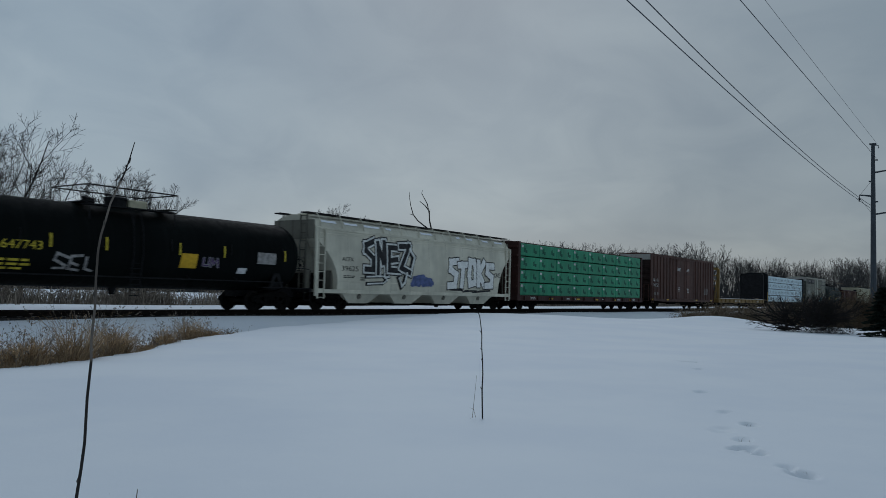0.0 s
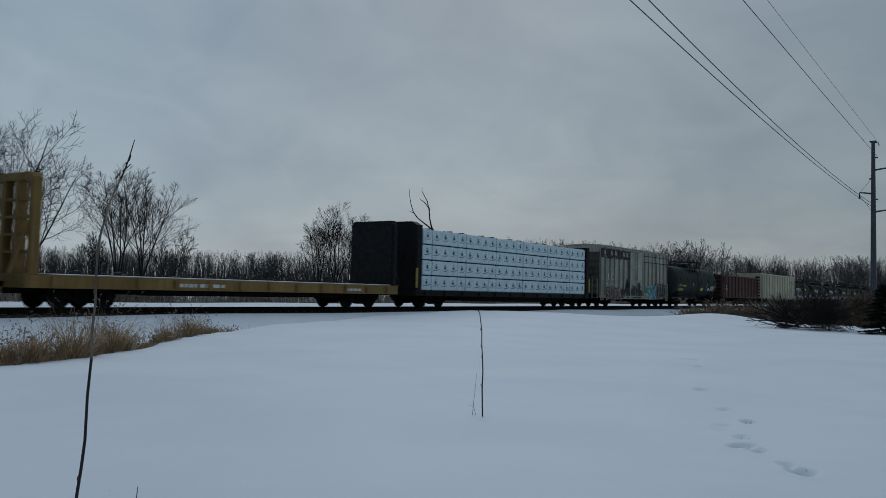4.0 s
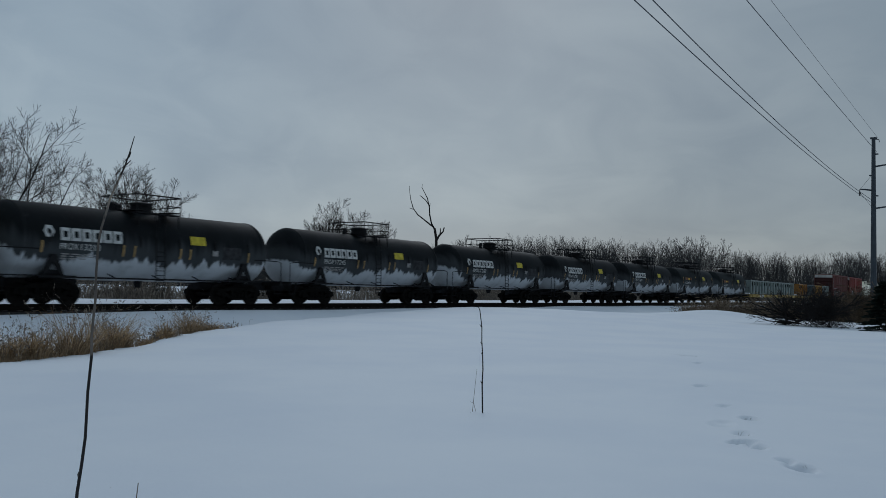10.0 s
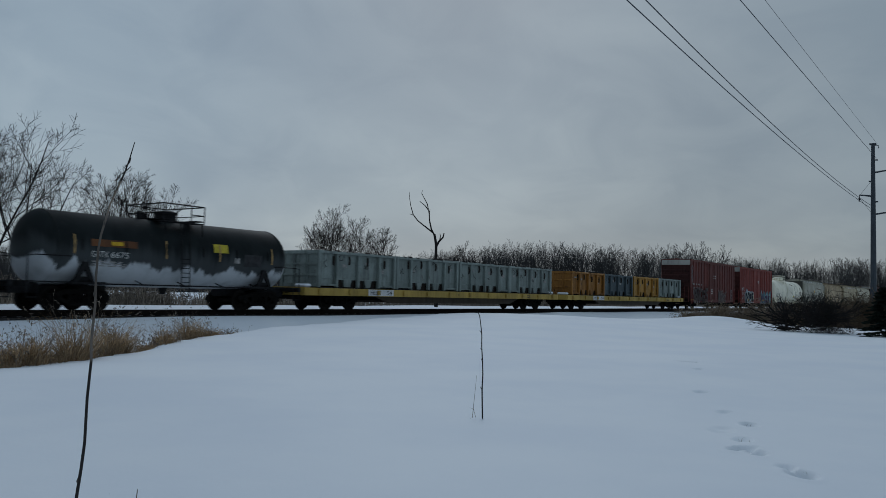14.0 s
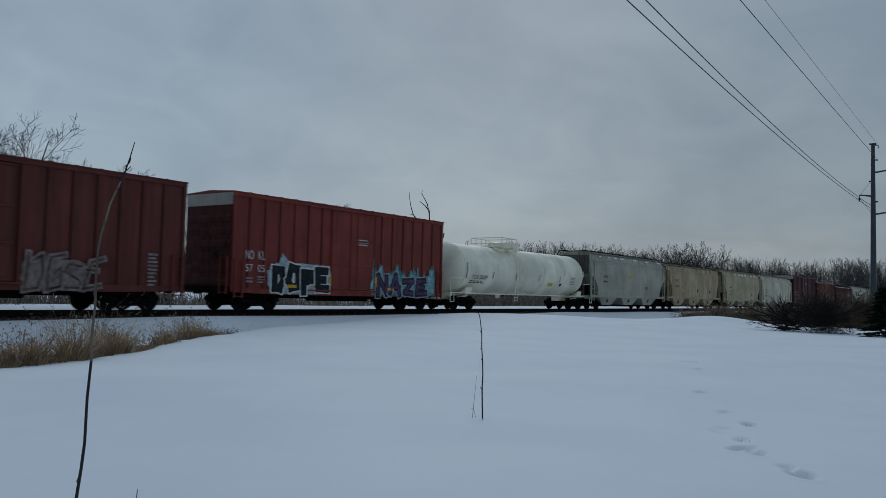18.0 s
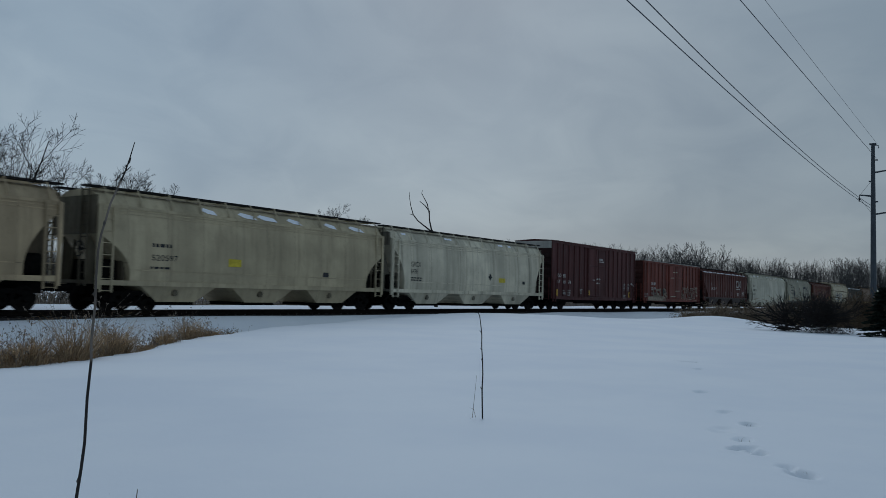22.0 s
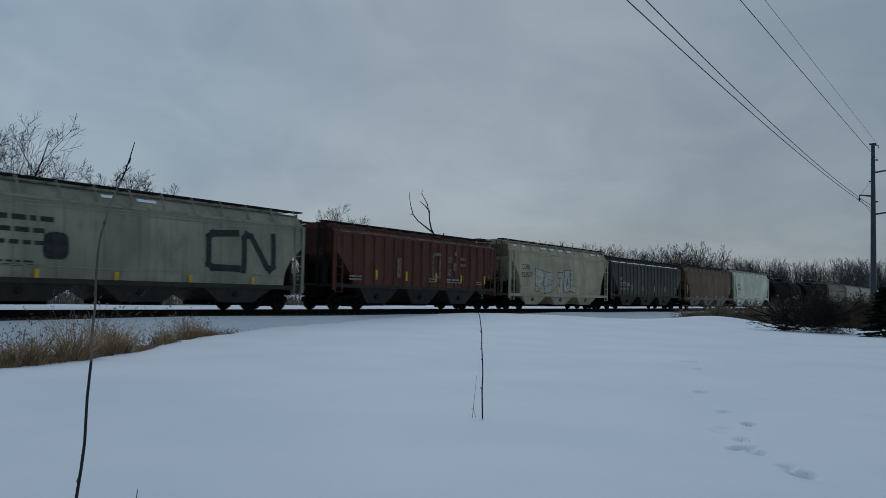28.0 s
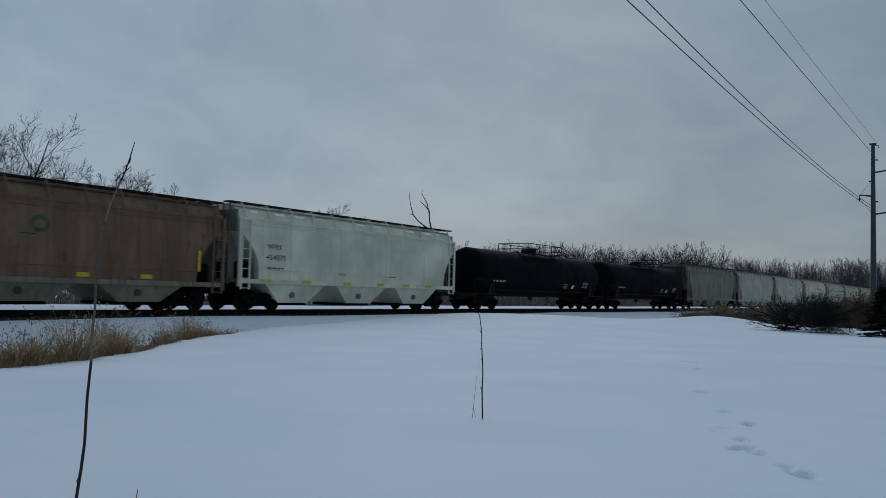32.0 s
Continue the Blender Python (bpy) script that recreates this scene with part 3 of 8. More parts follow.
def hopper(name, label, u, length, zs, ze, colour, ribs=0, bays=3, curve=0.14, roofcol=None, slope_dark=None, width=3.12, cut=0.62, side_slope=0.95, snowy=False, deep=1.35, streaks=0.0):
    """A covered hopper: bulging or ribbed sides cut away at the ends, bays below, hatches and walkway above."""
    car = thing(name, label, "hopper car", "freight cars of the train")
    h, w = length / 2, width / 2
    zr = ze + 0.2
    zb = zs + (ze - zs) * cut
    zt = ze - (0.24 if ribs else 0.42)
    prof = [(0, zr), (w * 0.5, zr - 0.05), (w * 0.74, ze - 0.02), (w - curve - 0.04, zt + 0.05), (w - curve, zt)]
    for i in range(1, 17):
        f = i / 16
        prof.append((w - curve * (1 - math.sin(math.pi * min(1, f * 0.75 + 0.02))) if curve else w, zt + (zs - zt) * f))
    full = [(-y, z) for y, z in prof[::-1]] + prof[1:]
    back = 1.62 if ribs else deep
    # the side sheets end in a straight raking cut on ribbed cars, in a rounded one on smooth cars
    if ribs:
        end = lambda z: h - 0.05 - max(0.0, zb - z) * side_slope
    else:
        end = lambda z: h - 0.05 - deep * math.sin(math.pi / 2 * min(1.0, max(0.0, (zb - z) / (zb - zs - 0.25))) ** 0.85)
    m, n = Mesh(), 12
    for i in range(n + 1):
        m.v += [(-end(z) + 2 * end(z) * i / n, y, z) for y, z in full]
    k = len(full)
    for i in range(n):
        for j in range(k - 1):
            m.f.append((i * k + j, i * k + j + 1, (i + 1) * k + j + 1, (i + 1) * k + j))
        m.f.append((i * k + k - 1, i * k, (i + 1) * k, (i + 1) * k + k - 1))
    for base in (0, n * k):
        for j in range(k // 2):
            m.f.append((base + j, base + j + 1, base + k - 2 - j, base + k - 1 - j) if j + 1 < k - 2 - j else (base + j, base + j + 1, base + k - 1 - j))
    part("body", m, colour, car, "", smooth=not ribs)
    # eave and sill rails
    for s in (-1, 1):
        lo, hi = sorted((s * (w - curve - 0.05), s * (w - curve + 0.03)))
        part("eave_rail", Mesh().box(-h, h, lo, hi, zt - 0.06, zt + 0.04), colour, car)
        lo, hi = sorted((s * (w - 0.13), s * (w - 0.02)))
        part("side_sill", Mesh().box(-h, h, lo, hi, zs - 0.16, zs + 0.03, 0.01), slope_dark or colour, car)
    if not ribs:
        for s in (-1, 1):
            for z in (zt - 0.16, zt - 0.28, zs + 0.42):
                f = min(1, max(0, (zt - z) / (zt - zs)))
                yy = w - curve * (1 - math.sin(math.pi * min(1, f * 0.75 + 0.02)))
                e2 = end(z) - 0.05
                lo, hi = sorted((s * (yy - 0.03), s * (yy + 0.014)))
                part("side_seam", Mesh().box(-e2, e2, lo, hi, z, z + 0.035), colour, car)
    if ribs:
        post = Mesh().prism([(-0.06, 0), (-0.035, 0.08), (0.035, 0.08), (0.06, 0)], zs, zt - 0.04, "z").data("side_post", colour)
        e = end(zs) + 0.3
        for i in range(ribs + 1):
            x = -e + 2 * e * i / ribs
            for s in (-1, 1):
                p = part("side_post", post, None, car, "", (x, s * (w - 0.02), 0))
                p.rotation_euler = (0, 0, 0 if s > 0 else math.pi)
    # bays
    e = end(zs) - 0.1
    bw = 2 * e / bays
    for i in range(bays):
        x = -e + bw * (i + 0.5)
        b = Mesh()
        top, bot, yb = bw * 0.45, bw * 0.2, 1.2
        v = [(x - top, -w + 0.12, zs), (x + top, -w + 0.12, zs), (x + top, w - 0.12, zs), (x - top, w - 0.12, zs),
             (x - bot, -yb, 0.36), (x + bot, -yb, 0.36), (x + bot, yb, 0.36), (x - bot, yb, 0.36)]
        b.add(v, [(0, 1, 5, 4), (1, 2, 6, 5), (2, 3, 7, 6), (3, 0, 4, 7), (4, 5, 6, 7), (3, 2, 1, 0)])
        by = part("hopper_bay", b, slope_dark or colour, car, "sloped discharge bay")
        part("bay_port", Mesh().lathe([(-yb - 0.2, 0.01), (-yb - 0.19, 0.13), (-yb + 0.1, 0.13)], 12, "y", (x - bot * 0.2, 0, 0.72)), grimy_shaded(slope_dark or colour), by)
        part("outlet_gate", Mesh().box(x - bot - 0.12, x + bot + 0.12, -1.0, 1.0, 0.24, 0.37, 0.02).tube([(x, -1.0, 0.3), (x, 1.0, 0.3)], 0.05, 6), STEEL, by)
    # roof
    for s in (-1, 1):
        part("running_board", Mesh().box(-h - 0.25, h + 0.25, min(s * 0.66, s * 1.1), max(s * 0.66, s * 1.1), zr + 0.05, zr + 0.11), roofcol or BLACKIRON, car)
    for i in range(12):
        x = -h + 0.4 + (length - 0.8) * i / 11
        part("board_bracket", Mesh().tube([(x, -w + curve + 0.02, zt), (x, -w + curve + 0.1, ze - 0.05), (x, -1.14, zr + 0.05), (x, 1.14, zr + 0.05), (x, w - curve - 0.1, ze - 0.05), (x, w - curve - 0.02, zt)], 0.03, 5), colour, car)
    part("hatch_trough", Mesh().prism([(-0.42, zr - 0.05), (-0.36, zr + 0.13), (0.36, zr + 0.13), (0.42, zr - 0.05)], -h + 0.6, h - 0.6, "x"), roofcol or colour, car)
    for i in range(6):
        x = -h + 1.2 + (length - 2.4) * i / 5
        part("hatch_clamp", Mesh().box(x - 0.05, x + 0.05, -0.46, 0.46, zr + 0.13, zr + 0.17), BLACKIRON, car)
    # roof slope on the near side, from the eave up
    slope = lambda x, f, off=0.012: (x, -(w - curve - 0.04) + f * (0.26 * w - curve - 0.04) - off, zt + 0.05 + f * (ze - 0.07 - zt) + off)
    if snowy and ribs:
        m = Mesh()
        for i in range(24):
            x0, x1 = -h + 0.3 + (length - 0.9) * i / 24, -h + 0.3 + (length - 0.9) * (i + 1) / 24
            m.add([slope(x0, 0.1), slope(x1, 0.1), slope(x1, 0.62 + 0.25 * math.sin(i * 1.9 + 1.9)), slope(x0, 0.62 + 0.25 * math.sin(i * 1.9))], [(0, 1, 2, 3)])
        part("roof_snow", m, SNOW, car, "snow lying along the roof edge")
    elif snowy:
        for i, x in enumerate((-3.2, -1.2, -0.1, 1.7, 4.2, 6.0)):
            l = 0.35 + 0.3 * math.sin(i * 2.3) ** 2
            part("roof_snow", Mesh().add([slope(x, 0.15), slope(x + l * 1.3, 0.05), slope(x + l, 0.55), slope(x - 0.15, 0.8), slope(x - 0.35, 0.5)], [(0, 1, 2, 3, 4)]), SNOW, car, "snow patch on the roof slope")
    if streaks:
        r2 = random.Random(int(u * 10))
        for i in range(11):
            x0, x1 = -h + 0.55 + (length - 0.8) * i / 11, -h + 0.25 + (length - 0.8) * (i + 1) / 11
            a, b = r2.uniform(0.0, 0.5), r2.uniform(0.45, 1.0)
            if r2.random() < streaks:
                p0, p1 = x0 + (x1 - x0) * a, x0 + (x1 - x0) * max(b, a + 0.3)
                part("roof_snow", Mesh().add([slope(p0, 0.62), slope(p1, 0.62), slope(p1, 0.98), slope((p0 + p1) / 2, 0.9), slope(p0, 0.98)], [(0, 1, 2, 3, 4)]), SNOW, car, "snow caught below the running board")
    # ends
    # end parts are coloured darker for grime and for the shade of the recess
    dull = grimy_shaded(slope_dark or colour)
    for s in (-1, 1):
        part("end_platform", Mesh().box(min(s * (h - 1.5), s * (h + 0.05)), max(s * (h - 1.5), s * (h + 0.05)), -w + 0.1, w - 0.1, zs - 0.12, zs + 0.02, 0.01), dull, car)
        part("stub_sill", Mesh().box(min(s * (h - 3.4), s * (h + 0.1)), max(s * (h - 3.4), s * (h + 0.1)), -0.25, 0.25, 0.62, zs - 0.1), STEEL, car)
        part("end_panel", Mesh().box(min(s * (h - 0.06), s * (h + 0.02)), max(s * (h - 0.06), s * (h + 0.02)), -w + 0.24, w - 0.24, zb + 0.05, ze - 0.06), grimy_shaded(colour), car)
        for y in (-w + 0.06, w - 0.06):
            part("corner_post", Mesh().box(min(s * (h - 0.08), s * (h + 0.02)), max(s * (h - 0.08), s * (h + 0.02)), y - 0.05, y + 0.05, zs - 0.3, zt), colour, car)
        # plate added only to close the bright gap under the slope sheet
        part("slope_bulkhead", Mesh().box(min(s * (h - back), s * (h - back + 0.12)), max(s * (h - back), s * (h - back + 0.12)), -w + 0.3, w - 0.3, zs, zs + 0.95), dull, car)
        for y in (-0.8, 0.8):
            part("end_web", Mesh().prism([(s * (h - 0.03), zs), (s * (h - back), zs), (s * (h - 0.12), zb - 0.02), (s * (h - 0.03), zb - 0.02)], y - 0.015, y + 0.015), grimy_shaded(slope_dark or colour), car)
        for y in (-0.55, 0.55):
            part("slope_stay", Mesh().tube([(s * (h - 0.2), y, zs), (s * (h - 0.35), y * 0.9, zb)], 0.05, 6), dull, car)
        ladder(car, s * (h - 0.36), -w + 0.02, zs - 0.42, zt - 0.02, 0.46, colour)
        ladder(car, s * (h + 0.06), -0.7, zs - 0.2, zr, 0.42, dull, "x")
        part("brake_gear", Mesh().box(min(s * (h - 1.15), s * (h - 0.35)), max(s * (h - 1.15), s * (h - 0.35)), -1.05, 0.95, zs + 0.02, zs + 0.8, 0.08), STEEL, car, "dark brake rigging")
    brake_wheel(car, -h - 0.16, zs + 1.15)
    part("air_reservoir", Mesh().lathe([(-0.5, 0.05), (-0.42, 0.2), (0.42, 0.2), (0.5, 0.05)], 12, "y", (-h + 0.8, 0.2, zs + 0.3)), STEEL, car)
    running_gear(car, h, 1.75)
    return rolling(car, u)


def tank_car(name, label, u, length, r, zc, colour, frame=None, rail=True, dome_at=0.0, platform=2.6, straps=6, jacket=True, side_walk=True, dome_boxes=1, mid_rail=True, pale_dome=False, inset=(0.0, 0.0), rail_shift=0.0):
    """A tank car: dished tank on stub sills with saddles, platform, manway, ladder and straps."""
    car = thing(name, label, "tank car", "freight cars of the train")
    h = length / 2
    frame = frame or BLACKIRON
    prof = []
    hd = r * 0.52
    for i in range(9):
        q = math.pi / 2 * i / 8
        prof.append((-h + hd - hd * math.cos(q), max(0.02, r * math.sin(q))))
    prof = [(a + inset[0], b) for a, b in prof] + [(x, r) for x in (-h * 0.5, 0, h * 0.5)] + [(-a - inset[1], b) for a, b in prof[::-1]]
    part("tank", Mesh().lathe(prof, 40, "x", (0, 0, zc)), colour, car, "", smooth=True)
    for s in (-1, 1):
        seam = s * (h - hd - inset[s > 0])
        part("head_seam", Mesh().lathe([(seam - 0.05, r + 0.002), (seam - 0.04, r + 0.012), (seam + 0.04, r + 0.012), (seam + 0.05, r + 0.002)], 40, "x", (0, 0, zc)), colour, car, "", smooth=True)
        lo, hi = sorted((s * (h - 3.3), s * (h + 0.45)))
        part("stub_sill", Mesh().box(lo, hi, -0.28, 0.28, 0.62, 1.0, 0.02), frame, car)
        x = s * (h - 1.75)
        part("saddle", Mesh().prism([(-1.25, 1.0), (-1.35, zc - 0.75 * r), (-0.8, zc - 0.97 * r), (0.8, zc - 0.97 * r), (1.35, zc - 0.75 * r), (1.25, 1.0), (0.3, 0.8), (-0.3, 0.8)], x - 0.35, x + 0.35, "x"), frame, car)
        for y in (-1.36, 1.36) if dome_boxes == 1 else ():
            lo, hi = sorted((y, y * 0.93))
            part("saddle_brace", Mesh().prism([(x - 0.42, 1.02), (x - 0.1, zc - 0.36 * r), (x + 0.1, zc - 0.36 * r), (x + 0.42, 1.02), (x + 0.28, 1.02), (x, zc - 0.55 * r), (x - 0.28, 1.02)], lo, hi), frame, car)
        part("end_sill", Mesh().box(min(s * (h + 0.3), s * (h + 0.45)), max(s * (h + 0.3), s * (h + 0.45)), -1.45, 1.45, 0.86, 1.06, 0.01), frame, car)
        for y in (-1.4, 1.4):
            rail_m = Mesh()
            rail_m.tube([(s * (h + 0.38), y, 0.5), (s * (h + 0.38), y, 1.9), (s * (h + 0.1), y, 1.95), (s * (h - 1.2), y, 1.95)], 0.022, 6)
            rail_m.tube([(s * (h + 0.38), y, 0.5), (s * (h + 0.0), y, 0.5), (s * (h + 0.0), y, 1.0)], 0.022, 6)
            part("end_railing", rail_m, frame, car)
        for y in (-1.38, 1.38):
            wk = Mesh().box(min(s * (h - 2.6), s * (h + 0.4)), max(s * (h - 2.6), s * (h + 0.4)), min(y, y * 0.74), max(y, y * 0.74), 1.02, 1.06)
            part("end_walkway", wk, frame, car)
    for y in (-1, 1):
        sm = Mesh()
        if side_walk:
            sm.tube([(-h + 1.2, y * 1.42, 1.0), (h - 1.2, y * 1.42, 1.0)], 0.03, 6)
            for i in range(5):
                x = -h + 2.2 + (length - 4.4) * i / 4
                sm.tube([(x, y * 1.42, 1.0), (x, y * 0.9, zc - 0.82 * r)], 0.025, 5)
        else:
            sm.tube([(-h + 1.4, y * 1.44, 1.28), (h - 1.4, y * 1.44, 1.28)], 0.025, 6)
            for i in range(7):
                x = -h + 1.6 + (length - 3.2) * i / 6
                sm.tube([(x, y * 1.44, 1.28), (x, y * 1.2, 1.45)], 0.02, 5)
        part("side_handrail", sm, frame, car)
    for i in range(straps):
        x = -h + 1.6 + (length - 3.2) * i / max(1, straps - 1)
        arc = [(x, -(r + 0.03) * math.cos(q), zc + (r + 0.03) * math.sin(q)) for q in [-0.05 + 0.3 * k / 3 for k in range(4)]]
        part("grab_iron", Mesh().tube(arc, 0.022, 5), frame, car)
    # top fittings
    zt = zc + r
    p = platform / 2
    d = dome_at
    part("manway", Mesh().lathe([(zt - 0.15, 0.42), (zt + 0.28, 0.42), (zt + 0.29, 0.46), (zt + 0.36, 0.46), (zt + 0.42, 0.3), (zt + 0.44, 0.02)], 20, "z", (d, 0, 0)), frame if dome_boxes == 1 else colour, car, "", smooth=True)
    if dome_boxes > 1:
        part("valve_housing", Mesh().lathe([(zt - 0.15, 0.55), (zt + 0.42, 0.55), (zt + 0.48, 0.5), (zt + 0.5, 0.02)], 20, "z", (d + 1.7, 0, 0)), colour, car, "", smooth=True)
    if pale_dome:
        part("valve_housing", Mesh().box(d + 0.35, d + 1.15, -0.4, 0.4, zt - 0.1, zt + 0.32, 0.03), CREAMBOX, car, "cream valve housing")
    for k in range(3):
        part("valve", Mesh().lathe([(zt - 0.1, 0.1), (zt + 0.2, 0.1), (zt + 0.22, 0.14), (zt + 0.3, 0.06)], 10, "z", (d - 0.85 - 0.28 * k, 0.2 - 0.2 * k, 0)), frame, car)
    mid = d + rail_shift
    pm = Mesh()
    for y in (-1.0, 1.0):
        pm.box(mid - p, mid + p, y - 0.22, y + 0.22, zt - 0.1, zt - 0.06)
        for x in (mid - p + 0.1, mid, mid + p - 0.1):
            pm.tube([(x, y * 1.2, zt - 0.1), (x, y * 1.25, zt - 0.4 - 0.15 * r)], 0.03, 5)
    for x in (mid - p + 0.2, mid + p - 0.2):
        pm.box(x - 0.2, x + 0.2, -1.2, 1.2, zt + 0.0, zt + 0.04)
    part("platform", pm, frame, car)
    if rail:
        rm = Mesh()
        zz = zt + 0.62
        for y in (-1.2, 1.2):
            rm.tube([(mid - p, y, zz), (mid + p, y, zz)], 0.026, 6)
            if mid_rail:
                rm.tube([(mid - p, y, zz - 0.36), (mid - p * 0.35, y, zz - 0.36)], 0.02, 5)
                rm.tube([(mid + p * 0.35, y, zz - 0.36), (mid + p, y, zz - 0.36)], 0.02, 5)
            for x in (mid - p, mid - p * 0.35, mid + p * 0.35, mid + p):
                rm.tube([(x, y, zt - 0.08), (x, y, zz)], 0.026, 6)
        for x in (mid - p, mid + p):
            rm.tube([(x, -1.2, zz), (x, 1.2, zz)], 0.026, 6)
            if mid_rail:
                rm.tube([(x, -1.2, zz - 0.36), (x, 1.2, zz - 0.36)], 0.02, 5)
        part("platform_railing", rm, frame, car)
    lm = Mesh()
    for x in (d - 0.2, d + 0.2):
        lm.tube([(x, -1.42, 0.55), (x, -1.42 if r < 1.42 else -r - 0.06, zc - 0.2), (x, -r * 0.92 - 0.1, zc + r * 0.5), (x, -1.22, zt - 0.06)], 0.022, 5)
    for i in range(9):
        f = i / 8
        z = 0.6 + (zc - 0.8) * f
        lm.tube([(d - 0.2, -1.42, z), (d + 0.2, -1.42, z)], 0.016, 5)
    part("ladder", lm, frame, car)
    part("outlet_valve", Mesh().lathe([(zc - r - 0.25, 0.12), (zc - r + 0.1, 0.2)], 10, "z", (d, 0, 0)), frame, car)
    running_gear(car, h + 0.35, 2.1)
    return rolling(car, u)


def on_side(y):
    return lambda a, b, off=0.006: (a, y - off, b)


def on_tank(r, zc):
    def where(a, b, off=0.008):
        q = (b - zc) / r
        return (a, -(r + off) * math.cos(q), zc + (r + off) * math.sin(q))
    return where


def gondola(name, label, u, length, zb, zt, colour, ribs, sloped=False, width=3.1):
    car = thing(name, label, "gondola car", "freight cars of the train")
    h, w = length / 2, width / 2
    t = 0.08
    for s in (-1, 1):
        lo, hi = sorted((s * (w - 0.09), s * (w - 0.09 - t)))
        part("side_sheet", Mesh().box(-h, h, lo, hi, zb, zt), colour, car)
        lo, hi = sorted((s * h, s * (h - t)))
        part("end_sheet", Mesh().box(lo, hi, -w + 0.09 + t, w - 0.09 - t, zb, zt), grimy_shaded(colour) if not sloped else colour, car)
    part("car_floor", Mesh().box(-h + t, h - t, -w + 0.09 + t, w - 0.09 - t, zb, zb + 0.08), colour, car)
    for s in (-1, 1):
        lo, hi = sorted((s * (w - 0.2), s * (w + 0.01)))
        part("top_rail", Mesh().box(-h - 0.03, h + 0.03, lo, hi, zt - 0.02, zt + 0.12, 0.015), colour, car)
        lo, hi = sorted((s * (w - 0.088), s * (w - 0.03)))
        part("side_sill", Mesh().box(-h, h, lo, hi, zb, zb + 0.16), colour, car)
        lo, hi = sorted((s * (h - 0.06), s * (h + 0.05)))
        part("end_rail", Mesh().box(lo, hi, -w + 0.1, w - 0.1, zt - 0.02, zt + 0.12), colour, car)
        for i in range(5):
            z = zb + 0.25 + (zt - zb - 0.4) * i / 5
            lo, hi = sorted((s * (h - 0.005), s * (h + 0.1)))
            part("end_rib", Mesh().box(lo, hi, -w + 0.1, w - 0.1, z, z + 0.14, 0.02), colour, car)
        ladder(car, s * (h - 0.3), -w - 0.02, zb - 0.3, zt - 0.1, 0.42, colour)
    foot = zb - (0.22 if sloped else 0.05)
    post = Mesh().add([(-0.11, 0, foot + 0.2), (0.11, 0, foot + 0.2), (0.11, 0, zt), (-0.11, 0, zt), (-0.09, 0.11, foot), (0.09, 0.11, foot), (0.09, 0.1, zt), (-0.09, 0.1, zt)],
                      [(4, 5, 6, 7), (0, 4, 7, 3), (1, 2, 6, 5), (0, 1, 5, 4), (3, 7, 6, 2), (0, 3, 2, 1)]).data("side_post", colour)
    for i in range(ribs + 1):
        x = -h + 0.12 + (length - 0.24) * i / ribs
        for s in (-1, 1):
            p = part("side_post", post, None, car, "", (x, s * (w - 0.1), 0))
            p.rotation_euler = (0, 0, 0 if s > 0 else math.pi)
    part("underframe", Mesh().box(-h + 0.3, h - 0.3, -0.3, 0.3, 0.55, zb), STEEL, car)
    if sloped:
        # flat black plates give the shade inside the steps; the column is solid
        slot = Mesh().box(-0.01, 0.01, -0.3, 0.3, 0, 0.24).data("step_slot", BLACKIRON)
        for s in (-1, 1):
            part("corner_column", Mesh().box(min(s * h, s * (h + 0.13)), max(s * h, s * (h + 0.13)), -w + 0.1, -w + 0.86, zb + 0.1, zt, 0.015), colour, car)
            for i in range(7):
                part("step_slot", slot, None, car, "black plate drawn for a shaded step opening", (s * (h + 0.132), -w + 0.48, zb + 0.22 + 0.4 * i))
        foot_m = Mesh().prism([(-0.2, zb + 0.02), (0.2, zb + 0.02), (0.13, zb - 0.32), (-0.07, zb - 0.32)], -0.07, 0.03).data("rib_foot", colour)
        for i in range(3, ribs - 2):
            for s in (-1, 1):
                part("rib_foot", foot_m, None, car, "", (-h + 0.12 + (length - 0.24) * i / ribs, s * (w - 0.08), 0))
    else:
        part("air_pipe", Mesh().tube([(-h + 2.8, -w + 0.35, zb - 0.12), (h - 2.8, -w + 0.35, zb - 0.12)], 0.06, 8), STEEL, car)
        part("cross_bearers", Mesh().box(-2.6, -2.4, -w + 0.2, w - 0.2, zb - 0.25, zb).box(2.4, 2.6, -w + 0.2, w - 0.2, zb - 0.25, zb), STEEL, car)
    brake_wheel(car, -h - 0.15, zb + 1.2)
    running_gear(car, h, 1.9)
    return rolling(car, u)


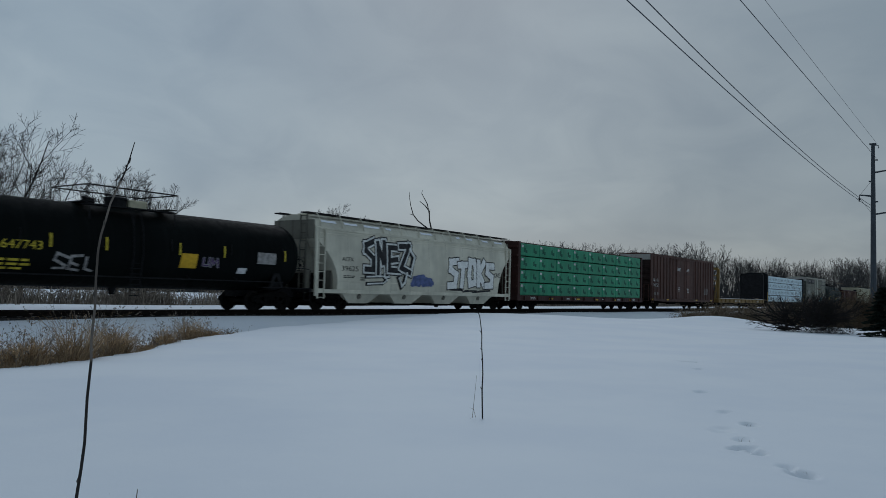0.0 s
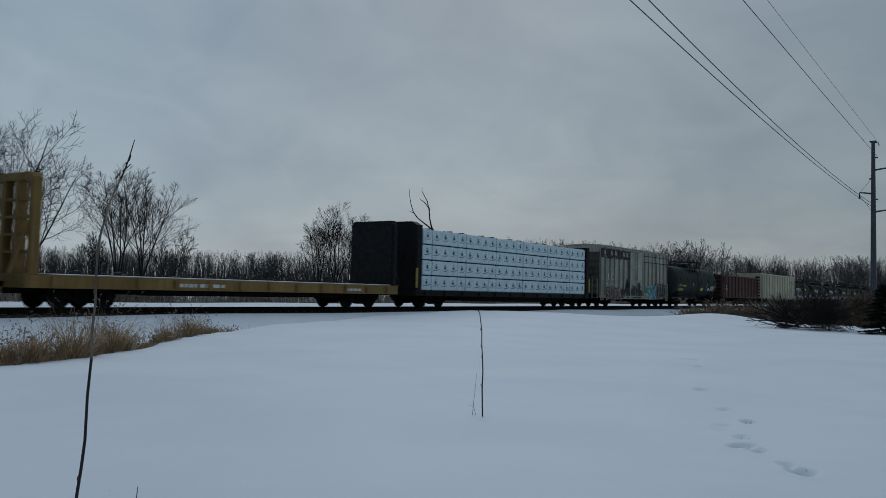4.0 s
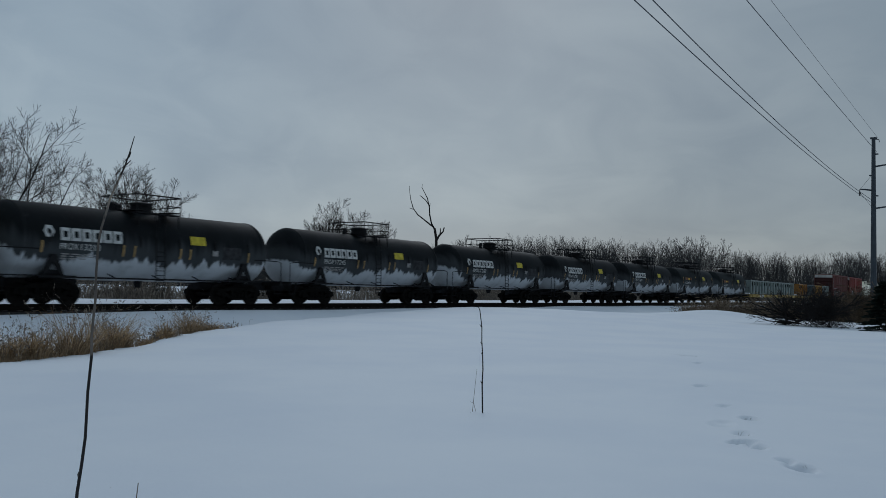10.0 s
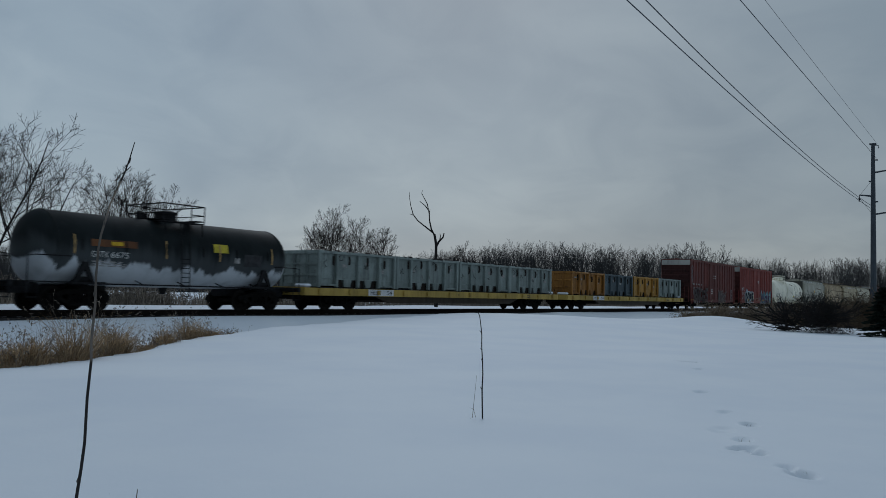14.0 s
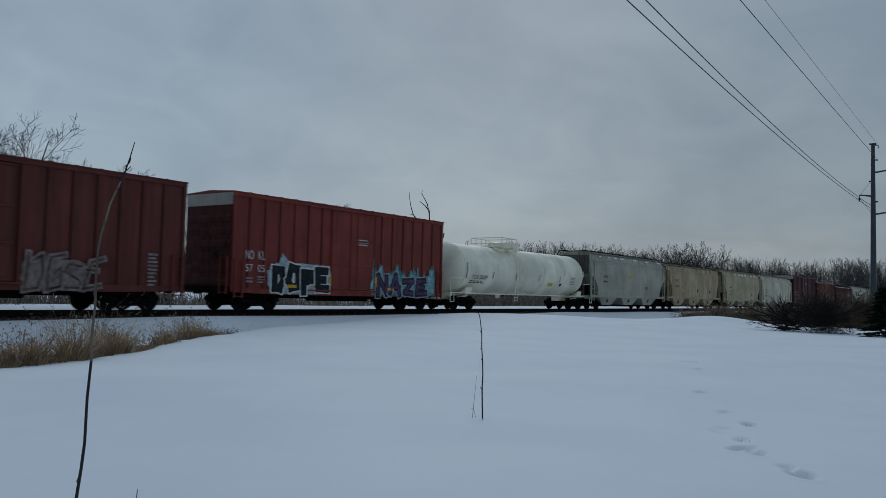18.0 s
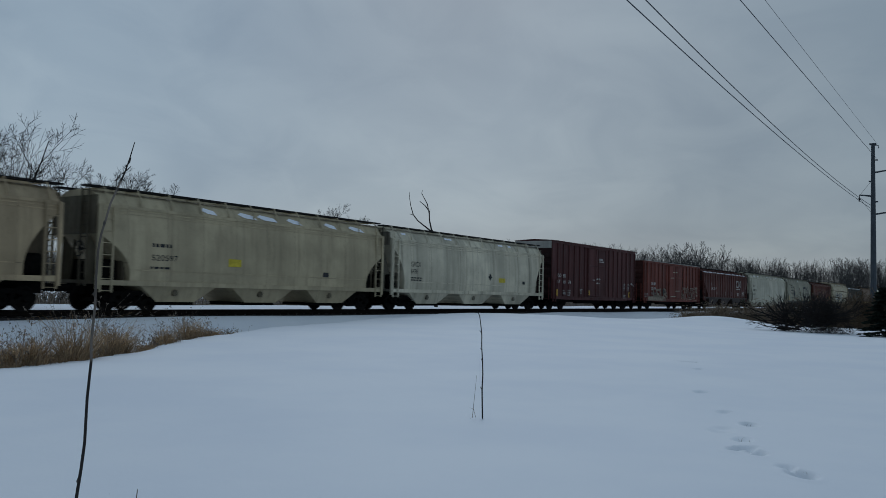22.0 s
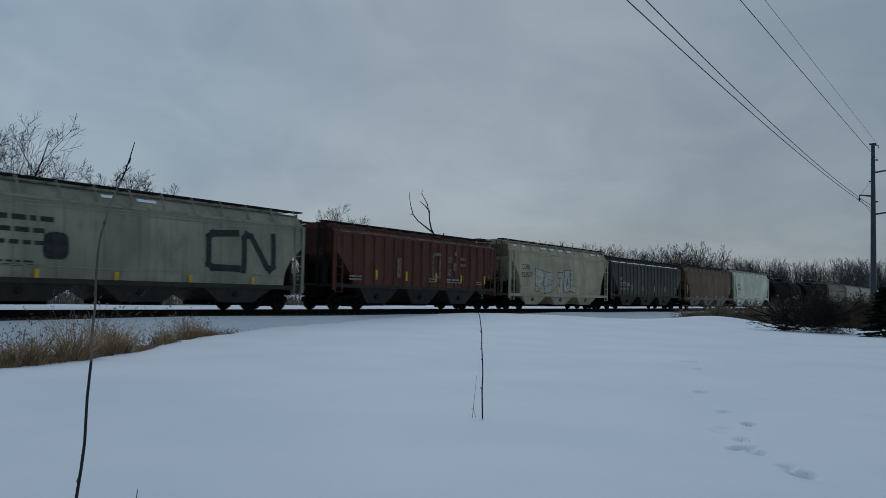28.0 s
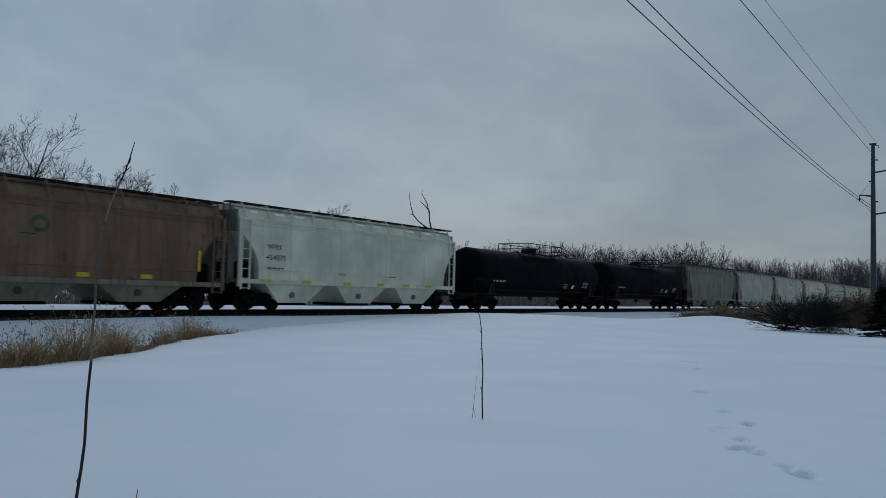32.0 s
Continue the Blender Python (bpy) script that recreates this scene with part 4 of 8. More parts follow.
def flat_frame(car, length, zd, zs, side, deck, belly=0.36, width=3.05, inset=2.4, belly_len=0.55, girder=None):
    h, w = length / 2, width / 2
    part("deck", Mesh().box(-h, h, -w + 0.03, w - 0.03, zd - 0.09, zd), deck, car)
    for s in (-1, 1):
        lo, hi = sorted((s * (w - 0.06), s * w))
        part("side_sill", Mesh().box(-h, h, lo, hi, zs, zd - 0.005, 0.01), side, car)
        part("belly_girder", Mesh().prism([(-h * belly_len - 1.2, zs + 0.02), (h * belly_len + 1.2, zs + 0.02), (h * belly_len, belly), (-h * belly_len, belly)], s * (w - 0.34), s * (w - 0.28)), girder or STEEL, car)
        lo, hi = sorted((s * (h - 0.06), s * (h + 0.06)))
        part("end_sill", Mesh().box(lo, hi, -w + 0.02, w - 0.02, zs, zd + 0.02, 0.01), side, car)
    part("centre_sill", Mesh().box(-h + 0.1, h - 0.1, -0.35, 0.35, 0.52, zd - 0.1), STEEL, car)
    pocket = Mesh().box(-0.09, 0.09, -0.05, 0.05, zs + 0.06, zd - 0.06).data("stake_pocket", side)
    for i in range(12):
        for s in (-1, 1):
            part("stake_pocket", pocket, None, car, "", (-h + 0.9 + (length - 1.8) * i / 11, s * (w + 0.045), 0))
    running_gear(car, h, inset)


def stroke(where, pts, t):
    """A flat painted line of width t along points in x and z."""
    m = Mesh()
    fine = []
    for (x0, z0), (x1, z1) in zip(pts, pts[1:]):
        k = max(1, int(math.hypot(x1 - x0, z1 - z0) / 0.16))
        fine += [((x0 + (x1 - x0) * i / k, z0 + (z1 - z0) * i / k), (x0 + (x1 - x0) * (i + 1) / k, z0 + (z1 - z0) * (i + 1) / k)) for i in range(k)]
    for (x0, z0), (x1, z1) in fine:
        d = Vector((x1 - x0, z1 - z0)).normalized() * t / 2
        nx, nz = -d.y, d.x
        m.add([where(x0 - d.x + nx, z0 - d.y + nz), where(x1 + d.x + nx, z1 + d.y + nz), where(x1 + d.x - nx, z1 + d.y - nz), where(x0 - d.x - nx, z0 - d.y - nz)], [(0, 1, 2, 3)])
    return m

# ---- car paints ----
GALVROOF = paint("galvanised_roof_paint", (0.309, 0.3, 0.277), dirt=0.5)
ENDWHITE = paint("end_white", (0.433, 0.42, 0.382), dirt=0.45)
PALEGREY = paint("pale_grey_paint", (0.464, 0.44, 0.343), dirt=0.2, bands=0.2)
ACFGREY = paint("chalky_grey_paint", (0.639, 0.61, 0.496), dirt=0.14, bands=0.14)
BOXBROWN = paint("brown_boxcar_paint", (0.0855, 0.036, 0.0261), dirt=0.4, bands=0.35)
BOXRED = paint("red_boxcar_paint", (0.138, 0.031, 0.024), dirt=0.5, bands=0.5)
NOKLRED = paint("dark_red_boxcar_paint", (0.225, 0.039, 0.029), dirt=0.35)
SLATE = paint("slate_blue_container_paint", (0.0772, 0.105, 0.117), (0.03, 0.027, 0.025, 1), 0.8, 0.6, rust=0.4)
GIRDER = paint("rusty_girder_paint", (0.0464, 0.033, 0.018), dirt=0.6)
RUSTBROWN = paint("rust_brown_panel", (0.144, 0.055, 0.0198), dirt=0.6, rust=0.4)
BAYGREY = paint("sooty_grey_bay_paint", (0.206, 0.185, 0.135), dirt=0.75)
# bay paints darker than the sides above them
BAYBLACK = paint("black_bay_paint", (0.035, 0.03, 0.0234), dirt=0.5)
BAYRED = paint("dark_red_bay_paint", (0.0433, 0.026, 0.0207), dirt=0.5)
BOXRED2 = paint("oxide_boxcar_paint", (0.165, 0.036, 0.0225), dirt=0.65, rust=0.3, bands=0.8)
MAROON = paint("maroon_boxcar_paint", (0.0742, 0.018, 0.0171), dirt=0.35)
ICGREY = paint("grey_boxcar_paint", (0.33, 0.33, 0.272), dirt=0.6, rust=0.25, bands=0.5)
GONRED = paint("dark_red_gondola_paint", (0.0597, 0.017, 0.0135), dirt=0.6, rust=0.3)
GONPALE = paint("pale_green_grey_paint", (0.402, 0.38, 0.272), dirt=0.25, bands=0.15)
TANKBLACK = paint("black_tank_paint", (0.00463, 0.0065, 0.0063), (0.014, 0.015, 0.015, 1), 0.2, 0.7, gloss=0.03)
TANKTEAL = paint("blue_black_tank_paint", (0.0196, 0.029, 0.0279), (0.03, 0.032, 0.032, 1), 0.3, 0.6, gloss=0.06)
TANKWHITE = paint("white_tank_paint", (0.86, 0.815, 0.66), (0.5, 0.47, 0.38, 1), 0.08, 0.5, bands=0.02)
FROST = frosted("frosted_tank", (0.008, 0.0095, 0.0105), 1.78, 0.16, 0.66)
FROST_HIGH = frosted("half_frosted_tank", (0.011, 0.014, 0.0145), 1.8, 0.18, 0.64)
HOPGREY = paint("mid_grey_hopper_paint", (0.402, 0.385, 0.311), dirt=0.16, bands=0.14)
HOPTAN = paint("tan_hopper_paint", (0.453, 0.345, 0.21), dirt=0.4, rust=0.1, bands=0.6)
HOPOLIVE = paint("olive_grey_hopper_paint", (0.443, 0.37, 0.239), dirt=0.35, bands=0.25)
HOPWHITE = paint("white_grey_hopper_paint", (0.618, 0.565, 0.429), dirt=0.3, bands=0.6)
HOPRED = paint("brown_red_hopper_paint", (0.0927, 0.027, 0.0198), dirt=0.4)
HOPRUST = paint("rusty_red_hopper_paint", (0.118, 0.038, 0.0243), dirt=0.7, rust=0.5, bands=0.7)
HOPCN = paint("steel_grey_hopper_paint", (0.278, 0.265, 0.194), dirt=0.45)
HOPSAGE = paint("sage_grey_hopper_paint", (0.443, 0.385, 0.263), dirt=0.25, bands=0.2)
HOPDARK = paint("dark_grey_hopper_paint", (0.082, 0.077, 0.064), dirt=0.5, rust=0.2, bands=0.5)
HOPBROWN = paint("sooty_brown_hopper_paint", (0.17, 0.105, 0.063), dirt=0.7, rust=0.4, bands=0.5)
HOPMINT = paint("pale_mint_hopper_paint", (0.649, 0.645, 0.506), dirt=0.08, bands=0.12)
OCHRE = paint("ochre_flatcar_paint", (0.221, 0.135, 0.0405), dirt=0.5, rust=0.2)
YELLOWSILL = paint("yellow_sill_paint", (0.443, 0.3, 0.0716), dirt=0.55)
BEAMRED = paint("centerbeam_brown_paint", (0.0515, 0.018, 0.0144), dirt=0.4)
GREENWRAP = paint("green_lumber_wrap", (0.0165, 0.29, 0.149), (0.01, 0.15, 0.09, 1), 0.5, 0.45)
WHITEWRAP = plain("white_lumber_wrap", (0.53, 0.655, 0.7), 0.45, 0, 0.1, 2.5, 0.01)
TEALPRINT = plain("grey_teal_print", (0.08, 0.115, 0.13), 0.7, 0, 0.3)
BOXBLUE = paint("grey_blue_container_paint", (0.242, 0.285, 0.266), (0.03, 0.028, 0.026, 1), 0.95, 0.6, rust=0.3)
BOXORANGE = paint("orange_container_paint", (0.433, 0.225, 0.0477), (0.04, 0.024, 0.015, 1), 0.95, 0.6, rust=0.5)
BOXRUST = paint("burnt_orange_container_paint", (0.34, 0.15, 0.0305), (0.04, 0.022, 0.014, 1), 0.95, 0.6, rust=0.6)
GRIMEBOX = paint("rusty_black_grime", (0.0206, 0.015, 0.0108), dirt=0.4)
DECKWOOD = bark("deck_boards", (0.09, 0.07, 0.055))
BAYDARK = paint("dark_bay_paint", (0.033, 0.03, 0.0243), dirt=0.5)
FLAT = "freight cars of the train"

# ---- train, front to rear ----
tank_1 = tank_car("tank_car", "black tank car with yellow lettering and top platform", 18.9, 18.2, 1.55, 2.42, TANKBLACK, platform=3.9, side_walk=False, mid_rail=False, pale_dome=True)
acfx = hopper("hopper_car", "pale grey covered hopper car with black and white graffiti", 37.85, 18.5, 1.0, 4.4, ACFGREY, bays=4, cut=0.7, deep=1.5, streaks=0.8)

green = thing("centerbeam_car", "brown centerbeam flatcar with dark end bulkheads", "flatcar", FLAT)
flat_frame(green, 22.7, 0.98, 0.62, BEAMRED, DECKWOOD)
for s in (-1, 1):
    lo, hi = sorted((s * 11.32, s * 11.0))
    part("bulkhead", Mesh().box(lo, hi, -1.5, 1.5, 0.98, 4.62, 0.02), BEAMRED, green, "dark brown end bulkhead")
    for z in (1.5, 2.2, 2.9, 3.6, 4.2):
        lo, hi = sorted((s * 11.3, s * 11.42))
        part("bulkhead_rib", Mesh().box(lo, hi, -1.45, 1.45, z, z + 0.14), BEAMRED, green)
part("centre_beam", Mesh().box(-11, 11, -0.12, 0.12, 0.98, 4.6), BEAMRED, green)
part("top_chord", Mesh().box(-11.0, 11.0, -0.5, 0.5, 4.6, 4.7, 0.01), BEAMRED, green)
rolling(green, 59.6)

gacx = boxcar("boxcar", "dark brown high-cube boxcar with double doors", 82.4, 19.0, 0.72, 5.11, BOXBROWN, 22, (-2.6, 2.7))

ttpx = thing("bulkhead_flatcar", "empty ochre bulkhead flatcar with snow on its deck", "flatcar", FLAT)
flat_frame(ttpx, 20.2, 1.18, 0.72, OCHRE, DECKWOOD, 0.5)
part("snow_layer", Mesh().box(-9.3, 9.6, -1.45, 1.45, 1.184, 1.225, 0.015), SNOW, ttpx, "thin snow on the deck")
for s in (-1, 1):
    b = Mesh()
    lo, hi = sorted((s * 10.05, s * 9.72))
    for y in (-1.36, -0.45, 0.45, 1.36):
        b.box(lo, hi, y - 0.13, y + 0.13, 1.18, 4.5, 0.015)
    tone = OCHRE if s < 0 else BLACKIRON
    bh = part("bulkhead", b, tone, ttpx, "ochre end bulkhead of posts and plates" if s < 0 else "black end bulkhead of posts and plates")
    part("bulkhead_cap", Mesh().prism([(-1.5, 4.4), (-1.3, 4.66), (1.3, 4.66), (1.5, 4.4)], lo - 0.02, hi + 0.02, "x"), tone, bh)
    lo2, hi2 = sorted((s * 9.72, s * 9.66))
    part("bulkhead_plate", Mesh().box(lo2, hi2, -1.4, 1.4, 1.3, 4.4) if s > 0 else Mesh().box(lo2, hi2, -0.3, 0.3, 1.3, 4.4), BLACKIRON if s > 0 else OCHRE, bh)
    for z in (1.9, 2.5, 3.1, 3.7):
        part("bulkhead_tie", Mesh().box(lo + 0.03, hi - 0.03, -1.3, 1.3, z, z + 0.1), tone, bh)
    for y in (-1.2, 1.2):
        part("bulkhead_brace", Mesh().tube([(s * 9.9, y, 3.2), (s * 10.6, y, 1.2)], 0.08, 6), tone, bh)
rolling(ttpx, 104.08)

white = thing("centerbeam_car", "black centerbeam flatcar with tall dark bulkheads", "flatcar", FLAT)
flat_frame(white, 23.0, 0.98, 0.66, BLACKIRON, DECKWOOD)
for s in (-1, 1):
    lo, hi = sorted((s * 11.45, s * 10.95))
    part("bulkhead", Mesh().box(lo, hi, -1.52, 1.52, 0.98, 4.62, 0.02), BLACKIRON, white, "black end bulkhead")
    if s < 0:
        part("bulkhead_cap", Mesh().prism([(-1.5, 4.6), (-1.1, 4.82), (1.1, 4.82), (1.5, 4.6)], lo, hi, "x"), BLACKIRON, white)
    part("corner_guard", Mesh().box(s * 11.42 - 0.07, s * 11.42 + 0.05, -1.56, -1.5, 1.1, 2.2), YELLOWSILL, white, "yellow corner guard")
    part("bulkhead_rod", Mesh().tube([(s * 11.5, 0, 1.0), (s * 11.5, 0, 4.6)], 0.03, 6), WHITEPLATE, white)
part("centre_beam", Mesh().box(-11, 11, -0.12, 0.12, 0.98, 4.5), BLACKIRON, white)
rolling(white, 127.35)


def bundle(label, u, x0, x1, z0, z1, wrap, marks, group, rng):
    """A wrapped bundle of sawn timber with its printed marks."""
    ob = thing("lumber_bundle", label, "lumber bundle", group)
    w, h = x1 - x0, z1 - z0
    for y0, y1 in ((-1.42, -0.16),):
        part("wrap", Mesh().box(-w / 2 + 0.015, w / 2 - 0.015, y0, y1, 0, h - 0.07, 0.035), wrap, ob)
    for x in (-w / 2 + 0.6, w / 2 - 0.7):
        part("dunnage", Mesh().box(x, x + 0.1, -1.38, -0.2, h - 0.07, h), DECKWOOD, ob)
    m = Mesh()
    where = on_side(-1.42)
    marks(m, w, h, where, rng)
    tagged(part("print_pattern", m, TEALPRINT if wrap is WHITEWRAP else GREENDARK, ob), kind="stuff")
    if wrap is GREENWRAP:
        lab = Mesh()
        bars(lab, [(-w / 2 + 0.12, h * 0.62, 0.26, 0.16)], where)
        part("label_sheet", lab, WHITEPLATE, ob)
    part("strap", Mesh().box(-w * 0.25, -w * 0.25 + 0.03, -1.426, -0.16, -0.004, h - 0.06), BLACKIRON if wrap is WHITEWRAP else GREENDARK, ob)
    far = thing("lumber_bundle", label, "lumber bundle", group)
    part("wrap", Mesh().box(-w / 2 + 0.015, w / 2 - 0.015, 0.16, 1.42, 0, h - 0.07, 0.035), wrap, far)
    for o in (ob, far):
        rolling(o, u + (x0 + x1) / 2, 0, z0)


def green_marks(m, w, h, where, rng):
    k = 2
    for i in range(k):
        x = -w / 2 + w * (i + 0.5) / k - 0.25
        bars(m, [(x, h * 0.28, 0.2, 0.28), (x + 0.22, h * 0.22, 0.26, 0.2), (x + 0.05, h * 0.5, 0.12, 0.16)], where)


def white_marks(m, w, h, where, rng):
    k = 4
    for i in range(k):
        x, z = -w / 2 + w * (i + 0.5) / k, h * 0.5
        m.add([where(x + 0.11 * math.cos(q) + 0.02 * math.cos(3 * q), z + 0.12 * math.sin(q)) for q in [j * math.pi / 5 for j in range(10)]], [tuple(range(10))])
        bars(m, [(x - 0.3, h * 0.27, 0.5, 0.035), (x + 0.14, h * 0.36, 0.2, 0.03), (x - 0.06, h * 0.66, 0.12, 0.05)], where)


GREENDARK = plain("dark_green_print", (0.01, 0.085, 0.055), 0.6)
rng = random.Random(5)
cols = [-10.94 + 2.735 * k for k in range(9)]
for c0, c1 in zip(cols, cols[1:]):
    for k in range(4):
        j = rng.uniform(-0.03, 0.03)
        bundle("green-wrapped lumber bundle stacked on the brown centerbeam car", 59.6, c0 + j, c1 + j, 0.984 + 0.9 * k, 0.984 + 0.9 * (k + 1), GREENWRAP, green_marks, "green lumber bundles", rng)
cols = [-10.8 + 3.6 * k for k in range(7)]
for c0, c1 in zip(cols, cols[1:]):
    for k in range(4):
        j = rng.uniform(-0.03, 0.03)
        bundle("white-wrapped lumber bundle stacked on the black centerbeam car", 127.35, c0 + j, c1 + j, 0.984 + 0.88 * k, 0.984 + 0.88 * (k + 1), WHITEWRAP, white_marks, "white lumber bundles", rng)

ic = boxcar("boxcar", "weathered grey boxcar with rust patches and graffiti", 148.65, 15.7, 0.68, 5.0, ICGREY, 16, (-1.62, 1.4))
tank_8 = tank_car("tank_car", "blue-black tank car with platform railing", 165.6, 14.3, 1.6, 2.48, TANKTEAL, platform=3.4, side_walk=False)
gon_9 = gondola("gondola_car", "dark red rusty high-side gondola car", 182.1, 15.8, 1.0, 3.5, GONRED, 11)
gon_10 = gondola("gondola_car", "pale green-grey high-side gondola car with tall ribs", 201.65, 19.6, 1.05, 4.25, GONPALE, 13, True)
TANKS = [218.45 + 13.43 * i for i in range(7)]
frosty = [tank_car("tank_car", "black tank car white with frost below the load line", x, 12.1, 1.36, 2.27, FROST if i < 5 else FROST_HIGH, platform=2.0) for i, x in enumerate(TANKS)]


def container(u, colour, label, rng):
    """A twenty-foot open-top box: end bays down to the floor, middle bays undercut by lifting pockets, posts, rails, hooks."""
    ob = thing("container", label, "container", "open-top containers on flatcars")
    h, w, t = 2.97, 1.22, 0.05
    posts = [-h + 0.06, -h + 1.32, 0.0 + rng.uniform(-0.05, 0.05), h - 1.3, h - 0.06]
    for s in (-1, 1):
        lo, hi = sorted((s * (w - 0.13), s * (w - 0.13 - t)))
        for a, b, z in ((posts[0], posts[1], 0.1), (posts[1], posts[2], 0.4), (posts[2], posts[3], 0.4), (posts[3], posts[4], 0.1)):
            part("side_panel", Mesh().box(a, b, lo, hi, z, 1.7), colour, ob)
        lo, hi = sorted((s * (h - 0.04), s * (h - 0.09)))
        part("end_panel", Mesh().box(lo, hi, -w + 0.1, w - 0.1, 0.14, 1.7), colour, ob)
    part("container_floor", Mesh().box(-h + 0.09, h - 0.09, -w + 0.1, w - 0.1, 0.4, 0.46), colour, ob)
    for x, y in product((-h, h), (-w, w)):
        part("corner_post", Mesh().box(x - 0.075 - 0.03 * (x > 0), x + 0.075 + 0.03 * (x < 0), y - 0.07, y + 0.07, 0, 1.8, 0.015), colour, ob)
    for y in (-1, 1):
        lo, hi = sorted((y * (w - 0.16), y * (w + 0.045)))
        part("top_rail", Mesh().box(-h + 0.09, h - 0.09, lo, hi, 1.66, 1.79, 0.015), colour, ob)
        for i in (1, 2, 3):
            lo, hi = sorted((y * (w - 0.129), y * (w + 0.045)))
            part("side_post", Mesh().box(posts[i] - 0.075, posts[i] + 0.075, lo, hi, 0.02, 1.66, 0.015), colour, ob)
        for a, b in ((posts[1], posts[2]), (posts[2], posts[3])):
            lo, hi = sorted((y * (w - 0.2), y * (w - 0.5)))
            part("pocket_back", Mesh().box(a + 0.07, b - 0.07, lo, hi, 0.02, 0.4), GRIMEBOX, ob, "dark lifting pocket")
            c, d = a + (b - a) * rng.uniform(0.36, 0.46), a + (b - a) * rng.uniform(0.58, 0.68)
            part("pocket_lip", Mesh().prism([(c, 0.04), (d, 0.04), (d + 0.12, 0.42), (c - 0.1, 0.42)], y * (w - 0.19), y * (w - 0.08)), colour, ob)
        for a, b in ((posts[0], posts[1]), (posts[3], posts[4])):
            lo, hi = sorted((y * (w - 0.129), y * (w + 0.02)))
            part("foot_rail", Mesh().box(a + 0.09, b - 0.08, lo, hi, 0.08, 0.17, 0.01), colour, ob)
        if y < 0:
            for i, z in ((1, 1.1), (1.62, 1.16), (2.5, 1.12), (3.45, 1.1)):
                k = int(i)
                x = posts[k] + (posts[k + 1] - posts[k]) * (i - k) - (0.16 if i == k else 0)
                z += rng.uniform(-0.06, 0.06)
                part("hook_slot", Mesh().tube([(x, -w + 0.1, z), (x + rng.uniform(-0.04, 0.04), -w + 0.06, z + 0.2), (x, -w + 0.1, z + 0.42)], 0.05, 6), GRIMEBOX, ob, "dark tie-down hook")
    for s in (-1, 1):
        lo, hi = sorted((s * (h - 0.041), s * (h + 0.03)))
        for z0, z1 in ((1.62, 1.79), (0.02, 0.2), (0.55, 0.66), (1.08, 1.18)):
            part("end_rail", Mesh().box(lo, hi, -w + 0.08, w - 0.08, z0, z1, 0.01), colour, ob)
        for y in (-0.45, 0.4):
            part("end_stud", Mesh().box(lo, hi, y - 0.06, y + 0.06, 0.2, 1.62), colour, ob)
    where = on_side(-w + 0.126)
    for a, b in ((0, 1), (1, 2), (2, 3), (3, 4)):
        if rng.random() < 0.75:
            x = posts[a] + 0.25 + rng.uniform(0, 0.45)
            part("worn_stencil", bars(Mesh(), [(x, rng.uniform(0.75, 1.3), rng.uniform(0.16, 0.4), rng.uniform(0.1, 0.22))], where), GREYMARK, ob)
        for _ in range(1):
            x, z = posts[a] + 0.3 + rng.uniform(0, 0.5), rng.uniform(0.8, 1.45)
            q = [(x + 0.2 * rng.uniform(-1, 1), z + 0.22 * rng.uniform(-1, 1)) for _ in range(5)]
            part("scrape", stroke(where, q, 0.03), GRIMEBOX, ob, "rusty scrape")
    for _ in range(9):
        x = rng.uniform(-h + 0.1, h - 0.25)
        part("lashing", Mesh().box(x, x + rng.uniform(0.06, 0.3), -w - 0.05, -w + 0.1, 1.76, 1.79 + rng.uniform(0.02, 0.07), 0.01), GRIMEBOX, ob, "dark lashing on the rail")
    return rolling(ob, u, 0, 1.115)


for u, pale in ((318.9, True), (346.75, False)):
    f = thing("flatcar", "long yellow-sided flatcar loaded with open-top containers", "flatcar", FLAT)
    flat_frame(f, 26.2, 1.09, 0.72, YELLOWSILL, DECKWOOD, 0.38, inset=3.0, belly_len=0.5, girder=GIRDER)
    for k in range(4):
        for s in (-1, 1):
            part("container_pedestal", Mesh().box(-9.3 + 6.22 * k + s * 2.7 - 0.15, -9.3 + 6.22 * k + s * 2.7 + 0.15, -1.3, 1.3, 1.092, 1.112), STEEL, f)
    part("snow_heap", Mesh().box(12.2, 12.9, -1.3, -0.3, 1.094, 1.3, 0.1), SNOW, f, "snow left on the deck end")
    part("snow_heap", Mesh().box(-12.9, -12.45, -1.3, -0.5, 1.094, 1.27, 0.08), SNOW, f, "snow left on the deck end")
    rolling(f, u)
rng = random.Random(11)
for i, u in enumerate((309.9, 316.05, 322.3, 328.35)):
    container(u, BOXBLUE, "scuffed grey-blue open-top container on a flatcar", rng)
for u, c in ((337.9, BOXRUST), (343.95, SLATE), (350.35, BOXORANGE), (356.6, BOXBLUE)):
    container(u, c, "rusty orange open-top container on a flatcar" if c in (BOXORANGE, BOXRUST) else "dark slate-blue open-top container on a flatcar" if c is SLATE else "scuffed grey-blue open-top container on a flatcar", rng)

rbox = boxcar("boxcar", "red-brown high boxcar with white end panel and pale graffiti", 369.9, 16.05, 0.72, 5.1, BOXRED, 17, (-1.7, 1.25))
nokl = boxcar("boxcar", "red boxcar with black and blue graffiti along its foot", 388.2, 15.7, 0.72, 5.07, NOKLRED, 17, (-1.7, 1.65))
tcix = tank_car("tank_car", "white tank car with white frame and railings", 407.2, 19.3, 1.56, 2.55, TANKWHITE, TANKWHITE, platform=1.9, dome_at=-2.2, dome_boxes=2, inset=(0.2, 0.95), rail_shift=-0.65)
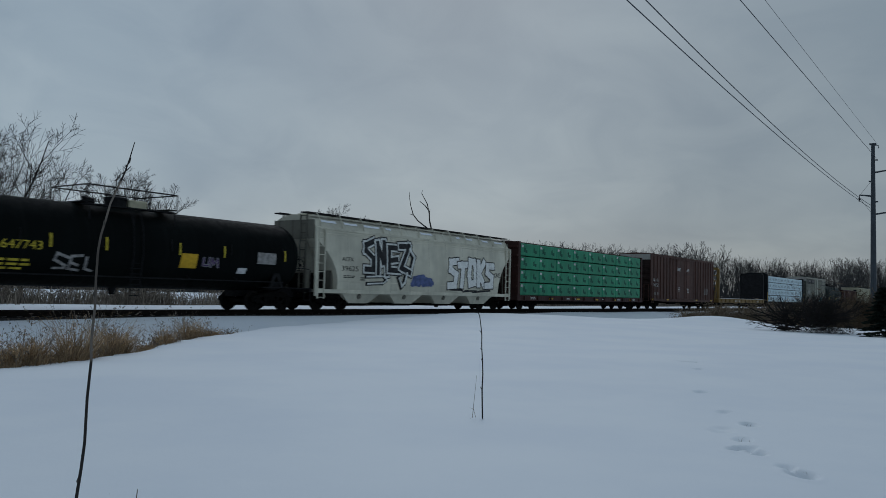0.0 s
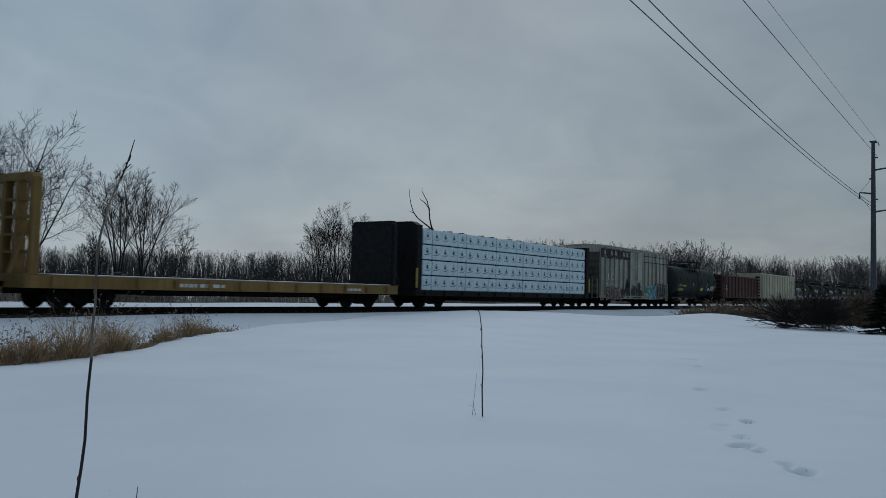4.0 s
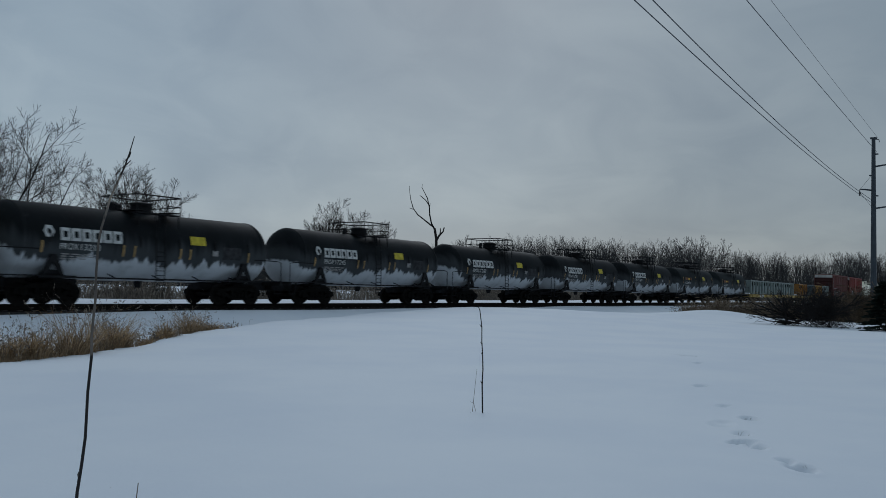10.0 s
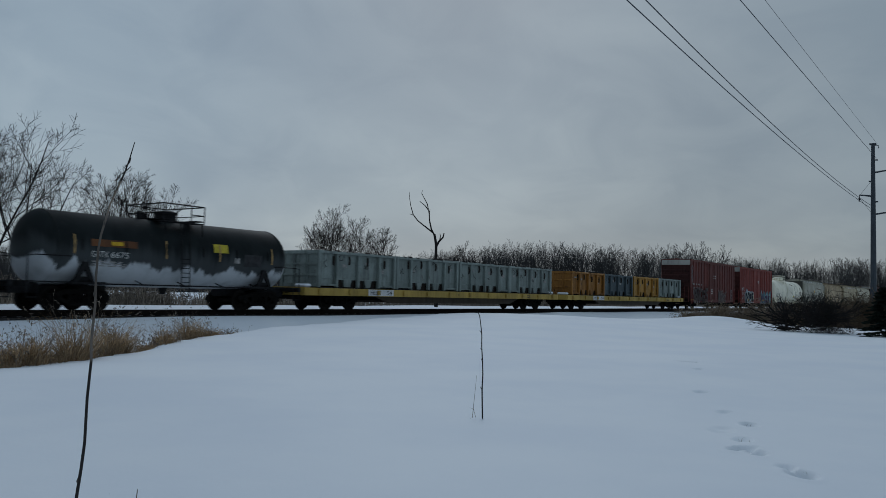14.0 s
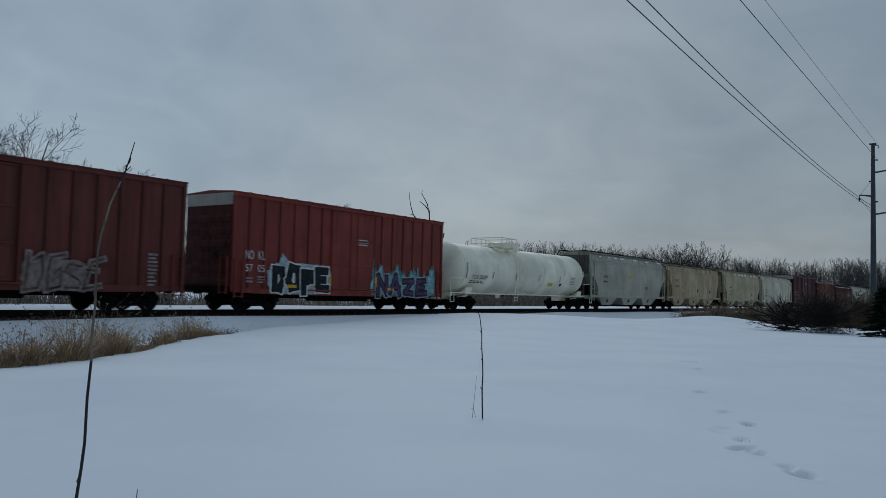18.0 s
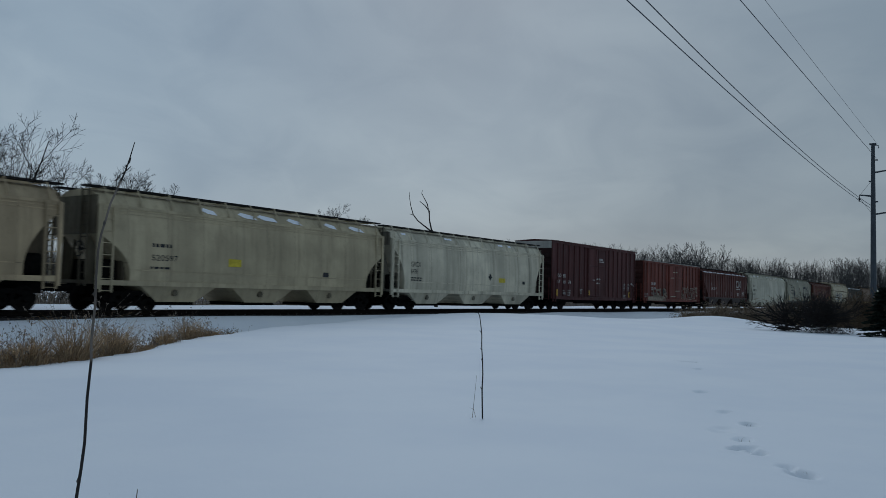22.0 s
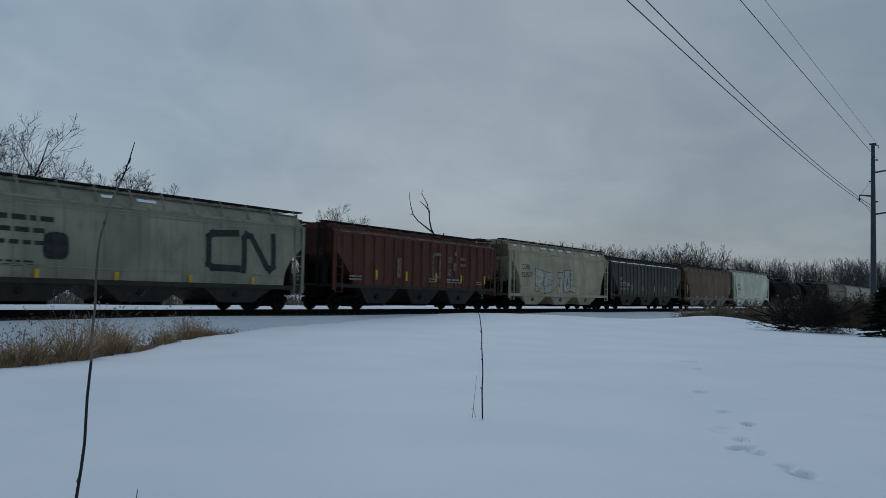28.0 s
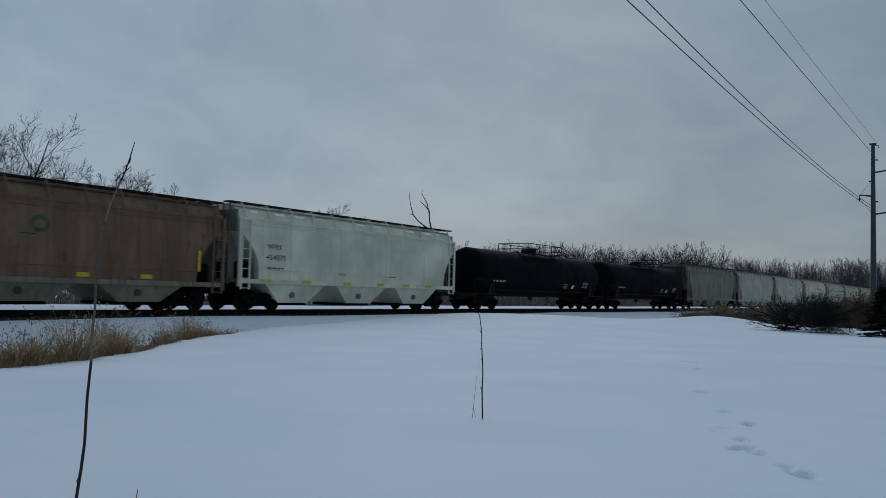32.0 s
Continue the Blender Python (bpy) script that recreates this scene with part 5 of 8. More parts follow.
hop_m = hopper("hopper_car", "smooth grey covered hopper car", 425.15, 16.7, 1.12, 4.38, HOPGREY, bays=3, cut=0.5, streaks=0.6)
hop_n = hopper("hopper_car", "tan covered hopper car with dirty streaks", 442.75, 17.0, 1.2, 4.2, HOPTAN, bays=3, cut=0.74, deep=1.25)
hop_o = hopper("hopper_car", "olive-grey covered hopper car with snow patches on its roof", 460.85, 16.4, 1.12, 4.3, HOPOLIVE, bays=3, snowy=True, cut=0.52, deep=1.3)
hop_p = hopper("hopper_car", "off-white covered hopper car with grime between faint ribs", 478.5, 17.4, 1.12, 4.25, HOPWHITE, bays=3, cut=0.74, deep=1.1, streaks=0.4)
coer = boxcar("boxcar", "maroon high-cube boxcar with white end panel", 496.5, 15.95, 0.72, 5.0, MAROON, 17, (-1.85, 1.5))
box_r = boxcar("boxcar", "faded orange-red boxcar with white graffiti", 514.4, 15.9, 0.72, 4.42, BOXRED2, 16, (-1.35, 2.6), False, GALVROOF)
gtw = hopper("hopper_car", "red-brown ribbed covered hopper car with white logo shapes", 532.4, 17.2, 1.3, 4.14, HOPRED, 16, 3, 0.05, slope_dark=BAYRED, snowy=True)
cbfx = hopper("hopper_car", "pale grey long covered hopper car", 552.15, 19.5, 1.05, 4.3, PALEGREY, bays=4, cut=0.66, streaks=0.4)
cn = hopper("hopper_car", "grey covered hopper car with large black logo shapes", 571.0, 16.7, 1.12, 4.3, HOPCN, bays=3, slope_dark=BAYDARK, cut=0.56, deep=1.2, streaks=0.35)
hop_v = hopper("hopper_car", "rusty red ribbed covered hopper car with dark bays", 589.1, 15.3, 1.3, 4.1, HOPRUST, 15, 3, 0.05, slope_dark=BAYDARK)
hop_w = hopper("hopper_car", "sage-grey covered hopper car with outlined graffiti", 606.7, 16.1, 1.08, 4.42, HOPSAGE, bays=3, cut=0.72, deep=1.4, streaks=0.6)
hop_x = hopper("hopper_car", "dark grey ribbed covered hopper car", 624.1, 17.2, 1.25, 4.12, HOPDARK, 17, 3, 0.05, slope_dark=BAYBLACK, snowy=True)
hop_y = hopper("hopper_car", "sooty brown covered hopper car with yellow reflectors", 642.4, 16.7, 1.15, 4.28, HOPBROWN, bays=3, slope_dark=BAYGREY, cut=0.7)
hop_z = hopper("hopper_car", "pale mint covered hopper car", 659.85, 16.6, 1.35, 4.42, HOPMINT, bays=3, cut=0.66, deep=1.1, streaks=0.5)
tank_a = tank_car("tank_car", "black tank car with long platform railing", 680.4, 18.6, 1.55, 2.42, TANKBLACK, platform=5.2, side_walk=False)
tank_b = tank_car("tank_car", "black tank car with long platform railing", 700.9, 18.6, 1.55, 2.42, TANKBLACK, platform=5.2, side_walk=False)
u = 719.6
for k, (c, lab) in enumerate([(BAYGREY, "dirty brown-grey covered hopper car"), (HOPGREY, "smooth grey covered hopper car"), (PALEGREY, "pale grey covered hopper car"), (HOPWHITE, "off-white covered hopper car"), (PALEGREY, "pale grey covered hopper car"), (HOPGREY, "smooth grey covered hopper car"), (HOPOLIVE, "olive-grey covered hopper car")]):
    hopper("hopper_car", lab, u, 17.4, 1.1, 4.4, c, bays=3)
    u += 18.75

# ---- lettering and graffiti on the cars ----
BLUEPAINT = plain("blue_spray", (0.10, 0.13, 0.27), 0.8, 0, 0.3, 4)
TEALPAINT = plain("teal_spray", (0.07, 0.27, 0.3), 0.8, 0, 0.4, 4)
CYANPAINT = plain("pale_cyan_spray", (0.2, 0.4, 0.44), 0.8, 0, 0.4, 4)
NAVYPAINT = plain("navy_spray", (0.014, 0.018, 0.024), 0.8, 0, 0.4, 4)
PINKPAINT = plain("dusty_pink_spray", (0.23, 0.165, 0.15), 0.8, 0, 0.35, 4)
GREYPAINT = plain("grey_spray", (0.2, 0.2, 0.205), 0.8, 0, 0.3, 4)
DARKPAINT = plain("dark_grey_spray", (0.03, 0.03, 0.032), 0.8, 0, 0.4, 4)
CREAMPAINT = plain("cream_spray", (0.36, 0.34, 0.27), 0.8, 0, 0.35, 4)
GREENPAINT = plain("dull_green_spray", (0.06, 0.085, 0.05), 0.8, 0, 0.35, 4)
PURPLEPAINT = plain("purple_spray", (0.09, 0.05, 0.13), 0.8, 0, 0.35, 4)
FADED = plain("faded_mark_paint", (0.15, 0.11, 0.095), 0.85, 0, 0.5, 5)
FAINT = plain("faint_old_emblem", (0.085, 0.052, 0.047), 0.85, 0, 0.6, 3)
TANMARK = plain("dull_tan_reflector", (0.36, 0.23, 0.09), 0.6, 0, 0.3)
RUSTYELLOW = plain("dirty_yellow_reflector", (0.25, 0.15, 0.03), 0.6, 0, 0.3)
WHITESPRAY = plain("white_spray", (0.78, 0.78, 0.75), 0.8, 0, 0.1)
SOOTSHADE = paint("soot_and_shade", (0.02, 0.017, 0.016), dirt=0.4)

NAMES = "ACFX 39625 GA CX 143 52 I C 535 615 UTLX 647743 CMBX 197948 1610 PROX 13213 17245 17260 16785 13328 GATX 6675 NO KL 57 05 TCIX 50009 CEFX 72602 520597 GACX 6436 COER 17 40 74 ER CO GN RR 222 59 GT W 138239 CBFX 398423 353577 IC 767032 WFRX 454070 HESX 54".split()
set_type([(k, k, 0.0, 0.0) for k in dict.fromkeys(NAMES)] + [("ONE", "ONE", 0.0, 0.0)])


def fit(mesh, key, x0, x1, z, h, where):
    return letters(mesh, key, x0, z, h, where, (x1 - x0) / (WORDS[key][2] * h))


def mark(car, rows, where, material, label=""):
    """Words on a car's near side, each a part: word, left, right, foot, letter height."""
    for key, x0, x1, z, h in rows:
        part("lettering", fit(Mesh(), key, x0, x1, z, h, where), material, car, label)


def print_block(car, rows, where, material, seed=1):
    """Small stencilled print as strips, one part a block: left, foot, width, height, lines."""
    r = random.Random(seed)
    for x, z, w, h, k in rows:
        tagged(part("stencil_block", bars(Mesh(), small_print(r, x, z, w, h, k), where), material, car), kind="stuff")


def plate(car, x0, x1, z0, z1, where, material, name="placard", label=""):
    m = Mesh()
    n = 6
    for i in range(n):
        a, b = z0 + (z1 - z0) * i / n, z0 + (z1 - z0) * (i + 1) / n
        m.add([where(x0, a), where(x1, a), where(x1, b), where(x0, b)], [(0, 1, 2, 3)])
    part(name, m, material, car, label)


def bulge(zs, ze, curve=0.14, width=3.12):
    """The near side of a smooth hopper."""
    def where(a, b, off=0.008):
        f = min(1, max(0, (ze - 0.42 - b) / (ze - 0.42 - zs)))
        return (a, -(width / 2 - curve * (1 - math.sin(math.pi * min(1, f * 0.75 + 0.02)))) - off - 0.004, b)
    return where


def layered(where):
    return lambda a, b, o: where(a, b, o + 0.012)


def ring(where, cx, cz, rx, rz, t, n=20):
    m = Mesh()
    for i in range(n):
        q0, q1 = 2 * math.pi * i / n, 2 * math.pi * (i + 1) / n
        m.add([where(cx + rx * math.cos(q0), cz + rz * math.sin(q0)), where(cx + rx * math.cos(q1), cz + rz * math.sin(q1)),
               where(cx + (rx - t) * math.cos(q1), cz + (rz - t) * math.sin(q1)), where(cx + (rx - t) * math.cos(q0), cz + (rz - t) * math.sin(q0))], [(0, 1, 2, 3)])
    return m


# sprayed letters as bent strokes in a unit box
GLYPHS = dict(S=[[(0.95, 0.95), (0.12, 0.93), (0.1, 0.62), (0.88, 0.42), (0.85, 0.06), (0.02, 0.03)]], M=[[(0, 0), (0.12, 1), (0.48, 0.35), (0.85, 1), (1, 0)]],
              E=[[(0.95, 0.95), (0.1, 0.92), (0.05, 0.05), (1, 0.08)], [(0.1, 0.5), (0.75, 0.52)]], Z=[[(0, 0.92), (0.98, 0.98), (0.05, 0.08), (1, 0.02)]],
              T=[[(0, 0.94), (1, 0.96)], [(0.5, 0.94), (0.42, 0)]], K=[[(0.08, 1), (0.1, 0)], [(0.95, 0.98), (0.15, 0.48), (1, 0)]])
ROUND = dict(O=[[(0.25, 0.97), (0.8, 0.95), (0.97, 0.6), (0.92, 0.1), (0.25, 0.03), (0.04, 0.4), (0.25, 0.97)]], D=[[(0.08, 0.04), (0.1, 0.96), (0.7, 0.9), (0.95, 0.5), (0.7, 0.08), (0.08, 0.04)]],
             P=[[(0.1, 0), (0.08, 0.97), (0.85, 0.92), (0.9, 0.55), (0.12, 0.42)]], R=[[(0.1, 0), (0.08, 0.97), (0.85, 0.92), (0.88, 0.58), (0.15, 0.46), (0.95, 0)]],
             U=[[(0.05, 1), (0.1, 0.15), (0.5, 0), (0.9, 0.15), (0.95, 1)]], G=[[(0.95, 0.9), (0.2, 0.95), (0.04, 0.5), (0.2, 0.05), (0.9, 0.1), (0.92, 0.45), (0.5, 0.48)]])
STIFF = dict(A=[[(0, 0), (0.45, 1), (0.98, 0)], [(0.2, 0.33), (0.8, 0.33)]], N=[[(0.02, 0), (0.06, 1), (0.92, 0.04), (0.98, 1)]], L=[[(0.1, 1), (0.12, 0.06), (1, 0.05)]],
             J=[[(0.2, 0.97), (0.75, 0.97), (0.7, 0.2), (0.4, 0.02), (0.02, 0.2)]], C=[[(0.95, 0.92), (0.2, 0.95), (0.04, 0.5), (0.2, 0.05), (0.95, 0.1)]], I=[[(0.5, 0), (0.52, 1)]])
GLYPHS.update(ROUND)
GLYPHS.update(STIFF)


def piece(car, where, word, x, z, w, h, layers, rng, wild=0.06, lift=0.012, snug=0.86):
    """A sprayed word: each letter bent strokes in coats of paint, the widest coat first; layers are (paint, width)."""
    n = len(word)
    for i, ch in enumerate(word):
        cw, tall, foot = w / n, h * rng.uniform(0.86, 1.08), z + h * rng.uniform(-0.05, 0.08)
        lean = rng.uniform(-0.1, 0.1) * tall
        lines = []
        for line in GLYPHS[ch]:
            lines.append([(x + cw * (i + 0.5) + (a - 0.5) * cw * snug + lean * (b - 0.5) + rng.uniform(-wild, wild) * cw, foot + b * tall + rng.uniform(-wild, wild) * tall) for a, b in line])
        coats = []
        for k, (mat, wide) in enumerate(layers):
            m = Mesh()
            for q, line in enumerate(lines):
                st = stroke(lambda a, b, o=lift + 0.003 * (k + len(layers) * i) + 0.0007 * q: where(a, b, o), line, wide)
                m.add(st.v, st.f)
            coats.append((m, mat))
        letter = part("graffiti_letter", coats[-1][0], coats[-1][1], car, "sprayed graffiti letter")
        for m, mat in coats[:-1]:
            part("outline", m, mat, letter, "sprayed outline")


def halo(car, where, x, z, w, h, paint_, rng, lift=0.006, label="jagged pale spray behind letters", square=0.45):
    """A spiky patch of paint behind a word."""
    m, n = Mesh(), 44
    pts = []
    for k in range(n):
        q = 2 * math.pi * k / n
        a, b = math.copysign(abs(math.cos(q)) ** square, math.cos(q)), math.copysign(abs(math.sin(q)) ** square, math.sin(q))
        g = (1.0 + 0.07 * (k % 2) + rng.uniform(-0.05, 0.07)) if b > -0.5 else 1.0
        pts.append((x + w / 2 + a * w / 2 * (1 + (g - 1) * 0.5), z + h / 2 + b * h / 2 * g))
    m.add([where(x + w / 2, z + h / 2, lift)] + [where(a, b, lift) for a, b in pts], [(0, 1 + k, 1 + (k + 1) % n) for k in range(n)])
    part("graffiti_halo", m, paint_, car, label)


PALEBLUE = plain("pale_blue_grey_spray", (0.3, 0.36, 0.4), 0.8, 0, 0.3, 5)
PALESAGE = plain("pale_sage_spray", (0.38, 0.38, 0.33), 0.8, 0, 0.2, 4)
DUSTY = plain("dusty_grey_spray", (0.185, 0.15, 0.14), 0.85, 0, 0.4, 5)
FADEDCREAM = plain("faded_cream_spray", (0.24, 0.2, 0.155), 0.85, 0, 0.5, 6)
FADEDGREY = plain("faded_grey_spray", (0.1, 0.1, 0.1), 0.85, 0, 0.5, 5)
TAGWHITE = plain("chalk_white_spray", (0.62, 0.63, 0.6), 0.8, 0, 0.2, 4)

rng = random.Random(9)
# first tank
W = on_tank(1.55, 2.42)
mark(tank_1, [("UTLX", -6.1, -5.25, 2.1, 0.3), ("647743", -5.1, -3.7, 2.1, 0.3)], W, YPLATE, "yellow lettering")
plate(tank_1, 2.0, 2.8, 1.7, 2.3, W, YELLOW, label="orange-yellow patch")
plate(tank_1, 6.0, 7.1, 2.05, 2.55, W, GREYMARK, label="grey stencil panel")
plate(tank_1, 5.0, 5.5, 1.55, 1.82, W, WHITEPLATE)
piece(tank_1, W, "SEL", -3.2, 1.4, 1.6, 0.62, [(GREYMARK, 0.1)], rng, 0.14)
piece(tank_1, W, "UM", 3.05, 1.85, 0.85, 0.34, [(GREYPAINT, 0.12), (PURPLEPAINT, 0.06)], rng)
print_block(tank_1, [(-5.6, 1.3, 1.6, 0.5, 3)], W, YPLATE, 2)
for x in (-3.45, -1.33, 1.88, 4.12, 7.6):
    plate(tank_1, x - 0.04, x + 0.04, 2.22, 2.7, on_tank(1.6, 2.42), YPLATE, "reflector")
# pale hopper
W = bulge(1.0, 4.4)
mark(acfx, [("ACFX", -7.44, -6.57, 2.44, 0.2), ("39625", -7.46, -6.2, 1.96, 0.25)], W, BLACKMARK)
piece(acfx, W, "SMEZ", -5.8, 2.0, 4.0, 1.5, [(BLACKMARK, 0.58), (TAGWHITE, 0.47), (DARKPAINT, 0.27)], rng, 0.07, snug=0.8)
for k, (pts, wide) in enumerate([([(-5.6, 1.72), (-4.2, 1.78), (-3.9, 1.6), (-4.2, 1.42), (-5.5, 1.36)], 0.2), ([(-2.2, 2.0), (-2.35, 1.5), (-2.6, 1.3), (-2.85, 1.7)], 0.34), ([(-1.9, 3.3), (-1.5, 2.9), (-1.75, 2.3)], 0.4)]):
    ln = part("graffiti_line", stroke(lambda a, b: W(a, b, 0.013 + 0.002 * k), pts, wide), BLACKMARK, acfx, "black sprayed tail of the letters")
    part("highlight", stroke(lambda a, b: W(a, b, 0.075 + 0.002 * k), pts, wide * 0.42), TAGWHITE, ln)
piece(acfx, W, "STOKS", 1.95, 1.45, 5.1, 1.45, [(BLACKMARK, 0.52), (WHITESPRAY, 0.4)], rng, 0.03, snug=0.74)
part("graffiti_line", stroke(lambda a, b: W(a, b, 0.01), [(1.9, 1.28), (3.4, 1.22), (3.6, 1.1), (4.5, 1.16), (4.7, 1.08), (6.7, 1.2)], 0.1), DARKPAINT, acfx, "dark sprayed shadow line")
mark(acfx, [("ONE", 7.15, 7.85, 2.05, 0.3)], lambda a, b: W(a, b, 0.008), BLACKMARK)
tagging(acfx, rng, -1.55, 1.3, 1.8, 0.7, 0, BLUEPAINT, BLUEPAINT, 2, layered(W))
print_block(acfx, [(-7.3, 1.6, 0.9, 0.16, 2), (-6.0, 1.5, 0.35, 0.2, 2), (2.2, 1.12, 4.6, 0.12, 1)], W, BLACKMARK, 3)
# brown boxcar
W = on_side(-1.549)
mark(gacx, [("GA", -8.85, -8.4, 2.58, 0.27), ("CX", -8.05, -7.6, 2.58, 0.27), ("143", -8.9, -8.3, 2.1, 0.3), ("52", -8.05, -7.6, 2.1, 0.3)], W, WHITEMARK)
print_block(gacx, [(-8.7, 1.3, 0.5, 0.28, 3), (-7.9, 1.3, 0.45, 0.28, 3), (6.1, 1.5, 0.5, 0.7, 6), (6.9, 1.5, 0.4, 0.65, 6)], W, GREYMARK, 4)
D_ = on_side(-1.575)
print_block(gacx, [(-2.3, 3.75, 1.0, 0.36, 3), (0.3, 3.75, 1.0, 0.36, 3), (-2.0, 1.7, 0.35, 0.5, 3), (0.6, 1.6, 0.5, 0.5, 3)], on_side(-1.54), WHITEMARK, 5)
reflectors(gacx, (-8.9, -5.0, 3.6, 8.6), 0.84, -1.546, 0.5, 0.12)
# grey boxcar
W, G = on_side(-1.549), on_side(-1.548)
mark(ic, [("I", -6.29, -6.13, 2.22, 0.57), ("C", -5.63, -5.17, 2.22, 0.57), ("535", -6.45, -5.5, 1.66, 0.27), ("615", -5.2, -4.3, 1.66, 0.27)], W, WHITEMARK)
halo(ic, W, -6.75, 0.72, 3.3, 0.86, PINKPAINT, rng, 0.004, "pink-brown spray fill")
piece(ic, W, "SUGA", -6.6, 0.76, 3.0, 0.8, [(DARKPAINT, 0.42), (PINKPAINT, 0.32)], rng, 0.05)
for x0, z0, ww, hh in ((-3.6, 0.75, 1.0, 0.8), (-2.5, 0.75, 1.0, 1.2), (-2.35, 1.6, 0.75, 0.75), (-1.3, 0.75, 1.5, 1.0), (0.15, 1.3, 0.65, 0.8), (-0.2, 0.75, 1.5, 0.75)):
    halo(ic, on_side(-1.552 if x0 < -1.6 else -1.578), x0, z0, ww, hh, DARKPAINT, rng, 0.006, "black sprayed figure", 0.85)
piece(ic, on_side(-1.585), "OGC", -1.3, 0.95, 2.5, 0.9, [(FADEDGREY, 0.1)], rng, 0.16)
halo(ic, W, 2.35, 0.8, 2.2, 1.05, CYANPAINT, rng, 0.004, "pale blue spray fill")
piece(ic, W, "SME", 2.4, 0.85, 2.2, 0.95, [(PALEBLUE, 0.3), (TEALPAINT, 0.16)], rng, 0.08)
piece(ic, W, "UIO", 4.75, 0.82, 2.6, 1.1, [(DARKPAINT, 0.42), (GREYPAINT, 0.26)], rng, 0.06)
# rust, soot and painted rib shade along the posts; soot under the upper rail
for i in range(17):
    x = -7.77 + 15.54 * i / 16
    if -1.75 < x < 1.5:
        continue
    part("rust_streak", Mesh().add([on_side(-1.545)(x - 0.052, 0.95), on_side(-1.545)(x + 0.03, 0.95), on_side(-1.545)(x + 0.045, 2.4), on_side(-1.545)(x + 0.05, 4.05), on_side(-1.545)(x - 0.052, 4.05)], [(0, 1, 2, 3, 4)]), SOOTSHADE, ic, "post face darkened by rust and painted rib shade")
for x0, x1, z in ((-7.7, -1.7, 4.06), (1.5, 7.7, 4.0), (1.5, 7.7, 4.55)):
    part("seam_line", stroke(on_side(-1.5545), [(x0, z), (x1, z)], 0.06), SOOTSHADE, ic, "dark seam below the roof")
for x in (-1.66, 1.42, 0.0):
    part("seam_line", stroke(on_side(-1.54), [(x, 0.95), (x, 4.7)], 0.07), SOOTSHADE, ic, "dark door edge")
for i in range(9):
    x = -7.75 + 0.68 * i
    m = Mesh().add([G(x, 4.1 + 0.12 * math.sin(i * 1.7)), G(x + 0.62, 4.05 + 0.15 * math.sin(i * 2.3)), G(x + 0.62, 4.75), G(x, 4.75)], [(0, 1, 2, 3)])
    part("soot_patch", m, SOOTSHADE, ic, "blackened upper side with peeled paint")
for x, w in ((-7.1, 0.4), (-5.75, 0.35), (-4.95, 0.45), (-3.2, 0.4), (-2.5, 0.5), (4.6, 0.6)):
    m = Mesh().add([on_side(-1.552)(x, 4.3), on_side(-1.552)(x + w, 4.25), on_side(-1.552)(x + w * 0.8, 4.62), on_side(-1.552)(x + w * 0.15, 4.66)], [(0, 1, 2, 3)])
    part("bare_patch", m, GREYMARK, ic)
reflectors(ic, (-7.5, -4.7, -2.3, 2.1, 6.9), 1.02, -1.552, 0.55, 0.16)
# blue-black tank
W = on_tank(1.6, 2.48)
mark(tank_8, [("UTLX", -5.8, -4.9, 2.0, 0.25)], W, YPLATE)
print_block(tank_8, [(-4.7, 2.0, 1.0, 0.24, 1), (-5.7, 1.55, 1.6, 0.3, 3)], W, YPLATE, 6)
plate(tank_8, 1.2, 1.95, 1.65, 1.95, W, YPLATE)
plate(tank_8, 3.5, 3.9, 1.7, 1.98, W, WHITEPLATE)
plate(tank_8, 4.3, 5.5, 1.68, 2.2, W, GREYMARK)
for x in (-1.7, 2.9, 5.7):
    plate(tank_8, x - 0.04, x + 0.04, 2.0, 2.45, on_tank(1.65, 2.48), YPLATE, "reflector")
# gondolas
W = on_side(-1.46)
mark(gon_9, [("CMBX", -6.6, -5.6, 2.2, 0.3), ("197948", -6.7, -5.45, 1.85, 0.27)], W, WHITEMARK)
print_block(gon_9, [(-6.6, 1.35, 1.0, 0.3, 2)], W, GREYMARK, 7)
plate(gon_9, 6.35, 7.6, 1.2, 3.45, on_side(-1.452), RUSTBROWN, "rust_panel", "rust-brown end bay")
part("faded_bracket", stroke(on_side(-1.47), [(4.6, 2.95), (3.9, 2.95), (3.75, 2.8), (3.75, 2.2), (3.9, 2.05), (4.6, 2.05)], 0.14), FAINT, gon_9, "faded pale emblem shape")
part("faded_bar", stroke(on_side(-1.47), [(5.1, 2.05), (5.1, 2.9)], 0.14), FAINT, gon_9)
part("faded_bar", stroke(on_side(-1.47), [(5.75, 2.1), (5.75, 2.95)], 0.12), FAINT, gon_9)
for x in (-7.3, -3.6, -0.8, 1.75, 3.6, 6.7):
    plate(gon_9, x - 0.035, x + 0.035, 1.25, 1.65, on_side(-1.568), RUSTYELLOW, "reflector")
mark(gon_10, [("CMBX", -8.3, -7.4, 3.14, 0.28), ("1610", -8.2, -7.45, 2.7, 0.26)], W, BLACKMARK)
plate(gon_10, -6.75, -6.4, 2.95, 3.2, W, GREYMARK)
plate(gon_10, -6.82, -6.55, 1.75, 1.95, W, WHITEPLATE)
print_block(gon_10, [(-8.3, 1.55, 0.8, 0.2, 2)], W, BLACKMARK, 8)
reflectors(gon_10, (-9.0, -5.4, -1.2, 3.0, 6.2), 1.32, -1.53, 0.35, 0.12, YPLATE)
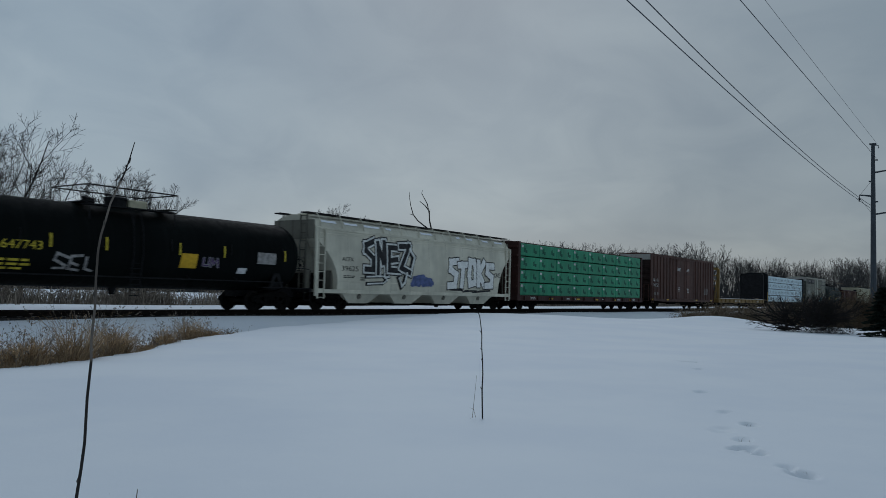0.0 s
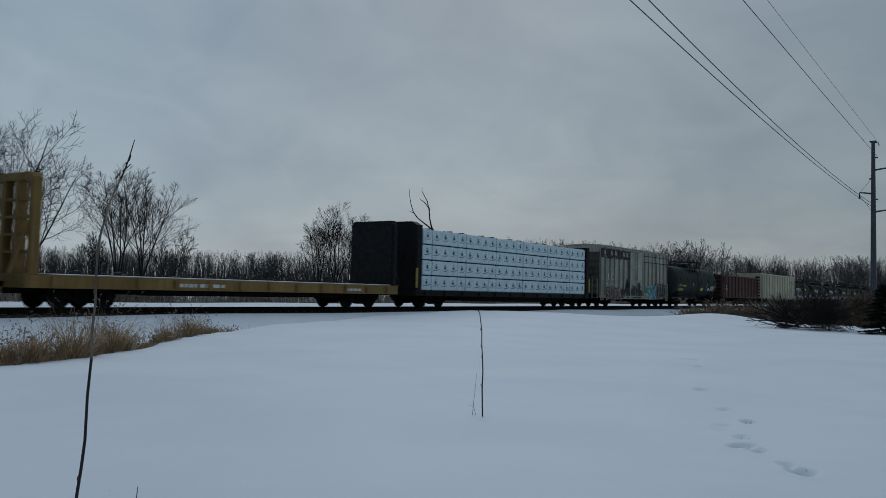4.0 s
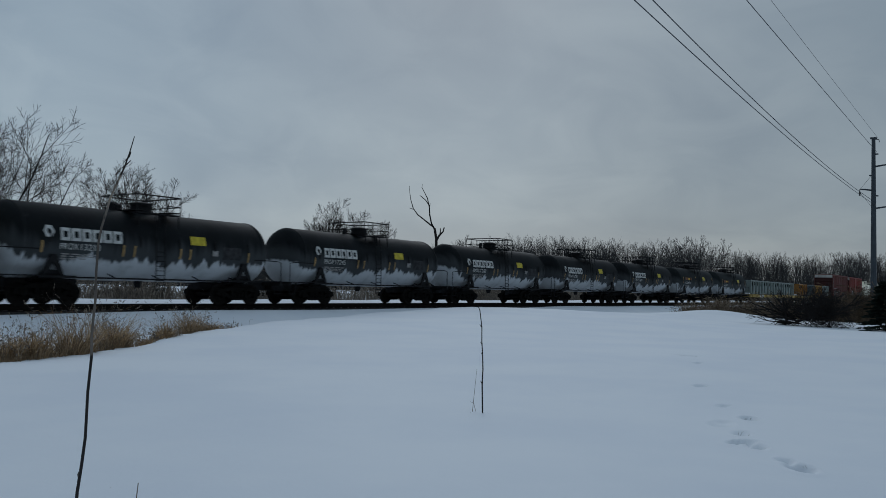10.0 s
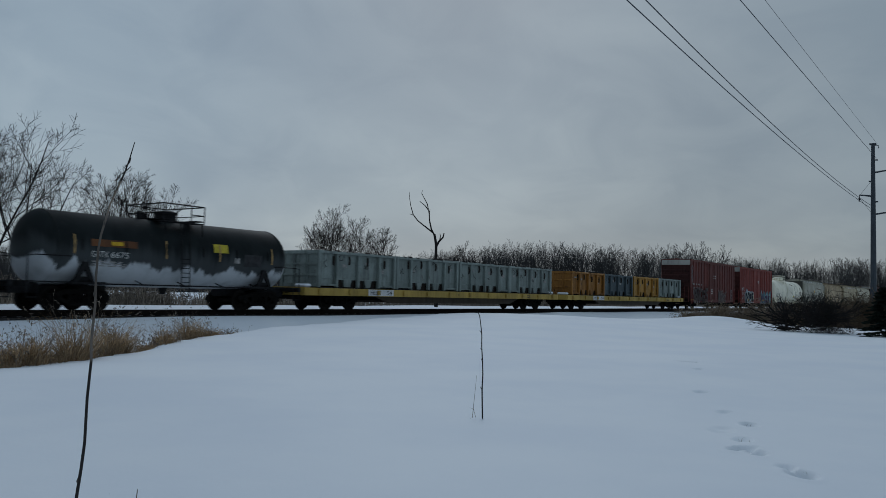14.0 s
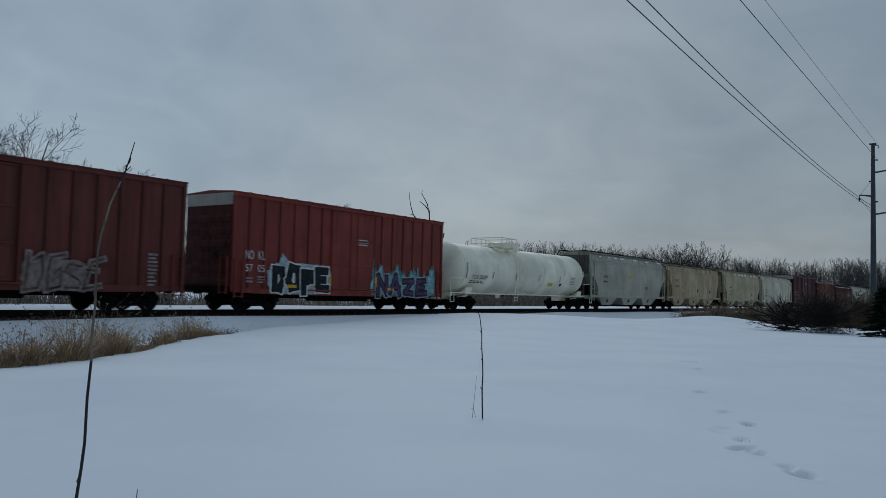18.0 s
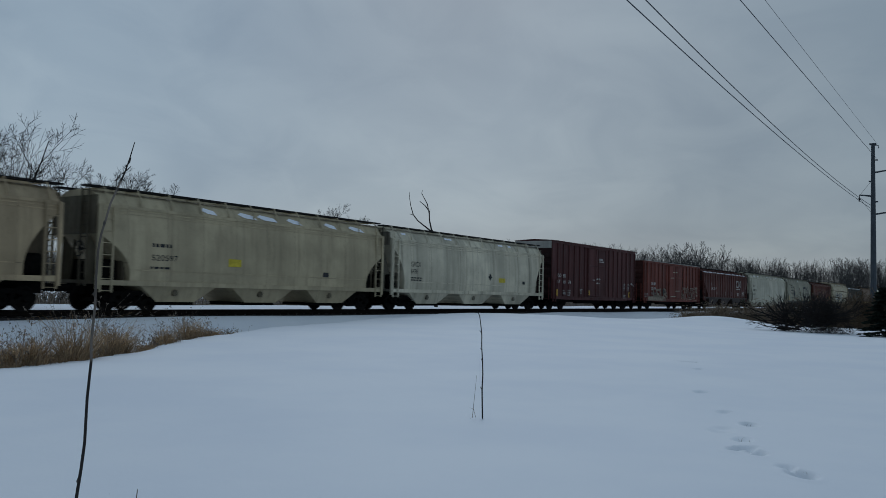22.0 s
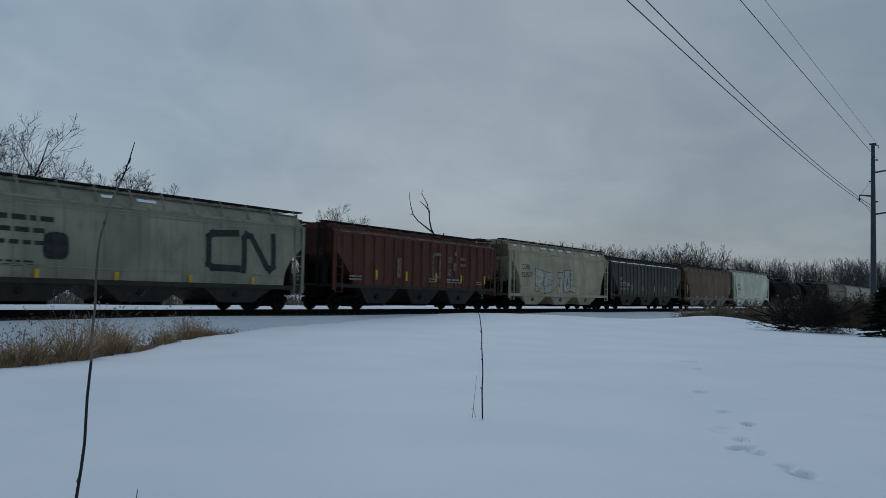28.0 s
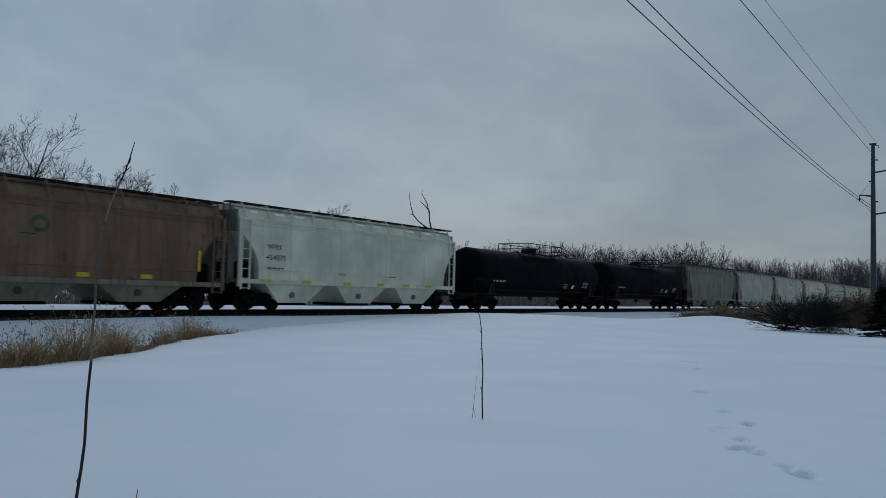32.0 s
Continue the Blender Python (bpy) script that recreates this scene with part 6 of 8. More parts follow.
# frosted tanks: emblem and name as plain blocks
W = on_tank(1.36, 2.27)
for i, car in enumerate(frosty):
    if i < 5:
        for k in range(6):
            x = -4.08 + 0.41 * k
            m = Mesh()
            for a, b, c, d in ((0, 0.36, 0, 0.1), (0, 0.36, 0.3, 0.4), (0, 0.1, 0.1, 0.3), (0.26, 0.36, 0.1, 0.3)):
                m.add([W(x + a, 2.28 + c * 1.15), W(x + b, 2.28 + c * 1.15), W(x + b, 2.28 + d * 1.15), W(x + a, 2.28 + d * 1.15)], [(0, 1, 2, 3)])
            part("name_block", m, WHITEMARK, car, "plain white block of the maker's name")
        part("emblem", ring(W, -4.5, 2.58, 0.2, 0.24, 0.13, 6), WHITEMARK, car, "white emblem shape")
    num = ("13213", "17245", "17260", "16785", "13328", "6675", "6675")[i]
    mark(car, [("PROX" if i < 5 else "GATX", -4.08, -3.4, 1.97, 0.22), (num, -3.3, -2.55, 1.97, 0.22)], W, WHITEMARK)
    plate(car, 1.45, 2.2, 2.42, 2.78, W, YPLATE, label="yellow placard")
    plate(car, 3.1, 4.1, 1.9, 2.42, W, DARKPAINT)
    plate(car, 2.55, 2.85, 2.02, 2.25, W, GREYMARK)
    print_block(car, [(-4.0, 1.6, 1.4, 0.25, 3)], W, GREYMARK, 20 + i)
    for x in (-4.75, -1.6, -1.13, 0.96, 1.43, 4.5) if i < 5 else (-4.75, -0.9, 1.75, 4.7):
        plate(car, x - 0.035, x + 0.035, 1.82 if i < 5 else 2.05, 2.24 if i < 5 else 2.75, on_tank(1.385, 2.27), TANMARK, "reflector")
    if i >= 5:
        plate(car, -4.1, -2.2, 2.36, 2.62, W, RUSTBROWN, "name_panel", "dull orange panel")
        part("panel_bar", bars(Mesh(), [(-3.3, 2.42, 0.5, 0.14)], on_tank(1.375, 2.27)), YELLOW, car)
# flatcar stencil
for car in [o for o, *_ in MOVING if o.name.startswith("flatcar")]:
    plate(car, -8.55, -6.45, 0.745, 1.07, on_side(-1.529), WHITEPLATE, "name_panel")
    mark(car, [("HESX", -8.4, -7.5, 0.8, 0.22), ("54", -7.05, -6.6, 0.8, 0.22)], on_side(-1.535), BLACKMARK)
    print_block(car, [(8.4, 0.8, 0.5, 0.2, 2), (-0.2, 0.85, 0.3, 0.1, 1)], on_side(-1.525), BLACKMARK, 31)
print_block(green, [(-9.6, 0.7, 0.9, 0.2, 2), (-4.0, 0.72, 0.5, 0.16, 1), (-2.9, 0.72, 0.5, 0.16, 1), (2.5, 0.72, 0.5, 0.16, 1), (5.6, 0.7, 0.7, 0.2, 1), (9.0, 0.7, 0.5, 0.22, 2)], on_side(-1.53), WHITEMARK, 32)
reflectors(green, (-6.5, -2.0, 1.4, 5.0, 8.6), 0.72, -1.533, 0.55, 0.11)
print_block(ttpx, [(-4.0, 0.8, 0.9, 0.26, 1), (-3.0, 0.8, 1.3, 0.26, 1), (6.0, 0.8, 1.1, 0.24, 1)], on_side(-1.53), WHITEMARK, 33)
# red boxcars
W = on_side(-1.549)
print_block(rbox, [(-7.15, 2.45, 0.5, 0.28, 1), (-6.2, 2.45, 0.3, 0.28, 1), (-5.6, 2.45, 0.55, 0.28, 1), (-4.6, 2.45, 0.3, 0.28, 1), (-7.1, 1.5, 0.5, 0.8, 6), (-6.1, 2.1, 0.4, 0.2, 2), (-5.5, 2.0, 0.5, 0.3, 3), (6.35, 0.95, 0.4, 1.3, 9)], W, GREYMARK, 34)
print_block(rbox, [(-0.4, 3.3, 1.1, 0.4, 3), (-1.0, 1.6, 0.5, 0.6, 3)], on_side(-1.54), WHITEMARK, 35)
piece(rbox, on_side(-1.552), "RACES", -6.8, 0.85, 4.4, 1.15, [(FAINT, 0.42), (DUSTY, 0.34)], rng, 0.07)
halo(rbox, on_side(-1.552), 1.5, 0.85, 2.3, 0.95, DUSTY, rng, 0.003, "pale grey spray fill")
piece(rbox, on_side(-1.552), "OGSE", 1.55, 0.85, 2.9, 1.1, [(DUSTY, 0.24), (FAINT, 0.08)], rng, 0.15)
for cz, rz in ((4.12, 0.36), (3.15, 0.3), (3.6, 0.2)):
    part("graffiti_ring", ring(on_side(-1.552), -7.55, cz, 0.27, rz, 0.05), GREYPAINT, rbox)
part("graffiti_line", stroke(on_side(-1.552), [(-7.6, 4.6), (-7.25, 4.3), (-7.4, 4.0), (-7.6, 3.7), (-7.4, 2.6)], 0.05), GREYPAINT, rbox)
reflectors(rbox, (-7.45,), 0.9, -1.55, 0.6, 0.12)
mark(nokl, [("NO", -7.12, -6.65, 2.24, 0.38), ("KL", -6.4, -6.0, 2.24, 0.38), ("57", -7.1, -6.7, 1.7, 0.32), ("05", -6.4, -6.0, 1.7, 0.32)], W, WHITEMARK)
print_block(nokl, [(-7.05, 1.2, 0.4, 0.3, 2), (-6.4, 1.2, 0.4, 0.35, 3), (6.6, 0.9, 0.45, 1.0, 7)], W, GREYMARK, 36)
print_block(nokl, [(0.2, 3.25, 0.9, 0.35, 3)], on_side(-1.54), WHITEMARK, 37)
halo(nokl, on_side(-1.549), -5.75, 0.76, 3.95, 1.4, PALEBLUE, rng)
part("graffiti_spike", Mesh().add([on_side(-1.556)(-5.2, 2.0), on_side(-1.556)(-4.3, 2.05), on_side(-1.556)(-4.95, 2.6)], [(0, 1, 2)]), PALEBLUE, nokl, "pale sprayed spike")
piece(nokl, on_side(-1.549), "DOPE", -5.6, 0.95, 3.7, 1.0, [(TAGWHITE, 0.5), (NAVYPAINT, 0.38)], rng, 0.05, snug=0.7)
for paint_, lift, foot in ((TEALPAINT, 0.0, 0.8), (CYANPAINT, 0.0012, 1.0)):
    m, q = Mesh(), on_side(-1.547 - lift)
    for i in range(60):
        x = 1.45 + 5.5 * (i + rng.random()) / 60
        t = foot + (1.6 + 0.4 * math.sin(i * 0.35) + 0.25 * math.sin(i * 0.9 + 1)) * rng.uniform(0.45, 1.0) * (1 if lift == 0 else 0.7)
        w = rng.uniform(0.08, 0.2)
        m.add([q(x - w, foot), q(x + w, foot), q(x + w * 0.7, foot + (t - foot) * 0.7), q(x, t), q(x - w * 0.8, foot + (t - foot) * 0.65)], [(0, 1, 2, 3, 4)])
    tagged(part("graffiti_cloud", m, paint_, nokl, "ragged teal spray behind letters"), kind="stuff")
piece(nokl, on_side(-1.553), "NAZE", 1.75, 0.85, 4.5, 0.85, [(PALEBLUE, 0.46), (DARKPAINT, 0.36), (PURPLEPAINT, 0.13)], rng, 0.06, snug=0.72)
reflectors(nokl, (-4.3, -2.6, 3.0, 4.4), 1.05, -1.575, 0.55, 0.14)
for x in (-1.75, 1.75, 7.3):
    plate(nokl, x - 0.06, x + 0.06, 1.2, 1.75, on_side(-1.57), YELLOW, "reflector")
# white tank
W = on_tank(1.56, 2.55)
mark(tcix, [("TCIX", -7.8, -7.05, 1.88, 0.28), ("50009", -6.95, -6.0, 1.88, 0.28)], W, BLACKMARK)
print_block(tcix, [(-7.9, 1.58, 1.8, 0.24, 2)], W, BLACKMARK, 38)
plate(tcix, 2.5, 3.25, 1.64, 1.88, W, YPLATE)
plate(tcix, 4.28, 4.62, 1.66, 1.88, W, BLACKMARK)
print_block(tcix, [(5.9, 1.82, 0.85, 0.6, 5)], W, GREYMARK, 39)
for x, a, b in ((-8.5, 1.9, 2.9), (-5.4, 1.95, 2.4), (-2.4, 1.95, 2.4), (0.9, 1.95, 2.4), (4.1, 1.95, 2.4), (8.1, 1.9, 2.6)):
    plate(tcix, x - 0.035, x + 0.035, a, b, on_tank(1.6, 2.55), BLACKMARK, "grab_bar")
# smooth hoppers
W = bulge(1.12, 4.38)
mark(hop_m, [("CBFX", -6.05, -5.1, 2.55, 0.26)], W, BLACKMARK)
print_block(hop_m, [(-6.0, 2.15, 1.0, 0.24, 1), (3.2, 1.7, 0.6, 0.3, 3)], W, BLACKMARK, 40)
plate(hop_m, -0.63, 0.0, 2.6, 2.95, W, YELLOW)
W = bulge(1.2, 4.2)
mark(hop_n, [("CEFX", -6.34, -5.4, 2.69, 0.25), ("72602", -6.4, -5.28, 2.16, 0.23)], W, BLACKMARK)
plate(hop_n, -4.4, -3.8, 1.72, 1.93, W, YPLATE)
part("diamond", Mesh().add([W(0.21, 1.91), W(0.43, 1.67), W(0.65, 1.91), W(0.43, 2.15)], [(0, 1, 2, 3)]), BLACKMARK, hop_n)
plate(hop_n, 4.32, 4.78, 1.7, 1.92, W, BLACKMARK)
print_block(hop_n, [(-2.2, 1.75, 1.4, 0.25, 3), (4.9, 2.0, 1.2, 0.6, 5)], W, GREYMARK, 41)
W = bulge(1.12, 4.3)
print_block(hop_o, [(-5.94, 2.42, 0.95, 0.24, 1), (-6.0, 1.6, 1.0, 0.15, 1)], W, BLACKMARK, 42)
mark(hop_o, [("520597", -5.96, -4.76, 1.95, 0.22)], W, BLACKMARK)
plate(hop_o, -2.2, -1.5, 1.86, 2.18, W, YPLATE)
plate(hop_o, 3.6, 4.0, 1.6, 1.82, W, BLACKMARK)
W = bulge(1.12, 4.25)
mark(hop_p, [("GACX", -7.0, -6.1, 2.4, 0.28), ("6436", -7.02, -6.4, 2.02, 0.25)], W, BLACKMARK)
plate(hop_p, 2.48, 3.28, 1.75, 2.03, W, YPLATE)
part("diamond", Mesh().add([W(1.17, 2.06), W(1.39, 1.82), W(1.61, 2.06), W(1.39, 2.30)], [(0, 1, 2, 3)]), BLACKMARK, hop_p)
plate(hop_p, 5.6, 5.95, 1.7, 1.9, W, BLACKMARK)
print_block(hop_p, [(-7.0, 1.6, 1.0, 0.25, 2)], W, BLACKMARK, 43)
# maroon and orange-red boxcars
W = on_side(-1.549)
mark(coer, [("CO", -7.05, -6.5, 2.37, 0.26), ("ER", -6.2, -5.75, 2.37, 0.26), ("17", -7.05, -6.7, 1.92, 0.24), ("40", -6.2, -5.8, 1.92, 0.24), ("74", -5.3, -4.9, 1.92, 0.24)], W, WHITEMARK)
print_block(coer, [(-6.2, 1.1, 0.5, 0.35, 3), (-5.4, 1.0, 0.5, 0.5, 3), (5.3, 1.6, 0.4, 0.6, 5), (6.2, 1.6, 0.4, 0.6, 5), (-3.3, 1.2, 0.5, 0.4, 4), (5.3, 0.9, 0.5, 0.35, 3)], W, GREYMARK, 44)
print_block(coer, [(0.3, 3.75, 0.85, 0.34, 3), (-0.9, 2.2, 0.3, 0.2, 1), (-0.2, 2.0, 0.7, 0.5, 3)], on_side(-1.54), WHITEMARK, 45)
for x in (-7.14, -1.6, 6.54):
    plate(coer, x - 0.08, x + 0.08, 1.02, 1.48, on_side(-1.55), YELLOW, "reflector")
m = Mesh().add([on_side(-1.551)(6.9, 2.15), on_side(-1.551)(7.6, 1.95), on_side(-1.551)(7.65, 2.05), on_side(-1.551)(7.0, 2.3)], [(0, 1, 2, 3)])
part("snow_smear", m, GREYMARK, coer, "pale smear of blown snow")
mark(box_r, [("GN", -6.05, -5.55, 2.22, 0.25), ("RR", -5.35, -4.9, 2.22, 0.25), ("222", -6.1, -5.5, 1.76, 0.25), ("59", -5.35, -4.95, 1.76, 0.25)], W, WHITEMARK)
print_block(box_r, [(-6.0, 1.35, 1.1, 0.2, 2), (-7.7, 1.1, 0.9, 0.4, 3)], W, GREYMARK, 46)
piece(box_r, on_side(-1.572), "GROSE", 2.2, 1.0, 4.0, 1.05, [(CREAMPAINT, 0.2), (BOXRED2, 0.12)], rng, 0.13)
piece(box_r, on_side(-1.552), "IS", 6.3, 1.2, 0.9, 1.1, [(CREAMPAINT, 0.08)], rng, 0.12)
piece(box_r, on_side(-1.556), "LEUR", -5.6, 1.1, 3.6, 0.75, [(FADEDCREAM, 0.22)], rng, 0.16)
for x, z0, z1, t in ((-1.25, 1.0, 3.9, 0.1), (2.5, 1.0, 3.9, 0.1)):
    part("seam_line", stroke(on_side(-1.545), [(x, z0), (x, z1)], t), SOOTSHADE, box_r, "dark door edge")
for x0, x1, z in ((-0.2, 1.1, 3.55), (-0.9, 0.0, 3.0), (0.4, 1.5, 1.75), (-0.9, 0.5, 1.2)):
    part("scrape", stroke(on_side(-1.579), [(x0, z), (x1, z + 0.03)], 0.06), CREAMPAINT, box_r, "pale scrape on a door rib")
halo(box_r, on_side(-1.555), -3.1, 1.45, 0.9, 0.5, SOOTSHADE, rng, 0.02, "burnt black patch")
part("pale_patch", Mesh().add([on_side(-1.56)(-6.9, 0.8), on_side(-1.56)(-2.2, 0.8), on_side(-1.56)(-2.3, 1.12), on_side(-1.56)(-4.0, 1.2), on_side(-1.56)(-6.8, 1.16)], [(0, 1, 2, 3, 4)]), FADEDCREAM, box_r, "broad cream paint patch")
# ribbed hoppers
W = on_side(-1.568)
mark(gtw, [("GT", -6.25, -5.85, 2.6, 0.25), ("W", -5.5, -5.22, 2.6, 0.25), ("138239", -6.25, -4.2, 2.12, 0.27)], W, WHITEMARK)
L_ = on_side(-1.625)
part("logo_bracket", stroke(L_, [(4.25, 3.25), (3.6, 3.25), (3.52, 3.15), (3.52, 2.68), (3.6, 2.58), (4.3, 2.58)], 0.13), WHITEMARK, gtw, "white bracket-shaped emblem")
part("logo_band", stroke(L_, [(4.5, 2.55), (4.5, 3.2), (4.66, 3.25), (5.05, 2.65), (5.2, 2.6), (5.25, 3.25)], 0.13), WHITEMARK, gtw, "white winding emblem band")
print_block(gtw, [(3.45, 2.27, 1.8, 0.12, 1), (3.9, 1.5, 0.6, 0.4, 3), (6.2, 1.5, 0.5, 0.6, 4)], L_, WHITEMARK, 47)
for x in (-4.2, -1.0, 1.6, 5.6):
    plate(gtw, x - 0.05, x + 0.05, 1.5, 1.95, on_side(-1.63), GREYMARK, "reflector")
W = bulge(1.05, 4.3)
mark(cbfx, [("CBFX", -8.38, -7.15, 2.77, 0.28), ("398423", -8.36, -6.75, 2.24, 0.28)], W, BLACKMARK)
print_block(cbfx, [(-8.3, 1.75, 1.2, 0.22, 2), (6.5, 1.5, 0.8, 0.4, 3)], W, BLACKMARK, 48)
W = bulge(1.12, 4.3)
print_block(cn, [(-5.8, 3.0, 2.1, 0.32, 1), (-5.75, 2.6, 2.0, 0.3, 1), (-5.75, 2.2, 2.0, 0.26, 1), (-5.9, 1.5, 1.6, 0.25, 2)], W, BLACKMARK, 49)
part("logo_bracket", stroke(lambda a, b: W(a, b, 0.01), [(4.3, 3.3), (3.0, 3.2), (2.8, 3.05), (2.8, 1.95), (3.0, 1.8), (4.4, 1.8)], 0.28), BLACKMARK, cn, "black bracket-shaped emblem")
part("logo_band", stroke(lambda a, b: W(a, b, 0.01), [(4.7, 1.75), (4.7, 3.1), (4.85, 3.28), (5.1, 3.2), (6.0, 1.95), (6.2, 1.8), (6.4, 1.95), (6.4, 3.3)], 0.28), BLACKMARK, cn, "black winding emblem band")
halo(cn, W, -4.2, 1.8, 0.9, 0.9, DARKPAINT, rng, 0.012, "black sprayed blot")
for x, a, b in ((-7.2, 1.12, 1.95), (-4.4, 1.15, 1.45), (-1.4, 1.15, 1.45), (1.9, 1.15, 1.45), (5.2, 1.15, 1.45)):
    plate(cn, x - 0.08, x + 0.08, a, b, on_side(-1.6), YELLOW, "reflector")
W = on_side(-1.625)
for x0, x1, z0, z1 in ((-2.75, -2.4, 1.75, 2.8), (0.52, 0.68, 1.9, 3.2), (1.2, 1.36, 1.9, 3.2), (0.52, 1.36, 3.1, 3.28), (0.52, 1.36, 1.82, 1.95), (2.1, 2.45, 2.75, 3.1), (2.1, 2.45, 2.0, 2.4), (2.75, 3.0, 3.2, 3.4), (2.65, 3.0, 2.3, 2.75), (3.4, 4.0, 2.6, 2.75), (3.4, 4.0, 2.95, 3.1)):
    plate(hop_v, x0, x1, z0, z1, W, FADED, "faded_mark")
print_block(hop_v, [(0.2, 1.55, 0.8, 0.3, 2), (2.0, 1.55, 1.6, 0.3, 2), (5.2, 1.5, 0.7, 0.25, 2), (-6.6, 1.5, 0.9, 0.3, 2)], W, GREYMARK, 50)
for x in (-4.48, -1.9, 0.9, 3.54, 6.2):
    plate(hop_v, x - 0.08, x + 0.08, 1.6, 2.1, on_side(-1.63), YELLOW, "reflector")
W = bulge(1.08, 4.42)
mark(hop_w, [("COER", -6.45, -5.28, 2.75, 0.35), ("353577", -6.5, -4.96, 2.22, 0.33)], W, BLACKMARK)
piece(hop_w, W, "RC", -4.6, 1.4, 2.7, 1.15, [(NAVYPAINT, 0.54), (PALESAGE, 0.48)], rng, 0.04, snug=0.66)
piece(hop_w, W, "JOL", -1.2, 1.4, 3.2, 1.15, [(NAVYPAINT, 0.47), (PALESAGE, 0.41)], rng, 0.04, snug=0.66)
for x in (-3.88, -1.37, 1.13):
    plate(hop_w, x - 0.26, x + 0.26, 1.38, 1.55, lambda a, b: W(a, b, 0.05), YELLOW, "reflector")
W = on_side(-1.568)
mark(hop_x, [("IC", -6.68, -6.25, 2.46, 0.27), ("767032", -6.66, -4.56, 2.02, 0.28)], W, WHITEMARK)
print_block(hop_x, [(-6.6, 1.6, 1.8, 0.25, 2)], W, GREYMARK, 51)
for x in (-4.36, -1.81, 1.0, 3.8, 6.66):
    plate(hop_x, x - 0.07, x + 0.07, 1.6, 2.1, on_side(-1.63), YPLATE, "reflector")
W = bulge(1.15, 4.28)
print_block(hop_y, [(-7.5, 2.35, 1.1, 0.22, 1), (-7.5, 2.0, 1.1, 0.2, 1), (-0.3, 2.6, 0.6, 0.06, 1)], W, BLACKMARK, 52)
part("emblem", ring(W, 0.36, 2.98, 0.36, 0.3, 0.14, 16), GREENPAINT, hop_y, "faded green round emblem")
for x in (-4.6, -1.5, 2.0, 4.6):
    plate(hop_y, x - 0.25, x + 0.25, 1.24, 1.4, lambda a, b: W(a, b, 0.02), YELLOW, "reflector")
for x in (-7.9, 7.0):
    plate(hop_y, x - 0.07, x + 0.07, 1.6, 2.45, on_side(-1.6), YELLOW, "reflector")
W = bulge(1.35, 4.42)
mark(hop_z, [("WFRX", -6.73, -5.83, 2.72, 0.24), ("454070", -6.78, -5.6, 2.25, 0.24)], W, BLACKMARK)
print_block(hop_z, [(-6.7, 1.75, 1.0, 0.2, 2), (-2.0, 1.7, 0.6, 0.15, 1), (2.0, 1.7, 0.6, 0.15, 1)], W, BLACKMARK, 53)
reflectors(hop_z, (-6.75, -4.2, -1.3, 1.3, 3.5, 5.6), 1.26, -1.56, 0.6, 0.12, YPLATE)
for car in (tank_a, tank_b):
    W = on_tank(1.55, 2.42)
    print_block(car, [(-7.6, 1.75, 1.8, 0.22, 1), (2.6, 1.5, 0.7, 0.4, 3), (5.8, 1.6, 1.0, 0.5, 4)], W, GREYMARK, 54)
    plate(car, 4.0, 4.4, 1.5, 1.8, W, WHITEPLATE)

# ---- ground ----
def step(a, b, x):
    f = np.clip((x - a) / (b - a), 0, 1)
    return f * f * (3 - 2 * f)


def ground_z(x, y):
    """Height of the snow: a field that swells to a low bank before the track, a shallow ditch, the track bed, flat land behind."""
    x, y = np.asarray(x, float), np.asarray(y, float)
    z = -0.6 + 0.0 * x
    z = z + 0.44 * np.exp(-((x - 39) / 13.0) ** 2) * step(9, 23, y)
    # the edge of the field: beyond it the ground sinks
    edge = np.interp(x, [-30, 7.1, 9.9, 12.9, 15.2, 17.8, 21, 30, 37, 47, 53, 56, 57], [-12, 14.0, 15.4, 17.4, 19.1, 20.5, 22.3, 24.2, 24.4, 22.6, 18.6, 13.5, 0])
    edge = edge + 0.16 * np.sin(x * 0.9) + 0.12 * np.sin(x * 2.3 + 1) + 0.07 * np.sin(x * 5.1)
    sink = 0.5 * step(0, 0.5, y - edge - 0.1) + 0.5 * step(0.3, 3.2, y - edge)
    z = z * (1 - sink) + (-0.84 + 0.1 * np.sin(x * 0.21)) * sink
    # the mound at the end of the bank
    z = z + 0.42 * np.exp(-((x - 53.3) / 3.6) ** 2 - ((y - 15.2) / 2.8) ** 2)
    yt = y + 0.0115 * np.where(x < 45, 0.0, np.where(x < 80, (x - 45) ** 2 / 70, x - 62.5))
    bed = step(24.4, 26.7, yt)
    z = z * (1 - bed) - 0.285 * bed
    back = step(29.6, 31, yt)
    z = z * (1 - back) - 0.1 * back
    drop = step(39, 44, y)
    z = z * (1 - drop) - 0.45 * drop
    z = z + 0.025 * np.sin(x * 0.37 + 0.6 * np.sin(y * 0.23)) + 0.02 * np.sin(y * 0.55 + x * 0.2)
    far = step(60, 400, np.hypot(x, y))
    return z - 0.25 * far


def steps(spans):
    out = []
    for a, b, d in spans:
        out += list(np.arange(a, b, d))
    return np.array(out + [spans[-1][1]])


FEET = [(10.56, 2.6, 0.14, 0.06, 0.4), (8.68, 2.2, 0.15, 0.06, -0.3), (8.5, 2.02, 0.12, 0.05, 0.3), (9.3, 2.36, 0.13, 0.04, 0.2), (7.62, 1.44, 0.15, 0.06, 0.5), (7.9, 1.62, 0.1, 0.03, 0.4),
        (13.8, 4.18, 0.16, 0.03, 0.2), (19.2, 6.0, 0.12, 0.04, 0.3), (17.6, 5.4, 0.12, 0.03, 0.1), (9.9, 2.75, 0.2, 0.02, 0.2), (11.6, 3.2, 0.13, 0.025, 0.1)]


